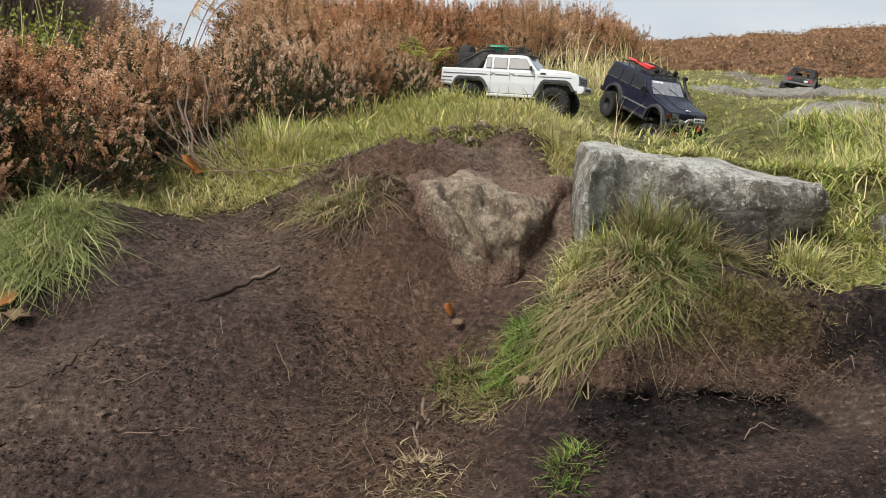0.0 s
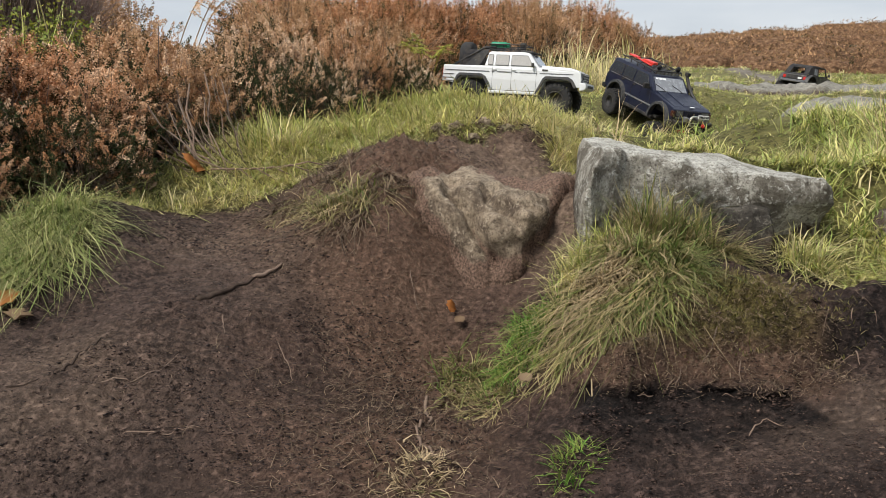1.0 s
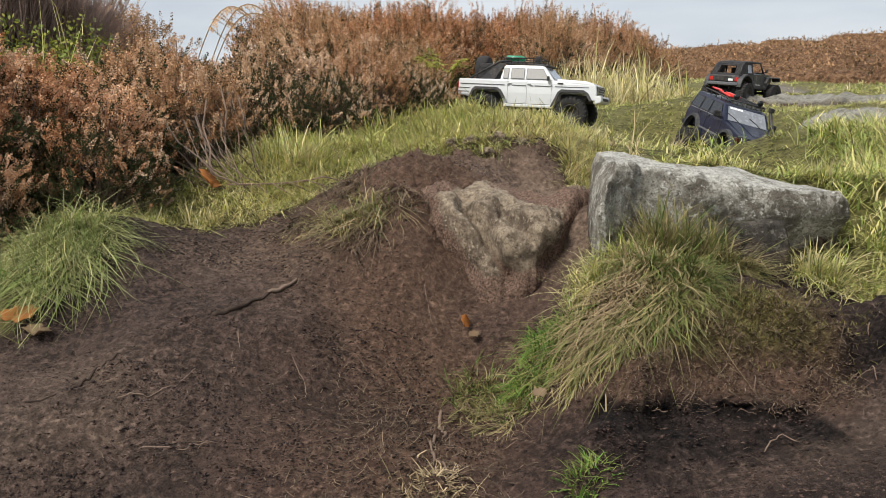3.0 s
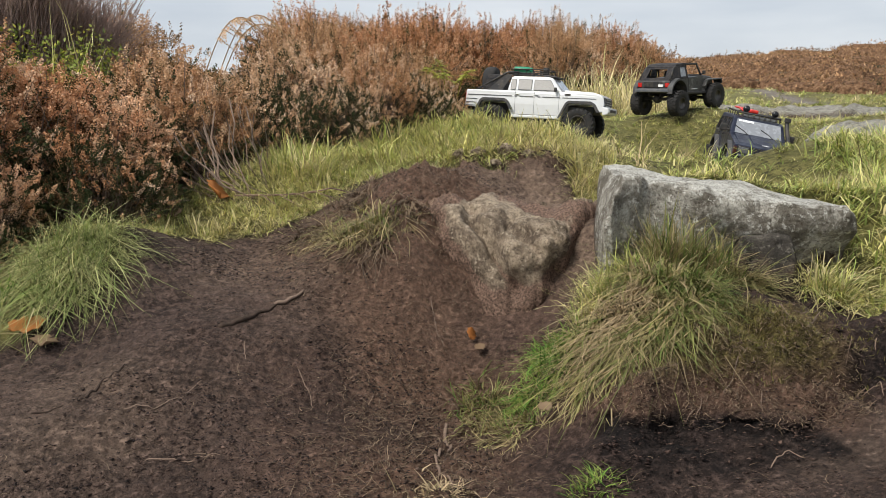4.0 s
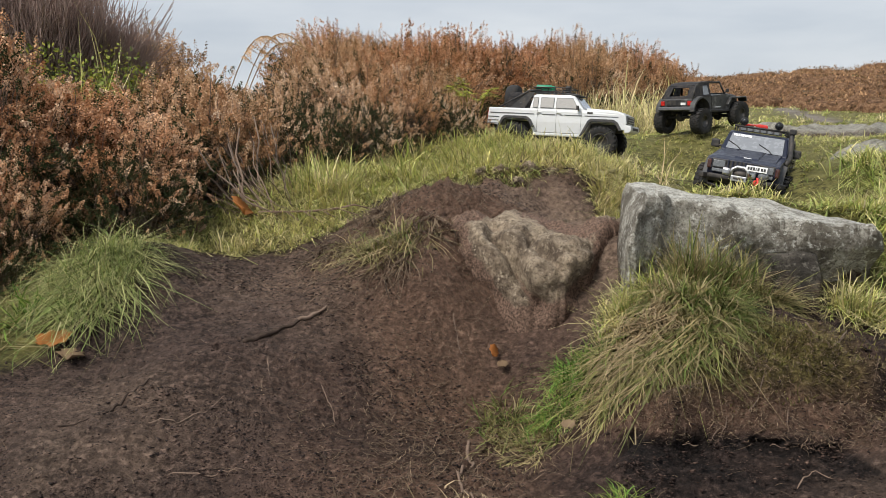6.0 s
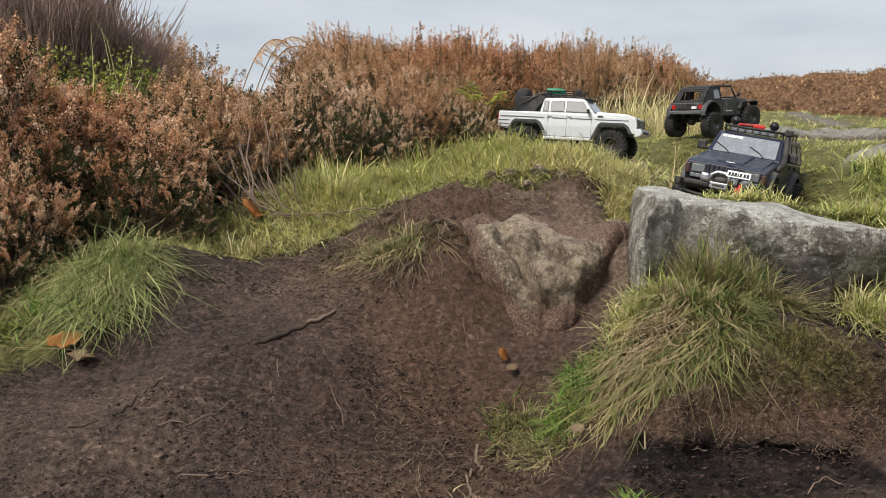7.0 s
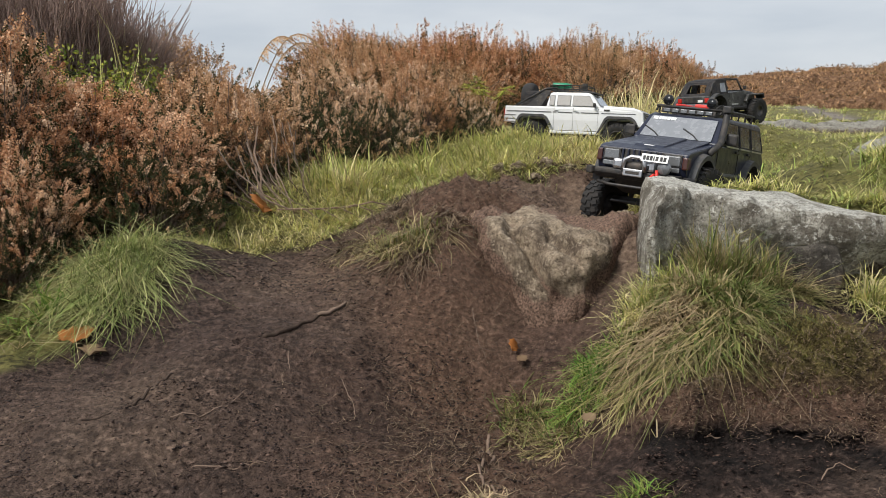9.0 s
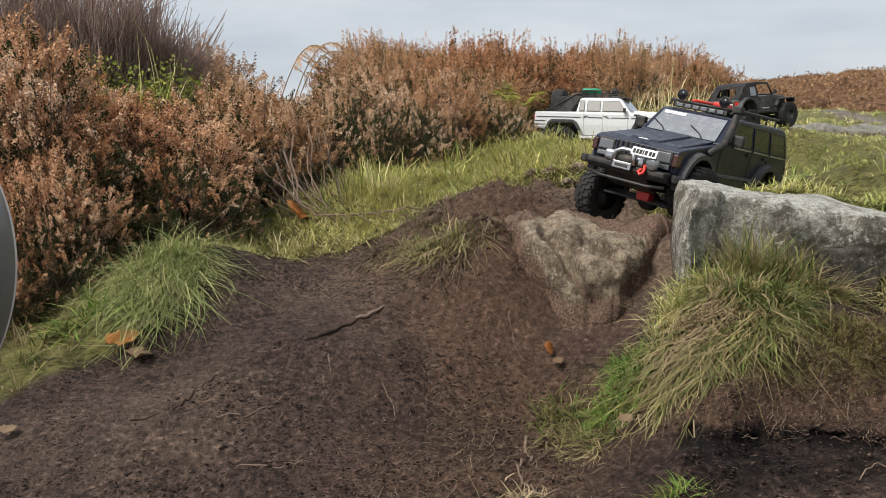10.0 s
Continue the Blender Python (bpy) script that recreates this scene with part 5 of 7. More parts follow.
def make_bare_bushes():
    for k, (x, y, rad, h) in enumerate([(-1.66, 3.29, 0.34, 0.80), (-1.92, 3.2, 0.3, 0.82), (-1.52, 3.46, 0.26, 0.56), (-2.2, 3.1, 0.3, 0.8)]):
        r = np.random.RandomState(200 + k)
        n = 620
        a, d = r.uniform(0, 6.28, n), np.sqrt(r.uniform(0, 1, n))
        foot = np.stack([np.cos(a) * d * rad * 0.35, np.sin(a) * d * rad * 0.35, np.zeros(n)], 1)
        mid = np.stack([np.cos(a) * d * rad * 0.85, np.sin(a) * d * rad * 0.85, h * r.uniform(0.4, 0.75, n)], 1)
        thing = tagged(new("bare_bush"), "leafless purple-brown twiggy bush on the bank", "bush", "bare bushes")
        for j in range(9):
            pipe("stem", GREYTWIG, thing, [tuple(foot[j]), tuple((foot[j] + mid[j]) / 2 + r.normal(0, 0.015, 3)), tuple(mid[j])], 0.006, 6)
        v, q = tubes(foot[9:], mid[9:], np.full(n - 9, 0.004), np.full(n - 9, 0.0024), r.normal(0, 0.02, (n - 9, 3)))
        tagged(raw("branchwork", v, [q], GREYTWIG, thing), kind="stuff")
        m2 = n * 4
        w = r.randint(0, n, m2)
        start = foot[w] + (mid[w] - foot[w]) * r.uniform(0.5, 1.0, (m2, 1))
        end = start + np.stack([r.normal(0, 0.05, m2) + np.cos(a[w]) * 0.05, r.normal(0, 0.05, m2) + np.sin(a[w]) * 0.05, r.uniform(0.06, 0.22, m2)], 1)
        v2, q2 = tubes(start, end, np.full(m2, 0.0019), np.full(m2, 0.0010))
        tagged(raw("twig_spray", v2, [q2], GREYTWIG, thing), kind="stuff")
        thing.matrix_basis = pose(x, y, float(land(x, y)) - 0.01)


def make_leafy_bushes():
    for k, (x, y, rad, h) in enumerate([(-1.42, 2.88, 0.22, 0.36), (-1.22, 2.98, 0.18, 0.36), (-1.64, 2.8, 0.22, 0.38), (-1.12, 2.62, 0.13, 0.33)]):
        r = np.random.RandomState(300 + k)
        n = 1700
        a, up, s = r.uniform(0, 6.28, n), r.uniform(0.05, 1, n), r.uniform(0.55, 1.05, n)
        el = np.arcsin(up)
        c = np.stack([np.cos(a) * np.cos(el) * rad * s, np.sin(a) * np.cos(el) * rad * s, h * (0.1 + 0.9 * up * s)], 1)
        d, e = r.normal(0, 1, (n, 3)), r.normal(0, 1, (n, 3))
        d /= np.linalg.norm(d, axis=1, keepdims=True)
        e -= d * (d * e).sum(1, keepdims=True)
        e /= np.linalg.norm(e, axis=1, keepdims=True)
        L, W = r.uniform(0.006, 0.011, (n, 1)), r.uniform(0.003, 0.0055, (n, 1))
        v = np.stack([c - d * L, c + e * W, c + d * L, c - e * W], 1).reshape(-1, 3)
        thing = tagged(new("leafy_bush"), "low bush with small yellow-green leaves among heather", "bush", "leafy bushes")
        raw("foliage", v, [np.arange(n)[:, None] * 4 + np.arange(4)], LEAFY, thing, tone={"tone": np.repeat(np.clip(r.normal(0.5, 0.3, n), 0, 1), 4)})
        v, q = tubes(np.stack([r.normal(0, 0.03, 90), r.normal(0, 0.03, 90), np.zeros(90)], 1), c[:90], np.full(90, 0.002), np.full(90, 0.001), r.normal(0, 0.02, (90, 3)))
        raw("wood", v, [q], BARK, thing)
        thing.matrix_basis = pose(x, y, float(land(x, y)) - 0.01)
    s = Sward(320)
    x, y = scatter(321, 500, -1.75, -1.0, 2.3, 3.0, lambda x, y: np.ones_like(x))
    s.field(x, y, 0.36, 0.45, lean=0.2, droop=0.25, width=0.003)
    s.made("tall_grass", GRASS, "tall green and yellow grass standing between heather bushes", kind="stuff")


def frond(label, name, foot, tip, sag, pinna, count, mat, seed, start=0.3, broad=0.24):
    """One fern frond: a curved midrib with paired drooping leaflets."""
    r = np.random.RandomState(seed)
    thing = tagged(new(name), label, "fern")
    foot, tip = np.array(foot, float), np.array(tip, float)
    s = np.linspace(0, 1, 14)[:, None]
    rib = foot + (tip - foot) * s + np.array([0, 0, 1.0]) * sag * np.sin(s * math.pi)
    pipe("midrib", mat, thing, [tuple(p) for p in rib], 0.002, 5)
    f = np.repeat(np.linspace(start, 0.99, count), 2)
    c = np.stack([np.interp(f, s[:, 0], rib[:, k]) for k in range(3)], 1)
    side = np.tile([1.0, -1.0], count)
    along_dir = (tip - foot) / np.linalg.norm(tip - foot)
    acr = np.cross(along_dir, [0, 0, 1.0])
    acr /= np.linalg.norm(acr)
    L = pinna * (1.15 - f) * r.uniform(0.8, 1.2, len(f))
    verts, faces = [], []
    for k in range(len(f)):
        d = acr * side[k] * 0.8 + along_dir * 0.45 + np.array([0, 0, -0.55 + r.normal(0, 0.2)])
        d /= np.linalg.norm(d)
        w = np.cross(d, [0, 0, 1.0])
        for j in range(9):
            p = c[k] + d * L[k] * (j / 9)
            for sg in (-1, 1):
                q = p + (w * sg + d * 0.5 - np.array([0, 0, 0.25])) * L[k] * broad * (1 - j / 10)
                b = len(verts)
                verts += [p - d * L[k] * 0.045, q, p + d * L[k] * 0.05]
                faces.append((b, b + 1, b + 2))
    tagged(raw("leafage", np.array(verts), [np.array(faces)], mat, thing, tone={"tone": r.uniform(0, 1, len(verts))}), kind="stuff")
    return thing


def make_ferns():
    z = float(land(-0.98, 3.3))
    frond("dead orange bracken frond arching over the heather", "bracken_frond", (-1.0, 3.3, z), (-0.70, 3.29, 0.90), 0.21, 0.15, 20, BRACKEN, 401, 0.4, 0.13)
    frond("dead orange bracken frond arching over the heather", "bracken_frond", (-0.97, 3.36, z), (-0.61, 3.3, 0.86), 0.25, 0.14, 18, BRACKEN, 403, 0.4, 0.13)
    frond("dead orange bracken frond arching over the heather", "bracken_frond", (-0.95, 3.34, z), (-0.655, 3.25, 0.93), 0.15, 0.12, 16, BRACKEN, 402, 0.4, 0.13)
    z = float(land(-0.05, 3.42))
    for k, (x, y, top) in enumerate([(-0.15, 3.3, 0.80), (0.02, 3.3, 0.79), (-0.08, 3.24, 0.78), (-0.11, 3.36, 0.83)]):
        frond("fresh yellow-green fern frond among the heather", "fern_frond", (-0.06, 3.42, z), (x, y, top), 0.07, 0.11, 9, FERN, 410 + k, 0.62, 0.34)


make_ground()
make_rocks()
make_swards()
make_tufts()
make_heather()
make_far_heath()
make_clods()

# ---------------------------------------------------------------- vehicle materials


def dusty(name, color, rough, metal=0.0, coat=0.0, dust=0.25, dust_color=(0.16, 0.13, 0.10)):
    m = Mat(name, color, rough, metal, coat)
    f = m.noise(55, 5, 0.6)
    m.color(m.mix(m.math("MULTIPLY", m.ramp(f, (0.42, (0, 0, 0)), (0.72, (1, 1, 1))), dust), color, dust_color))
    m.rough(m.ramp(f, (0.3, (rough, rough, rough)), (0.8, (min(1, rough + 0.3),) * 3)))
    return m.m


def camo_material():
    m = Mat("charcoal_camouflage_paint", rough=0.45)
    n = m.noise(38, 3, 0.5)
    c = m.ramp(n, (0.40, (0.012, 0.012, 0.013)), (0.47, (0.05, 0.05, 0.05)), (0.55, (0.02, 0.02, 0.022)), (0.62, (0.11, 0.11, 0.105)))
    m.color(m.mix(m.math("MULTIPLY", m.noise(120, 4), 0.2), c, (0.15, 0.13, 0.1)))
    return m.m


NAVY = dusty("navy_metallic_paint", (0.006, 0.009, 0.026), 0.25, 0.0, 0.12, 0.10, (0.05, 0.05, 0.052))
WHITE = dusty("white_paint", (0.66, 0.67, 0.67), 0.3, 0.0, 0.5, 0.12, (0.45, 0.42, 0.36))
BLACK = dusty("black_plastic", (0.012, 0.012, 0.013), 0.5, 0.0, 0.0, 0.35)
GREYFLARE = dusty("scuffed_grey_plastic", (0.09, 0.095, 0.105), 0.5, 0.0, 0.0, 0.5, (0.22, 0.2, 0.17))
DARKFLARE = dusty("charcoal_plastic", (0.035, 0.037, 0.04), 0.5, 0.0, 0.0, 0.4)
RUBBER = dusty("tyre_rubber", (0.014, 0.014, 0.014), 0.8, 0.0, 0.0, 0.55, (0.055, 0.045, 0.038))
CANVAS = dusty("black_canvas", (0.014, 0.014, 0.017), 0.9, 0.0, 0.0, 0.3)
CHROME = dusty("dull_chrome", (0.55, 0.55, 0.56), 0.25, 1.0, 0.0, 0.2)
GLOSSBLACK = dusty("gloss_black_plastic", (0.012, 0.012, 0.013), 0.12, 0.0, 1.0, 0.0)
RIMGREY = dusty("grey_satin_plastic", (0.13, 0.13, 0.11), 0.45, 0.0, 0.3, 0.1)
# bright base colour carries the sky reflected in the dished ring
SILVER = dusty("silver_with_sky_reflection", (0.72, 0.72, 0.73), 0.3, 0.0, 0.5, 0.0)
STEEL = dusty("dark_steel", (0.05, 0.05, 0.052), 0.45, 0.7, 0.0, 0.5)
RED = dusty("red_plastic", (0.62, 0.028, 0.018), 0.4, 0.0, 0.2, 0.1)
REDLAMP = dusty("red_lamp_lens", (0.45, 0.02, 0.015), 0.15, 0.0, 0.6, 0.0)
GREEN = dusty("green_plastic", (0.01, 0.22, 0.11), 0.4, 0.0, 0.2, 0.1)
AMBER = dusty("smoked_amber_lens", (0.05, 0.012, 0.006), 0.2, 0.0, 0.6, 0.0)
LAMP = dusty("clear_lamp_lens", (0.16, 0.165, 0.17), 0.12, 0.3, 1.0, 0.05)
PLATE = dusty("white_plate", (0.74, 0.74, 0.72), 0.4, 0.0, 0.0, 0.1)
INK = dusty("black_lettering", (0.01, 0.01, 0.01), 0.5, 0.0, 0.0, 0.0)
STICKER = dusty("white_sticker", (0.8, 0.8, 0.8), 0.5, 0.0, 0.0, 0.0)
TAN = dusty("tan_vinyl", (0.35, 0.16, 0.06), 0.6, 0.0, 0.0, 0.1)
CAMO = camo_material()
SKYGLASS = dusty("tinted_window", (0.008, 0.009, 0.011), 0.10, 0.0, 0.0, 0.06, (0.1, 0.1, 0.1))
# the bright sky mirrored in the glass is put into its pale base colour
PALEGLASS = dusty("glass_with_sky_sheen", (0.20, 0.21, 0.225), 0.12, 0.0, 1.0, 0.35, (0.36, 0.37, 0.39))
CURTAIN = dusty("pale_grey_window", (0.34, 0.325, 0.30), 0.15, 0.0, 0.8, 0.5, (0.15, 0.14, 0.13))

# ---------------------------------------------------------------- vehicle shapes


def finish(bm, bevel):
    if bevel:
        bmesh.ops.bevel(bm, geom=[e for e in bm.edges if len(e.link_faces) == 2 and e.calc_face_angle(0) > 0.5], offset=bevel, segments=2, profile=0.6, affect="EDGES", clamp_overlap=True)
    bmesh.ops.recalc_face_normals(bm, faces=bm.faces)
    return bm


def block(name, mat, parent, c, size, bevel=0.0015, turn=(0, 0, 0), label="", taper=None):
    bm = bmesh.new()
    bmesh.ops.create_cube(bm, size=1, matrix=Matrix.Diagonal((*size, 1)))
    if taper:
        for v in bm.verts:
            if v.co.z > 0:
                v.co.x *= taper[0]
                v.co.y *= taper[1]
    finish(bm, bevel)
    bm.transform(pose(*c, *turn))
    return part(name, bm, mat, parent, label)


def prism(name, mat, parent, poly, half, bevel=0.003, label="", shift=0.0):
    """A side outline of (x, z) points drawn out across the car to a half width that may depend on x and z."""
    width = half if callable(half) else (lambda x, z: half)
    bm = bmesh.new()
    a = [bm.verts.new((x, width(x, z) + shift, z)) for x, z in poly]
    b = [bm.verts.new((x, -width(x, z) + shift, z)) for x, z in poly]
    bm.faces.new(a)
    bm.faces.new(b[::-1])
    for k in range(len(poly)):
        j = (k + 1) % len(poly)
        bm.faces.new((a[k], b[k], b[j], a[j]))
    bmesh.ops.recalc_face_normals(bm, faces=bm.faces)
    finish(bm, bevel)
    return part(name, bm, mat, parent, label)


def sheet(name, mat, parent, corners, thick=0.0016, label="", bevel=0.0):
    """A thin plate through its corners, thickened along its normal."""
    p = [Vector(c) for c in corners]
    n = (p[1] - p[0]).cross(p[2] - p[0]).normalized() * thick
    bm = bmesh.new()
    a = [bm.verts.new(v) for v in p]
    b = [bm.verts.new(v + n) for v in p]
    bm.faces.new(a[::-1])
    bm.faces.new(b)
    for k in range(len(p)):
        j = (k + 1) % len(p)
        bm.faces.new((a[k], a[j], b[j], b[k]))
    finish(bm, bevel)
    return part(name, bm, mat, parent, label)


def pipe(name, mat, parent, points, r, sides=8, label="", closed=False):
    pts = [Vector(p) for p in points]
    bm = bmesh.new()
    rings = []
    for k, p in enumerate(pts):
        d = (pts[min(k + 1, len(pts) - 1)] - pts[max(k - 1, 0)]).normalized()
        u = d.orthogonal().normalized() if k == 0 else (u - d * u.dot(d)).normalized()
        w = d.cross(u)
        rings.append([bm.verts.new(p + (u * math.cos(t) + w * math.sin(t)) * r) for t in (2 * math.pi * j / sides for j in range(sides))])
    for a, b in zip(rings, rings[1:]):
        for j in range(sides):
            bm.faces.new((a[j], a[(j + 1) % sides], b[(j + 1) % sides], b[j]))
    bm.faces.new(rings[0][::-1])
    bm.faces.new(rings[-1])
    bmesh.ops.recalc_face_normals(bm, faces=bm.faces)
    return part(name, bm, mat, parent, label, smooth=sides > 6)


def lathe(name, mat, parent, profile, sides=40, axis="y", at=(0, 0, 0), label="", smooth=True):
    """Turns a profile of (radius, along) about an axis."""
    bm = bmesh.new()
    rings = []
    for r, s in profile:
        ring = []
        for k in range(sides):
            t = 2 * math.pi * k / sides
            c, d = r * math.cos(t), r * math.sin(t)
            v = {"y": (c, s, d), "x": (s, c, d), "z": (c, d, s)}[axis]
            ring.append(bm.verts.new(Vector(v) + Vector(at)))
        rings.append(ring)
    for a, b in zip(rings, rings[1:]):
        for k in range(sides):
            bm.faces.new((a[k], a[(k + 1) % sides], b[(k + 1) % sides], b[k]))
    for ring in (rings[0], rings[-1]):
        bm.faces.new(ring)
    bmesh.ops.recalc_face_normals(bm, faces=bm.faces)
    return part(name, bm, mat, parent, label, smooth=smooth)


def arch(cx, cz, r, a0=0, a1=180, steps=9, flat=1.0):
    return [(cx + r * math.cos(radians(a)), cz + flat * r * math.sin(radians(a))) for a in np.linspace(a0, a1, steps)]


def flare(name, mat, parent, cx, cz, r, thick, y, deep, side, a0=-5, a1=185, label=""):
    """A wheel-arch flare: a curved band standing out of the body side."""
    bm = bmesh.new()
    rows = []
    for a in np.linspace(radians(a0), radians(a1), 15):
        c, s = math.cos(a), math.sin(a)
        rows.append([bm.verts.new((cx + q * c, side * yy, cz + q * s)) for q, yy in ((r, y), (r, y + deep), (r + thick * 0.7, y + deep), (r + thick, y))])
    for p, q in zip(rows, rows[1:]):
        for k in range(4):
            bm.faces.new((p[k], p[(k + 1) % 4], q[(k + 1) % 4], q[k]))
    bm.faces.new(rows[0])
    bm.faces.new(rows[-1][::-1])
    bmesh.ops.recalc_face_normals(bm, faces=bm.faces)
    return part(name, bm, mat, parent, label)


def make_wheel(parent, R, W, rim_mat, rim_r, spokes=8):
    """A knobbly crawler wheel about its own y axis, outer face towards -y."""
    wheel = new("wheel")
    wheel.parent = parent
    h = W / 2
    lathe("tyre", RUBBER, wheel, [(rim_r, -h * 0.8), (rim_r * 1.12, -h * 0.98), (R * 0.86, -h), (R * 0.95, -h * 0.82), (R * 0.965, 0), (R * 0.95, h * 0.82), (R * 0.86, h), (rim_r * 1.12, h * 0.98), (rim_r, h * 0.8)], 44)
    bm = bmesh.new()
    n = 22
    for k in range(n):
        for row, (y, w, off) in enumerate(((-h * 0.62, h * 0.62, 0), (0.0, h * 0.5, 0.5), (h * 0.62, h * 0.62, 0))):
            t = 2 * math.pi * (k + off) / n
            m = Matrix.Rotation(t, 4, "Y") @ Matrix.Translation((0, y, R * 0.965)) @ Matrix.Rotation(0.3 * (row - 1), 4, "Z") @ Matrix.Diagonal((R * 0.155, w, R * 0.075, 1))
            bmesh.ops.create_cube(bm, size=1, matrix=m)
        for sgn in (-1, 1):
            m = Matrix.Rotation(2 * math.pi * (k + 0.25) / n, 4, "Y") @ Matrix.Translation((0, sgn * h * 0.98, R * 0.87)) @ Matrix.Diagonal((R * 0.10, h * 0.12, R * 0.16, 1))
            bmesh.ops.create_cube(bm, size=1, matrix=m)
    part("tread", bm, RUBBER, wheel)
    lathe("rim", rim_mat, wheel, [(rim_r * 1.02, -h * 0.86), (rim_r * 0.97, -h * 0.9), (rim_r * 0.84, -h * 0.84), (rim_r * 0.80, -h * 0.45), (rim_r * 0.3, -h * 0.36), (rim_r * 0.3, -h * 0.1), (rim_r * 0.8, h * 0.1), (rim_r * 0.95, h * 0.85), (rim_r * 1.02, h * 0.86)], 36)
    for k in range(spokes):
        t = 2 * math.pi * k / spokes
        bm = bmesh.new()
        bmesh.ops.create_cube(bm, size=1, matrix=Matrix.Rotation(t, 4, "Y") @ Matrix.Translation((0, -h * 0.5, rim_r * 0.54)) @ Matrix.Diagonal((rim_r * 0.2, h * 0.22, rim_r * 0.6, 1)))
        part("spoke", finish(bm, 0.0006), rim_mat, wheel)
    lathe("hub", rim_mat, wheel, [(rim_r * 0.26, -h * 0.3), (rim_r * 0.26, -h * 0.62), (rim_r * 0.18, -h * 0.72), (rim_r * 0.05, -h * 0.72)], 16)
    bm = bmesh.new()
    for k in range(12):
        t = 2 * math.pi * k / 12
        bmesh.ops.create_cube(bm, size=1, matrix=Matrix.Rotation(t, 4, "Y") @ Matrix.Translation((0, -h * 0.9, rim_r * 0.91)) @ Matrix.Diagonal((0.0022, 0.0016, 0.0022, 1)))
    part("bead_bolts", bm, STEEL, wheel)
    return wheel


def set_wheels(parent, spots, R, W, rim_mat, rim_r, spokes=8):
    """Wheels at (x, y, z) of the vehicle. Those on its left are turned about."""
    first = make_wheel(parent, R, W, rim_mat, rim_r, spokes)
    out = []
    for k, (x, y, z) in enumerate(spots):
        w = first if k == 0 else copy_thing(first, pose(0, 0, 0))
        w.matrix_basis = pose(x, y, z, 0, 0, 180 if y > 0 else 0)
        out.append(w)
    return out


def running_gear(car, fx, rx, z, y, low):
    """Chassis rails, axles, links and shocks under a crawler."""
    for s in (-1, 1):
        block("chassis_rail", BLACK, car, (0, s * 0.032, low), (abs(fx - rx) + 0.1, 0.006, 0.016), 0.001)
        for ax in (fx, rx):
            d = 0.05 if ax < 0 else -0.05
            pipe("shock_absorber", STEEL, car, [(ax, s * 0.05, z + 0.005), (ax + d * 0.5, s * 0.042, z + 0.07)], 0.006, 8)
            pipe("suspension_link", STEEL, car, [(ax, s * 0.045, z - 0.006), (ax + d * 2.1, s * 0.028, low - 0.006)], 0.003, 6)
    for ax in (fx, rx):
        pipe("axle", BLACK, car, [(ax, -y, z), (ax, y, z)], 0.008, 10)
        lathe("differential", BLACK, car, [(0.006, -0.02), (0.02, -0.013), (0.023, 0), (0.02, 0.013), (0.006, 0.02)], 14, "x", (ax, 0.012, z))
    block("gearbox", BLACK, car, (0.0, 0, low - 0.012), (0.09, 0.05, 0.028), 0.004)


def bars(parent, mat, origin, across, down, spec, label=""):
    """Plain bars where writing stands: (start, length, line height) along a direction."""
    o, a, d = Vector(origin), Vector(across), Vector(down)
    for s, w, h in spec:
        p = o + a * s
        q = p + a * w
        sheet("letter_bar", mat, parent, [p, p + d * h, q + d * h, q], 0.0006)


# ---------------------------------------------------------------- the white pickup


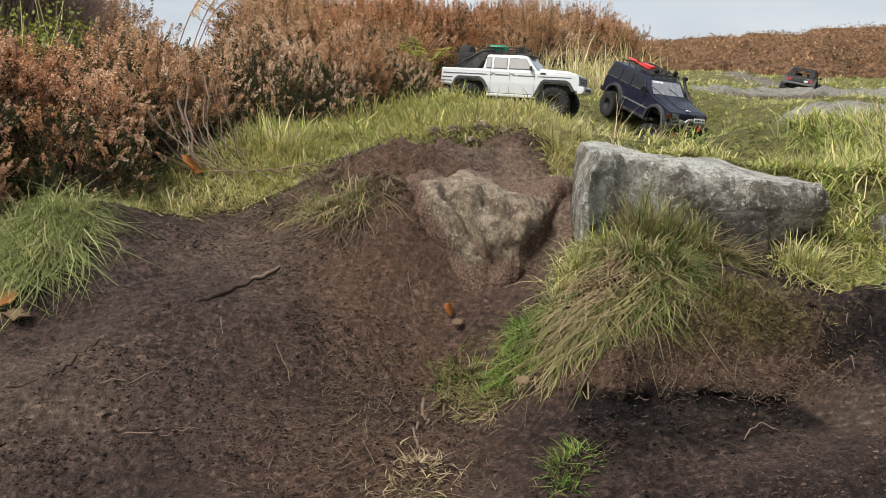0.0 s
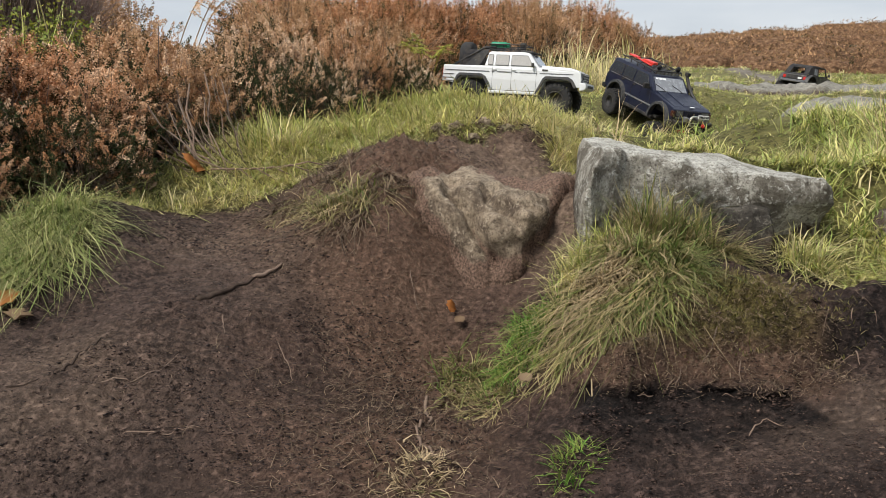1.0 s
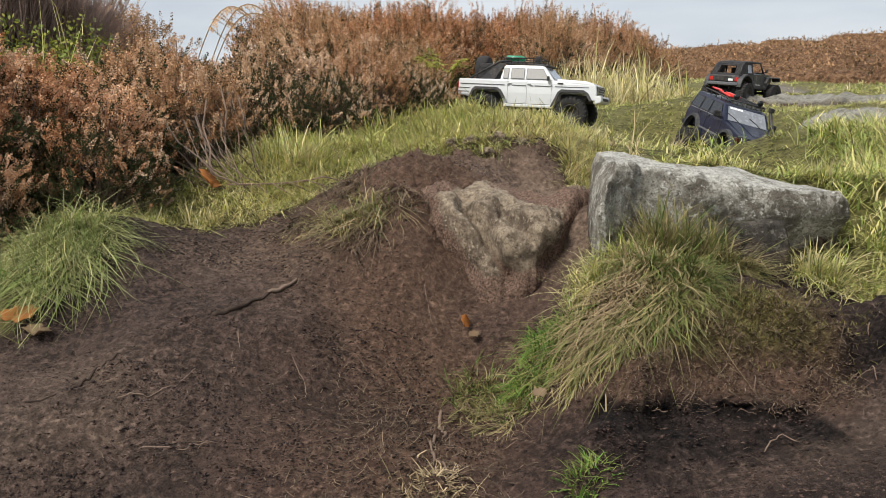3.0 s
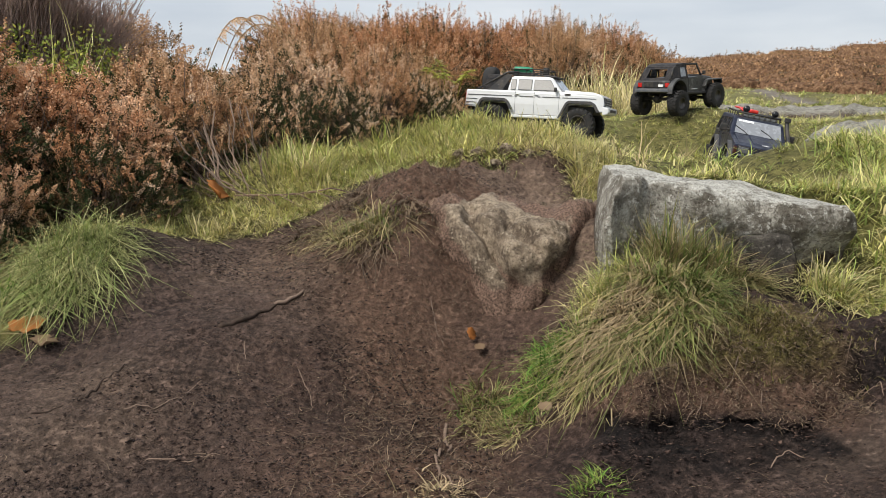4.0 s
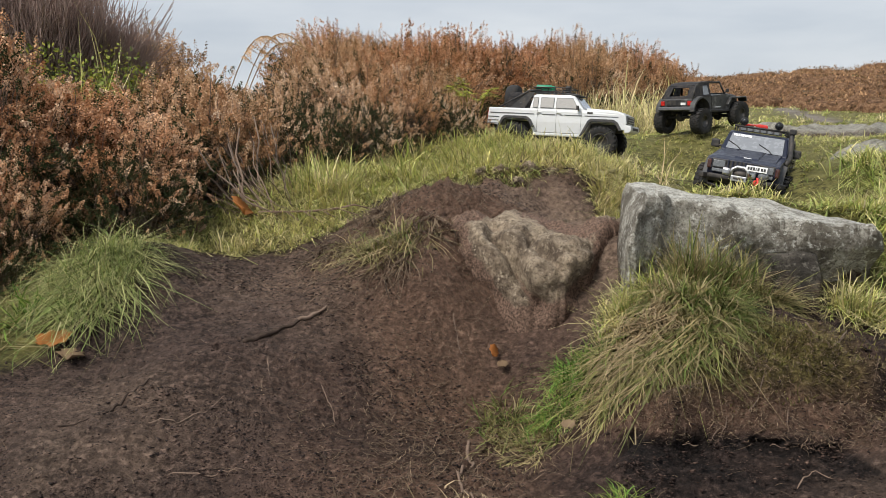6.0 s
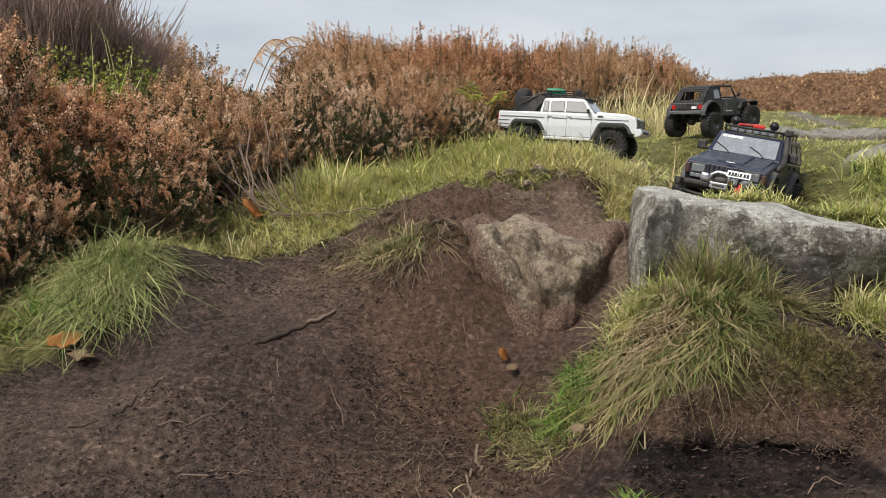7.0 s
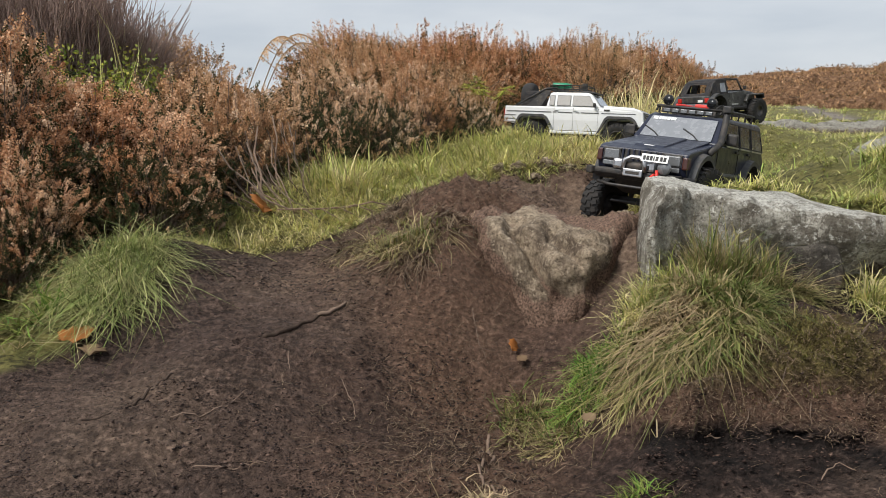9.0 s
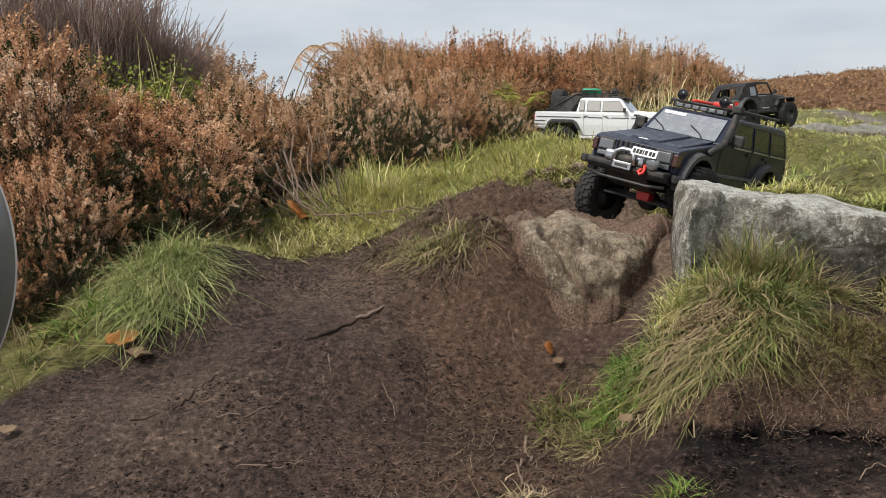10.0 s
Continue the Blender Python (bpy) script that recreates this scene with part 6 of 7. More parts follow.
def make_white_truck():
    t = tagged(new("pickup_truck"), "white off-road model pickup with black flares and roof rack", "model truck")

    def side(x, z):
        if z > 0.196:
            return 0.094 - (z - 0.196) * 0.26
        return 0.096 if z > 0.12 else 0.093
    body = [(0.272, 0.13), (0.276, 0.16), (0.272, 0.188), (0.24, 0.195), (0.112, 0.200), (-0.105, 0.199), (-0.272, 0.197), (-0.276, 0.135)]
    body += [(-0.222, 0.128)] + [(-0.206, 0.146), (-0.194, 0.153), (-0.118, 0.153), (-0.104, 0.146), (-0.08, 0.095)] + [(0.112, 0.095)] + [(0.136, 0.146), (0.148, 0.153), (0.224, 0.153), (0.238, 0.146), (0.25, 0.13)]
    prism("body", WHITE, t, body, side, 0.003)
    prism("bonnet", WHITE, t, [(0.262, 0.193), (0.23, 0.203), (0.118, 0.208), (0.118, 0.195), (0.262, 0.186)], lambda x, z: 0.078, 0.003)
    prism("cab", WHITE, t, [(0.112, 0.198), (0.068, 0.252), (0.05, 0.2555), (-0.085, 0.2545), (-0.094, 0.249), (-0.106, 0.198)], side, 0.004)
    sheet("windscreen", PALEGLASS, t, [(0.1075, -0.079, 0.206), (0.1075, 0.079, 0.206), (0.072, 0.070, 0.2475), (0.072, -0.070, 0.2475)][::-1], -0.002)
    for s in (-1, 1):
        for x0, x1, slant in ((0.0, 0.07, 0.022), (-0.062, -0.010, 0.0), (-0.092, -0.073, 0.0)):
            y0, y1 = 0.0935, 0.083
            q = [(x0, s * y0, 0.2035), (x1 + (0.018 if slant else 0), s * y0, 0.2035), (x1 - slant * 0.3, s * y1, 0.2425), (x0, s * y1, 0.2425)]
            sheet("window", CURTAIN, t, q if s < 0 else q[::-1], 0.0012)
            for a, b in ((0, 1), (1, 2), (2, 3), (3, 0)):
                pipe("window_seal", GREYFLARE, t, [Vector(q[a]) + Vector((0, s * 0.001, 0)), Vector(q[b]) + Vector((0, s * 0.001, 0))], 0.0008, 6)
        for x0, x1 in ((0.115, 0.245), (0.035, 0.105), (0.017, 0.028), (-0.055, 0.0), (-0.075, -0.065), (-0.265, -0.085)):
            block("side_strip", GREYFLARE, t, ((x0 + x1) / 2, s * 0.0963, 0.178), (x1 - x0, 0.002, 0.0026), 0.0005)
        for x in (0.012, -0.064):
            block("door_handle", WHITE, t, (x, s * 0.098, 0.186), (0.014, 0.004, 0.004), 0.001)
            block("door_gap", GREYFLARE, t, (x - 0.008, s * 0.0958, 0.15), (0.0008, 0.0012, 0.09), 0)
        block("door_gap", GREYFLARE, t, (0.102, s * 0.0958, 0.155), (0.0008, 0.0012, 0.08), 0)
        for z in (0.162, 0.148, 0.136):
            block("rear_strake", DARKFLARE, t, (-0.25, s * 0.0965, z), (0.045, 0.0015, 0.0022), 0)
        for cx, mat in ((0.186, DARKFLARE), (-0.156, DARKFLARE)):
            o = [(cx - 0.084, 0.100), (cx - 0.056, 0.158), (cx - 0.044, 0.168), (cx + 0.042, 0.168), (cx + 0.058, 0.158), (cx + 0.076, 0.128), (cx + 0.066, 0.126), (cx + 0.052, 0.151), (cx + 0.038, 0.157), (cx - 0.040, 0.157), (cx - 0.050, 0.150), (cx - 0.074, 0.100)]
            prism("wheel_arch", mat, t, o, 0.0105, 0.0015, shift=s * 0.103)
        block("side_step", WHITE, t, (0.012, s * 0.1, 0.101), (0.19, 0.014, 0.011), 0.003)
        block("step_tread", BLACK, t, (0.012, s * 0.1, 0.1075), (0.18, 0.01, 0.002), 0.0005)
        block("headlight", LAMP, t, (0.2755, s * 0.068, 0.168), (0.004, 0.026, 0.028), 0.004)
        block("headlight_surround", DARKFLARE, t, (0.2738, s * 0.068, 0.168), (0.004, 0.032, 0.034), 0.002)
        block("bonnet_vent", BLACK, t, (0.135, s * 0.0965, 0.19), (0.022, 0.002, 0.006), 0.0005)
        block("mirror", BLACK, t, (0.088, s * 0.104, 0.207), (0.010, 0.014, 0.017), 0.003)
    prism("front_bumper", WHITE, t, [(0.27, 0.118), (0.290, 0.122), (0.297, 0.132), (0.295, 0.148), (0.27, 0.150)], 0.098, 0.004)
    block("bumper_slot", BLACK, t, (0.2965, 0, 0.136), (0.003, 0.12, 0.010), 0.001)
    block("grille", DARKFLARE, t, (0.2758, 0, 0.170), (0.004, 0.1, 0.028), 0.002)
    for k in range(3):
        block("grille_slat", CHROME, t, (0.2785, 0, 0.161 + k * 0.009), (0.002, 0.098, 0.003), 0.0005)
    prism("roof_visor", DARKFLARE, t, [(0.03, 0.2555), (0.078, 0.2545), (0.082, 0.259), (0.03, 0.264)], 0.074, 0.002)
    # load bed hoop with drilled gusset, and the dark load behind it
    for s in (-1, 1):
        pipe("hoop_stay", BLACK, t, [(-0.235, s * 0.078, 0.198), (-0.115, s * 0.072, 0.268), (-0.07, s * 0.072, 0.2715)], 0.0042, 8)
        sheet("hoop_gusset", BLACK, t, [(-0.19, s * 0.0765, 0.2), (-0.13, s * 0.0765, 0.2), (-0.092, s * 0.0705, 0.262), (-0.118, s * 0.0705, 0.262)], 0.004)
        for k in range(3):
            f = 0.25 + 0.25 * k
            lathe("gusset_hole", STEEL, t, [(0.0005, -0.003), (0.007 - 0.001 * k, -0.003), (0.007 - 0.001 * k, 0.003), (0.0005, 0.003)], 12, "y", (-0.16 + 0.055 * f, s * (0.0775 - 0.006 * f), 0.2 + 0.062 * f))
    pipe("hoop_bar", BLACK, t, [(-0.112, -0.073, 0.268), (-0.112, 0.073, 0.268)], 0.0045, 8)
    lathe("spare_tyre", RUBBER, t, [(0.024, -0.02), (0.05, -0.024), (0.057, -0.012), (0.057, 0.012), (0.05, 0.024), (0.024, 0.02)], 28, "x", (-0.2, 0.0, 0.236), "dark spare tyre and bag in the load bed")
    block("load_bag", CANVAS, t, (-0.175, 0.0, 0.228), (0.07, 0.12, 0.066), 0.016)
    # roof rack
    for s in (-1, 1):
        for z in (0.268, 0.283):
            pipe("rack_rail", BLACK, t, [(-0.1, s * 0.066, z), (0.045, s * 0.066, z)], 0.0022, 6)
        for k in range(6):
            x = -0.1 + 0.029 * k
            pipe("rack_post", BLACK, t, [(x, s * 0.066, 0.2545), (x, s * 0.066, 0.284)], 0.0018, 6)
    for k in range(9):
        pipe("rack_slat", BLACK, t, [(-0.1 + 0.0181 * k, -0.066, 0.267), (-0.1 + 0.0181 * k, 0.066, 0.267)], 0.0018, 6)
    for x in (-0.1, 0.045):
        pipe("rack_rail", BLACK, t, [(x, -0.066, 0.283), (x, 0.066, 0.283)], 0.0022, 6)
    lathe("gas_canister", GREEN, t, [(0.002, -0.032), (0.011, -0.031), (0.0125, -0.028), (0.0125, 0.028), (0.009, 0.032), (0.002, 0.032)], 18, "x", (-0.062, -0.05, 0.281), "green canister lashed to the roof rack")
    lathe("canister_cap", GREEN, t, [(0.002, 0.0), (0.0095, 0.0), (0.0095, 0.01), (0.002, 0.01)], 14, "x", (-0.03, -0.05, 0.281))
    block("jerry_can", BLACK, t, (0.033, -0.045, 0.279), (0.018, 0.026, 0.026), 0.003)
    pipe("aerial", BLACK, t, [(-0.108, -0.06, 0.268), (-0.125, -0.06, 0.292)], 0.0012, 5)
    for s in (-1, 1):
        block("tail_lamp", REDLAMP, t, (-0.2765, s * 0.078, 0.17), (0.003, 0.018, 0.03), 0.001)
    block("rear_bumper", BLACK, t, (-0.285, 0, 0.13), (0.022, 0.17, 0.022), 0.003)
    for ax in (0.186, -0.156):
        block("inner_arch", BLACK, t, (ax, 0, 0.135), (0.1, 0.15, 0.03), 0.004)
    block("floor_pan", BLACK, t, (0.0, 0, 0.102), (0.24, 0.16, 0.012), 0.002)
    running_gear(t, 0.186, -0.156, 0.08, 0.09, 0.1)
    set_wheels(t, [(0.186, -0.108, 0.08), (0.186, 0.108, 0.08), (-0.156, -0.108, 0.08), (-0.156, 0.108, 0.08)], 0.061, 0.046, BLACK, 0.033)
    t.matrix_basis = pose(0.277, 3.671, 0.515, -2.7, 2.3, -18.2)
    return t


# ---------------------------------------------------------------- the navy estate


def make_navy_estate():
    t = tagged(new("off_road_estate"), "navy blue model off-roader with winch, snorkel and roof rack", "model car")

    def side(x, z):
        if z > 0.238:
            return 0.0985 - (z - 0.238) * 0.17
        return 0.1 - max(0, 0.16 - z) * 0.06
    fx, rx = 0.178, -0.175
    body = [(0.262, 0.158), (0.270, 0.176), (0.268, 0.205), (0.25, 0.211), (0.098, 0.236), (-0.276, 0.240), (-0.292, 0.215), (-0.29, 0.168), (-0.262, 0.155)]
    body += [(rx - 0.066, 0.155), (rx - 0.058, 0.188), (rx - 0.034, 0.205), (rx + 0.034, 0.205), (rx + 0.058, 0.188), (rx + 0.070, 0.128)]
    body += [(fx - 0.070, 0.128), (fx - 0.06, 0.185), (fx - 0.036, 0.2), (fx + 0.034, 0.2), (fx + 0.056, 0.182), (fx + 0.064, 0.158)]
    prism("body", NAVY, t, body, side, 0.0035)
    prism("bonnet", NAVY, t, [(0.258, 0.208), (0.24, 0.2145), (0.1, 0.2405), (0.1, 0.234), (0.258, 0.203)], 0.084, 0.003)
    prism("bonnet_bulge", NAVY, t, [(0.25, 0.210), (0.235, 0.2185), (0.105, 0.2435), (0.105, 0.236)], 0.034, 0.003)
    prism("cabin", NAVY, t, [(0.097, 0.236), (0.040, 0.294), (0.02, 0.300), (-0.24, 0.3065), (-0.262, 0.303), (-0.285, 0.238)], side, 0.0045)
    sheet("windscreen", PALEGLASS, t, [(0.0945, -0.084, 0.2405), (0.0945, 0.084, 0.2405), (0.0455, 0.078, 0.2905), (0.0455, -0.078, 0.2905)][::-1], -0.002, "windscreen with the grey sky reflection put into its colour")
    for s in (-1, 1):
        y0, y1 = 0.0995, 0.0905
        for x0, x1, k, mat in ((-0.062, 0.05, 0.045, SKYGLASS), (-0.158, -0.075, 0.0, SKYGLASS), (-0.262, -0.17, -0.012, SKYGLASS)):
            q = [(x0 + (k if k < 0 else 0), s * y0, 0.2425), (x1 + (0.012 if k > 0 else 0), s * y0, 0.2425), (x1 - max(0, k) * 0.75, s * y1, 0.291), (x0, s * y1, 0.2915)]
            if k < 0:
                q[0], q[3] = (x0 - 0.004, s * y0, 0.2425), (x0 + 0.014, s * y1, 0.291)
            sheet("window", mat, t, q if s < 0 else q[::-1], 0.0012)
            for a, b in ((0, 1), (1, 2), (2, 3), (3, 0)):
                pipe("window_seal", BLACK, t, [Vector(q[a]) + Vector((0, s * 0.001, 0)), Vector(q[b]) + Vector((0, s * 0.001, 0))], 0.0013, 6)
        for x in (-0.0685, -0.164):
            block("door_gap", BLACK, t, (x, s * 0.1004, 0.19), (0.0013, 0.0012, 0.10), 0)
        block("door_gap", BLACK, t, (0.085, s * 0.1004, 0.19), (0.0013, 0.0012, 0.09), 0)
        for x in (-0.055, -0.15):
            block("door_handle", BLACK, t, (x, s * 0.102, 0.228), (0.022, 0.005, 0.006), 0.001)
        for x0, x1 in ((-0.16, -0.075), (-0.062, 0.03), (-0.255, -0.17)):
            block("bright_strip", CHROME, t, ((x0 + x1) / 2, s * 0.1012, 0.2375), (x1 - x0, 0.0025, 0.0035), 0.0005)
        block("side_moulding", GREYFLARE, t, (0.0, s * 0.1008, 0.173), (0.24, 0.004, 0.007), 0.001)
        block("sill", BLACK, t, (0.0, s * 0.093, 0.128), (0.25, 0.018, 0.014), 0.003)
        flare("wheel_arch", DARKFLARE, t, fx, 0.136, 0.064, 0.015, 0.094, 0.02, s)
        flare("wheel_arch", DARKFLARE, t, rx, 0.14, 0.064, 0.015, 0.094, 0.02, s)
        block("headlight", LAMP, t, (0.2705, s * 0.068, 0.189), (0.005, 0.034, 0.021), 0.003)
        block("headlight_frame", BLACK, t, (0.2685, s * 0.068, 0.189), (0.005, 0.040, 0.027), 0.002)
        block("side_lamp", AMBER, t, (0.262, s * 0.0955, 0.186), (0.022, 0.012, 0.026), 0.003)
        block("front_indicator", LAMP, t, (0.2705, s * 0.068, 0.170), (0.005, 0.036, 0.010), 0.002)
        block("mirror", BLACK, t, (0.062, s * 0.121, 0.252), (0.016, 0.026, 0.026), 0.005)
        pipe("mirror_arm", BLACK, t, [(0.066, s * 0.097, 0.245), (0.063, s * 0.113, 0.247)], 0.004, 8)
        pipe("wiper", BLACK, t, [(0.098, s * 0.046 + 0.01, 0.240), (0.087, s * 0.046 - 0.006, 0.2515), (0.074, s * 0.046 - 0.036, 0.2655)], 0.0017, 5)
        block("tail_lamp", REDLAMP, t, (-0.2915, s * 0.086, 0.195), (0.005, 0.02, 0.05), 0.002)
        block("bumper_end", BLACK, t, (0.262, s * 0.105, 0.150), (0.036, 0.022, 0.016), 0.004, (0, 0, s * 35))
    block("grille", BLACK, t, (0.2685, 0, 0.189), (0.004, 0.094, 0.028), 0.001)
    for k in range(8):
        block("grille_bar", NAVY, t, (0.2715, -0.042 + 0.012 * k, 0.189), (0.005, 0.0038, 0.028), 0.001)
    block("badge", STICKER, t, (0.2525, 0.006, 0.2165), (0.010, 0.022, 0.002), 0.0005)
    prism("front_bumper", BLACK, t, [(0.262, 0.136), (0.286, 0.138), (0.296, 0.148), (0.296, 0.158), (0.262, 0.160)], 0.092, 0.003)
    prism("skid_plate", BLACK, t, [(0.225, 0.108), (0.262, 0.118), (0.284, 0.138), (0.262, 0.138)], 0.05, 0.002)
    pipe("bumper_tube", STEEL, t, [(0.276, -0.09, 0.128), (0.29, -0.055, 0.124), (0.29, 0.055, 0.124), (0.276, 0.09, 0.128)], 0.0035, 8)
    lathe("winch_drum", STEEL, t, [(0.003, -0.03), (0.011, -0.03), (0.011, 0.03), (0.003, 0.03)], 16, "y", (0.287, 0.0, 0.168))
    for s in (-1, 1):
        block("winch_motor", CHROME, t, (0.286, s * 0.036 - 0.006, 0.17), (0.022, 0.022, 0.022), 0.006)
    pipe("winch_guard", CHROME, t, [(0.298, -0.028, 0.158), (0.3, -0.024, 0.18), (0.296, -0.012, 0.187), (0.296, 0.008, 0.187), (0.3, 0.018, 0.18), (0.298, 0.022, 0.158)], 0.005, 8)
    block("fairlead", CHROME, t, (0.3005, -0.003, 0.154), (0.006, 0.044, 0.016), 0.002)
    block("fairlead_slot", BLACK, t, (0.3035, -0.003, 0.154), (0.002, 0.03, 0.006), 0.0005)
    pipe("tow_shackle", RED, t, [(0.3, 0.044, 0.156), (0.306, 0.040, 0.150), (0.308, 0.046, 0.145), (0.306, 0.052, 0.150), (0.3, 0.050, 0.157), (0.298, 0.047, 0.165)], 0.0035, 8, "red tow shackle")
    lathe("spot_lamp", LAMP, t, [(0.002, 0.0), (0.014, 0.0), (0.015, 0.007), (0.012, 0.010), (0.002, 0.0115)], 20, "x", (0.290, 0.062, 0.171))
    plate = [(0.303, 0.012, 0.181), (0.303, 0.07, 0.181), (0.298, 0.07, 0.197), (0.298, 0.012, 0.197)]
    sheet("plate", PLATE, t, plate, 0.0015, "white plate with dark lettering bars")
    bars(t, INK, (0.3045, 0.016, 0.185), (0, 1, 0), (-0.0025, 0, 0.0085), [(0, 0.0055, 1), (0.0075, 0.0055, 1), (0.015, 0.0055, 1), (0.0225, 0.0025, 1), (0.0275, 0.0055, 1), (0.037, 0.0055, 1), (0.0445, 0.0055, 1)])
    block("servo", RED, t, (0.205, 0.015, 0.098), (0.024, 0.03, 0.018), 0.002)
    pipe("steering_link", STEEL, t, [(0.212, -0.08, 0.088), (0.212, 0.08, 0.088)], 0.003, 6)
    # snorkel up the left pillar
    pipe("snorkel", BLACK, t, [(0.15, 0.102, 0.213), (0.125, 0.108, 0.229), (0.1, 0.108, 0.240), (0.07, 0.102, 0.274), (0.052, 0.097, 0.302), (0.046, 0.097, 0.314)], 0.0075, 10)
    block("snorkel_head", BLACK, t, (0.05, 0.097, 0.318), (0.02, 0.02, 0.016), 0.003)
    # roof rack, lamps and tools
    for s in (-1, 1):
        pipe("rack_rail", BLACK, t, [(0.035, s * 0.075, 0.306), (0.02, s * 0.078, 0.318), (-0.225, s * 0.078, 0.325)], 0.0028, 8)
        for k in range(5):
            x = 0.01 - 0.055 * k
            pipe("rack_foot", BLACK, t, [(x, s * 0.078, 0.3015 - 0.0235 * min(0, x)), (x, s * 0.078, 0.3205)], 0.0022, 6)
        x = 0.028
        lathe("roof_lamp", BLACK, t, [(0.002, -0.010), (0.008, -0.008), (0.0125, 0.0), (0.0125, 0.004), (0.0105, 0.0045)], 20, "x", (x, s * 0.052, 0.331))
        lathe("lamp_lens", SKYGLASS, t, [(0.0005, 0.0052), (0.0105, 0.0046), (0.0105, 0.0040), (0.0005, 0.0040)], 20, "x", (x, s * 0.052, 0.331))
        block("lamp_bracket", BLACK, t, (x - 0.003, s * 0.052, 0.3205), (0.006, 0.006, 0.012), 0.001)
    for k in range(10):
        x = 0.02 - 0.0265 * k
        block("rack_slat", STEEL, t, (x, 0, 0.3165 - 0.027 * min(0, x)), (0.008, 0.152, 0.003), 0.0005)
    pipe("rack_front", BLACK, t, [(0.03, -0.078, 0.316), (0.03, 0.078, 0.316)], 0.003, 8)
    for k in range(6):
        block("light_bar_cell", LAMP, t, (0.034, -0.05 + 0.02 * k, 0.307), (0.004, 0.015, 0.008), 0.001)
    block("light_bar", BLACK, t, (0.0305, 0, 0.307), (0.006, 0.13, 0.011), 0.001)
    pipe("recovery_spade", RED, t, [(-0.03, -0.052, 0.324), (-0.16, -0.046, 0.331)], 0.004, 8, "red spade on the rack")
    block("spade_blade", RED, t, (-0.185, -0.044, 0.334), (0.05, 0.034, 0.005), 0.002, (0, 3, 0))
    block("tow_strap", RED, t, (-0.1, -0.012, 0.328), (0.07, 0.032, 0.013), 0.005, (0, 2, 12))
    bars(t, STICKER, (0.0505, -0.072, 0.2895), (0, 1, 0), (0.006, 0, -0.0066), [(0, 0.011, 1), (0.013, 0.005, 1), (0.0195, 0.012, 1), (0.033, 0.008, 1), (0.042, 0.012, 1)])
    block("dashboard_seat", TAN, t, (-0.005, -0.06, 0.225), (0.03, 0.03, 0.05), 0.006)
    prism("rear_bumper", BLACK, t, [(-0.285, 0.15), (-0.312, 0.153), (-0.312, 0.172), (-0.285, 0.174)], 0.098, 0.003)
    for ax in (fx, rx):
        block("inner_arch", BLACK, t, (ax, 0, 0.18), (0.11, 0.165, 0.03), 0.004)
    block("floor_pan", BLACK, t, (0.0, 0, 0.134), (0.28, 0.17, 0.012), 0.002)
    running_gear(t, fx, rx, 0.09, 0.09, 0.12)
    wheels = set_wheels(t, [(fx, -0.108, 0.09), (fx, 0.108, 0.09), (rx, -0.108, 0.09), (rx, 0.108, 0.09)], 0.060, 0.046, BLACK, 0.030)
    return t, wheels


# ---------------------------------------------------------------- the black soft-top


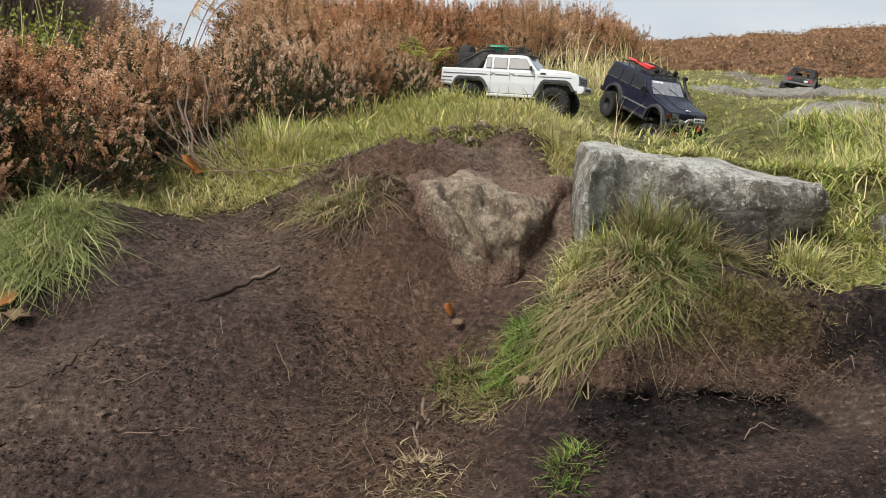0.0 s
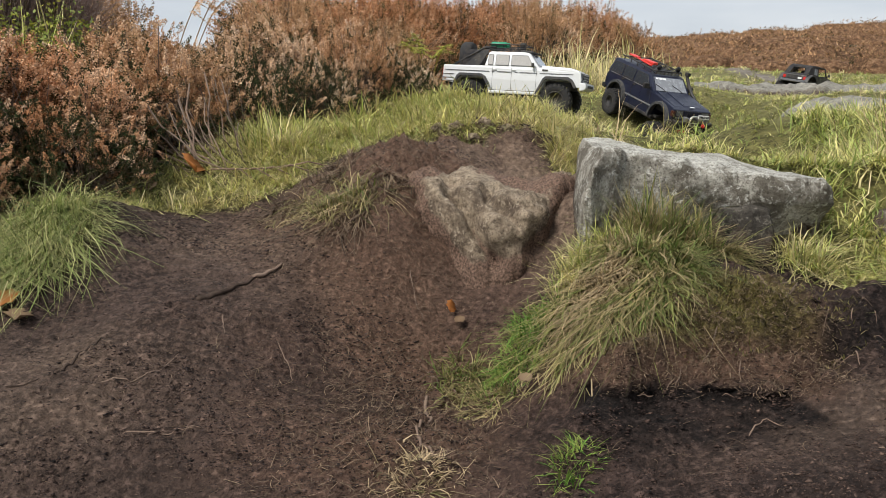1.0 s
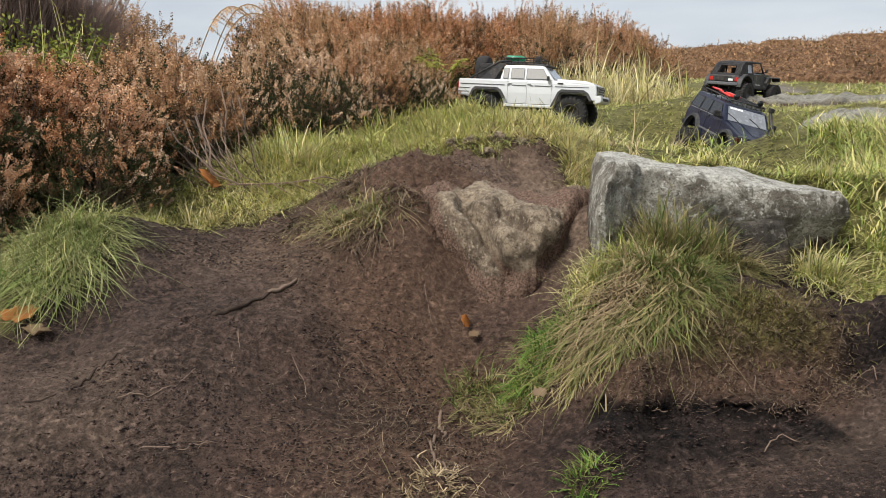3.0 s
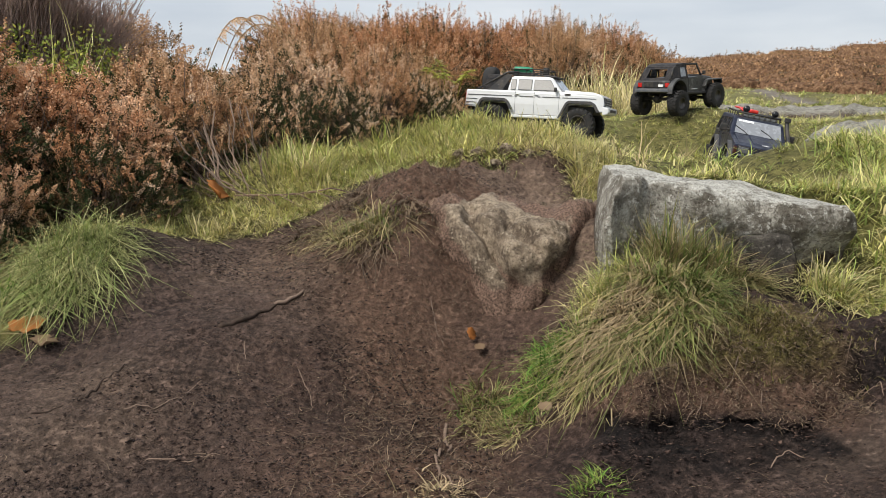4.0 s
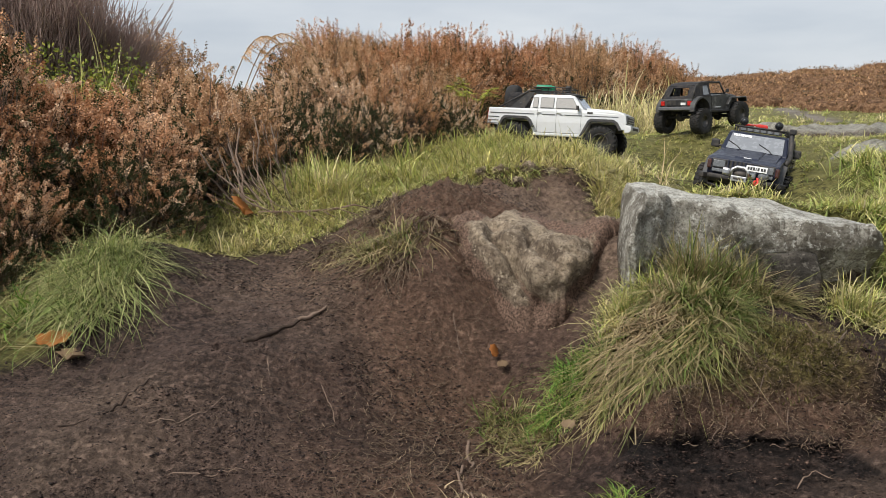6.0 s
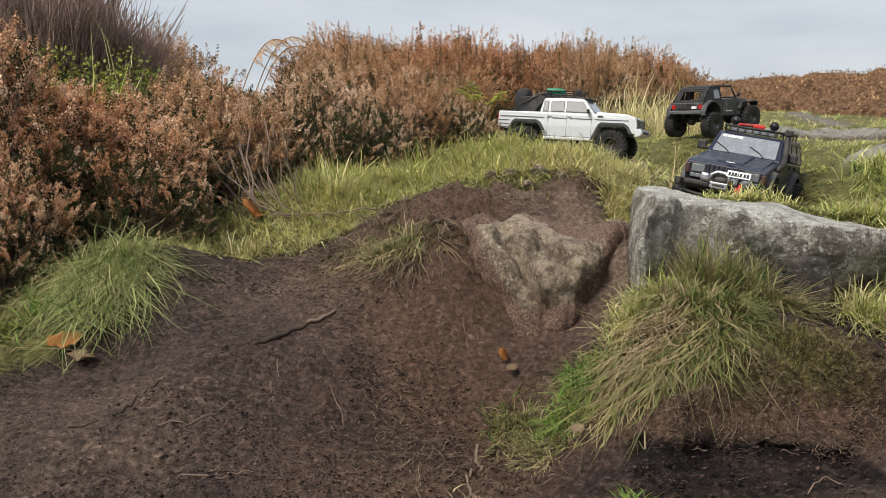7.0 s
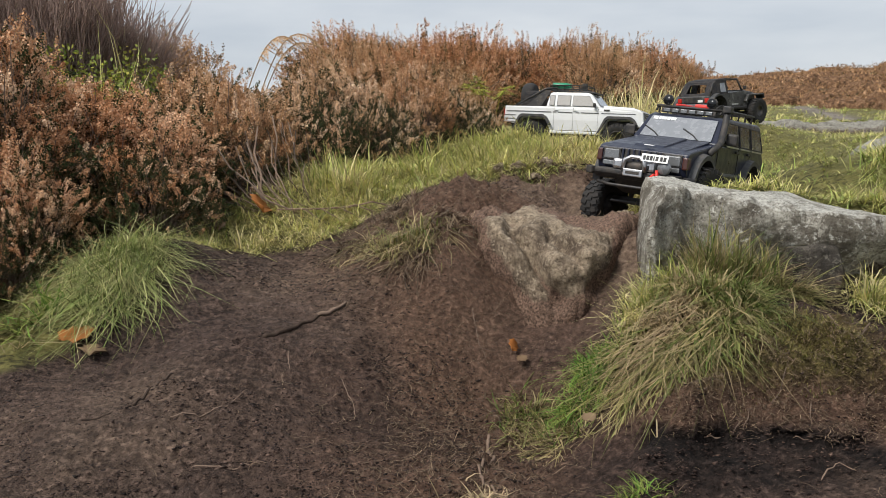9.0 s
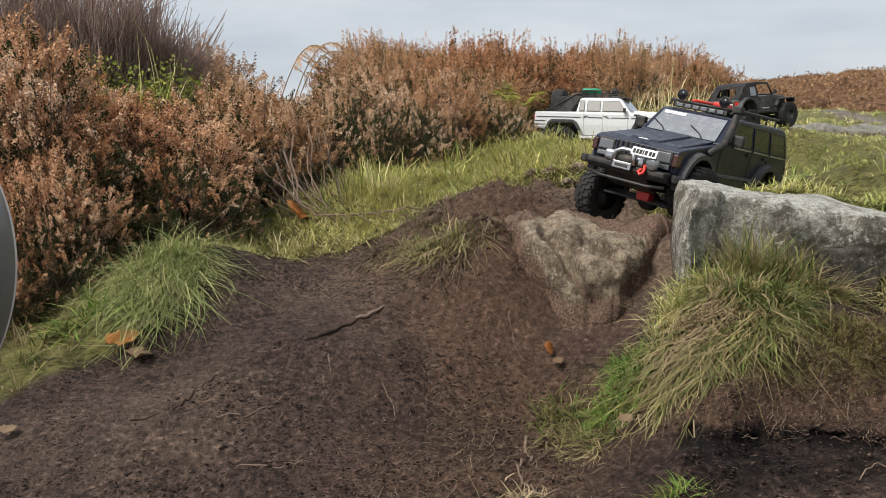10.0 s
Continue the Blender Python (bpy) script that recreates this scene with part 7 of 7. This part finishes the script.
def make_soft_top():
    t = tagged(new("soft_top_crawler"), "black soft-top model off-roader in charcoal camouflage with knobbly tyres", "model car")
    fx, rx = 0.152, -0.160
    body = [(0.11, 0.11), (0.108, 0.186), (0.06, 0.19), (-0.205, 0.172), (-0.214, 0.165), (-0.214, 0.125), (rx - 0.05, 0.122), (rx - 0.046, 0.152), (rx - 0.026, 0.165), (rx + 0.03, 0.166), (rx + 0.054, 0.152), (rx + 0.068, 0.108)]
    prism("tub", CAMO, t, body, lambda x, z: 0.092, 0.003)
    prism("bonnet", CAMO, t, [(0.212, 0.126), (0.215, 0.172), (0.2, 0.181), (0.06, 0.1945), (0.06, 0.12)], lambda x, z: 0.087 - max(0, x - 0.06) * 0.19, 0.004)
    # added paler cap: light reflected off the bonnet, put in as grey
    prism("bonnet_top", GREYFLARE, t, [(0.207, 0.179), (0.198, 0.184), (0.065, 0.1965), (0.065, 0.192)], lambda x, z: 0.08 - max(0, x - 0.06) * 0.19, 0.002)
    for s in (-1, 1):
        prism("front_wing", CAMO, t, [(0.075, 0.135), (0.098, 0.166), (0.215, 0.170), (0.224, 0.150), (0.228, 0.152), (0.222, 0.176), (0.09, 0.173), (0.065, 0.138)], 0.024, 0.0015, shift=s * 0.084)
        flare("rear_wing", DARKFLARE, t, rx + 0.002, 0.108, 0.062, 0.012, 0.088, 0.026, s, 0, 180)
        block("rock_slider", BLACK, t, (-0.01, s * 0.095, 0.108), (0.19, 0.016, 0.012), 0.003)
        block("tail_lamp", REDLAMP, t, (-0.2155, s * 0.079, 0.148), (0.006, 0.022, 0.022), 0.002, label="red tail lamp")
        # windscreen frame, roll cage and canvas sides
        pipe("windscreen_pillar", BLACK, t, [(0.064, s * 0.084, 0.19), (0.03, s * 0.076, 0.248)], 0.0045, 8)
        pipe("cage_bar", BLACK, t, [(-0.06, s * 0.082, 0.186), (-0.066, s * 0.076, 0.246)], 0.0045, 8)
        pipe("roof_bar", BLACK, t, [(0.03, s * 0.076, 0.248), (-0.066, s * 0.076, 0.247), (-0.15, s * 0.076, 0.239)], 0.0045, 8)
        pipe("roof_bar", BLACK, t, [(-0.15, s * 0.076, 0.239), (-0.168, s * 0.079, 0.228), (-0.207, s * 0.089, 0.172)], 0.005, 8)
        y = lambda z: s * (0.0925 - (z - 0.172) * 0.22)
        for q in ([(-0.07, 0.178), (-0.062, 0.178), (-0.068, 0.245), (-0.076, 0.245)], [(-0.13, 0.174), (-0.07, 0.178), (-0.071, 0.188), (-0.13, 0.186)], [(-0.2, 0.172), (-0.125, 0.174), (-0.118, 0.24), (-0.155, 0.236), (-0.168, 0.226)], [(-0.12, 0.230), (-0.07, 0.233), (-0.07, 0.246), (-0.12, 0.241)]):
            c = [(x, y(z), z) for x, z in q]
            sheet("canvas_side", CANVAS, t, c if s < 0 else c[::-1], 0.003)
        c = [(x, y(z) * 0.985, z) for x, z in [(-0.122, 0.186), (-0.072, 0.188), (-0.072, 0.233), (-0.117, 0.230)]]
        sheet("side_window", PALEGLASS, t, c if s < 0 else c[::-1], 0.001)
        pipe("mirror_arm", BLACK, t, [(0.06, s * 0.086, 0.195), (0.055, s * 0.104, 0.203)], 0.003, 6)
        block("mirror", BLACK, t, (0.054, s * 0.107, 0.206), (0.008, 0.016, 0.018), 0.003)
        block("seat", CANVAS, t, (-0.03, s * 0.04, 0.185), (0.022, 0.045, 0.062), 0.008)
        lathe("headlight", LAMP, t, [(0.002, -0.002), (0.014, -0.002), (0.014, 0.003), (0.002, 0.005)], 18, "x", (0.2165, s * 0.038, 0.156))
        block("door_lettering", STICKER, t, (-0.002, s * 0.0925, 0.126), (0.05, 0.001, 0.004), 0)
        block("door_gap", BLACK, t, (-0.055, s * 0.0925, 0.15), (0.0015, 0.0015, 0.07), 0)
    prism("soft_roof", CANVAS, t, [(0.034, 0.247), (0.034, 0.252), (-0.066, 0.2535), (-0.148, 0.246), (-0.17, 0.233), (-0.166, 0.229), (-0.148, 0.24), (-0.066, 0.2485)], 0.079, 0.002)
    # rear canvas panel round an open window
    def rear(u, v):
        z = 0.17 + v * 0.062
        return (-0.2085 + v * 0.04, u * (0.09 - v * 0.014), z)
    for a in ((-1, 1, 0, 0.2), (-1, 1, 0.86, 1.0), (-1, -0.62, 0.2, 0.86), (0.62, 1, 0.2, 0.86)):
        sheet("canvas_back", CANVAS, t, [rear(a[0], a[2]), rear(a[1], a[2]), rear(a[1], a[3]), rear(a[0], a[3])], 0.003)
    pipe("windscreen_head", BLACK, t, [(0.03, -0.076, 0.248), (0.03, 0.076, 0.248)], 0.005, 8)
    prism("rear_bumper", GREYFLARE, t, [(-0.212, 0.112), (-0.235, 0.115), (-0.235, 0.13), (-0.212, 0.132)], 0.095, 0.003)
    block("spare_carrier", BLACK, t, (-0.2165, 0.012, 0.15), (0.006, 0.085, 0.03), 0.003)
    block("plate", PLATE, t, (-0.2175, -0.042, 0.145), (0.003, 0.03, 0.012), 0.001)
    block("front_bumper", BLACK, t, (0.23, 0, 0.125), (0.022, 0.13, 0.018), 0.004)
    block("floor_pan", BLACK, t, (-0.03, 0, 0.113), (0.3, 0.12, 0.012), 0.003)
    running_gear(t, fx, rx, 0.08, 0.09, 0.1)
    wheels = set_wheels(t, [(fx, -0.108, 0.082), (fx, 0.108, 0.082), (rx, -0.108, 0.078), (rx, 0.108, 0.078)], 0.0625, 0.05, STEEL, 0.030, 6)
    return t, wheels


WHITE_TRUCK = make_white_truck()
NAVY_ESTATE, NAVY_WHEELS = make_navy_estate()
SOFT_TOP, SOFT_WHEELS = make_soft_top()

# the small ground litter uses the pipe shape from above
make_litter()
make_stems()
make_bare_bushes()
make_leafy_bushes()
make_ferns()


def make_transmitter():
    """The glossy rim of a hand-held transmitter's steering wheel that swings in beside the lens."""
    t = tagged(new("transmitter"), "silver transmitter steering wheel with a dark grey rim", "remote control")
    lathe("wheel_rim", RIMGREY, t, [(0.0702, -0.006), (0.0709, -0.006), (0.0714, -0.0045), (0.0716, 0.0), (0.0714, 0.0045), (0.0709, 0.006), (0.0702, 0.006)], 96, "x", label="grey satin outer rim")
    lathe("dish", SILVER, t, [(0.050, -0.004), (0.055, -0.011), (0.061, -0.014), (0.0665, -0.013), (0.0704, -0.0085), (0.0704, 0.0085), (0.0665, 0.013), (0.061, 0.014), (0.055, 0.011), (0.050, 0.004)], 96, "x", label="polished silver dished ring")
    lathe("inlay", GLOSSBLACK, t, [(0.0640, -0.0136), (0.0646, -0.0141), (0.0652, -0.0135), (0.0652, 0.0135), (0.0646, 0.0141), (0.0640, 0.0136)], 96, "x", label="thin glossy black inlay")
    lathe("grip", BLACK, t, [(0.05, -0.013), (0.054, -0.0145), (0.058, -0.0135), (0.058, 0.0135), (0.054, 0.0145), (0.05, 0.013)], 72, "x")
    lathe("hub", BLACK, t, [(0.002, -0.008), (0.018, -0.008), (0.02, 0.0), (0.018, 0.008), (0.002, 0.008)], 32, "x")
    for k in range(5):
        a = 2 * math.pi * k / 5
        pipe("spoke", CHROME, t, [(0, 0.018 * math.cos(a), 0.018 * math.sin(a)), (0, 0.052 * math.cos(a), 0.052 * math.sin(a))], 0.004, 8)
    return t


TRANSMITTER = make_transmitter()

# ---------------------------------------------------------------- what moves
NAVY_ROWS = [
    (0, 0.937, 4.270, 0.405, -6.4, 14.1, -68.7),
    (0.8, 0.942, 4.270, 0.404, -5.3, 14.4, -67.3),
    (1.5, 0.935, 4.240, 0.410, -5.2, 15.2, -67.7),
    (2, 0.967, 4.150, 0.397, -4.9, 9.4, -65.3),
    (2.5, 1.053, 3.960, 0.334, -15, 10, -76.5),
    (2.7, 1.050, 3.870, 0.329, -15.9, 10.2, -79.1),
    (3.8, 1.031, 3.470, 0.310, -9.8, 0.5, -96.6),
    (4, 1.021, 3.460, 0.318, -11.3, 0.5, -97.5),
    (4.5, 1.017, 3.420, 0.327, -4.8, 1, -102.4),
    (5, 0.958, 3.270, 0.316, -2.1, -2.3, -103.6),
    (5.5, 0.880, 3.100, 0.327, -6.6, -4.9, -107.7),
    (7, 0.658, 2.600, 0.355, -8.8, -4.2, -115.6),
    (7.5, 0.582, 2.460, 0.363, -9, -6.2, -115.2),
    (8, 0.530, 2.400, 0.379, -10.4, -6.1, -117.5),
    (8.5, 0.456, 2.300, 0.381, -6.8, -5.5, -118.4),
    (9, 0.397, 2.190, 0.383, -5.7, -5.3, -120.2),
    (9.5, 0.355, 2.150, 0.393, -5.7, -6.2, -123.2),
    (10, 0.308, 2.120, 0.404, -11.3, -7.2, -125.8),
]
SOFT_ROWS = [
    (0, 2.75, 7.1, 0.52, 10, 6, 62),
    (0.5, 2.696, 6.933, 0.509, 11, 5.6, 48),
    (1.5, 2.516, 6.495, 0.505, 3.7, 10.4, 37),
    (2.5, 1.99, 5.837, 0.552, 5.7, 4.8, 44),
    (3.2, 1.45, 5.15, 0.59, 3, 1, 44),
    (3.8, 1.065, 4.69, 0.611, 1.1, -1.6, 43.8),
    (5.5, 1.083, 4.733, 0.611, -0.4, -1.5, 41.8),
    (10, 1.083, 4.733, 0.611, -0.4, -1.5, 41.8),
]


def drive(car, wheels, rows, radius, low, high, steer=()):
    """Keys a car along its rows, and its wheels so that they roll and follow the ground."""
    walk(car, [(r[0], pose(*r[1:])) for r in rows])
    spots = [w.location.copy() for w in wheels]
    roll, last = 0.0, None
    keys = [[] for _ in wheels]
    times = [round(0.1 * k, 1) for k in range(101)]
    for t in times:
        scene.frame_set(frame(t))
        m = car.matrix_basis.copy()
        if last is not None:
            roll += math.degrees((m.translation - last).dot(m.to_3x3() @ Vector((1, 0, 0))) / radius)
        last = m.translation.copy()
        turn = float(np.interp(t, [s for s, _ in steer], [a for _, a in steer])) if steer else 0
        for w, p, out in zip(wheels, spots, keys):
            q = m @ p
            gap = (q.z - float(land(q.x, q.y)) - radius - 0.004) / m[2][2]
            z = min(high, max(low, p.z - gap))
            left = p.y > 0
            out.append((t, pose(p.x, p.y, z, 0, -roll if left else roll, (180 if left else 0) + (turn if p.x > 0 else 0))))
    for w, out in zip(wheels, keys):
        walk(w, out)


def beside_lens(t, sx, sy, far):
    """A pose far metres ahead of the camera at t, sx and sy of that distance aside and up, facing along the view."""
    eye, aim, roll = next((e, g, r) for s, e, g, r in PATH if s >= t)
    return look(eye, aim, roll) @ pose(sx * far, sy * far, -far) @ pose(0, 0, 0, 0, 90, 0)


def motions():
    far = 0.30
    walk(TRANSMITTER, [(0, beside_lens(0, -1.05, -0.02, far)), (9, beside_lens(9, -1.05, -0.02, far)), (9.5, beside_lens(9.5, -0.774, -0.02, far)), (9.7, beside_lens(9.7, -0.740, -0.02, far)),
                       (9.9, beside_lens(9.9, -0.724, -0.02, far)), (10, beside_lens(10, -0.7175, -0.02, far))])
    drive(NAVY_ESTATE, NAVY_WHEELS, NAVY_ROWS, 0.06, 0.062, 0.125, [(0, 0), (1.5, 8), (2.5, -18), (4, -20), (5.5, -8), (7, -6), (8, -14), (10, -14)])
    drive(SOFT_TOP, SOFT_WHEELS, SOFT_ROWS, 0.0625, 0.06, 0.10)


motions()
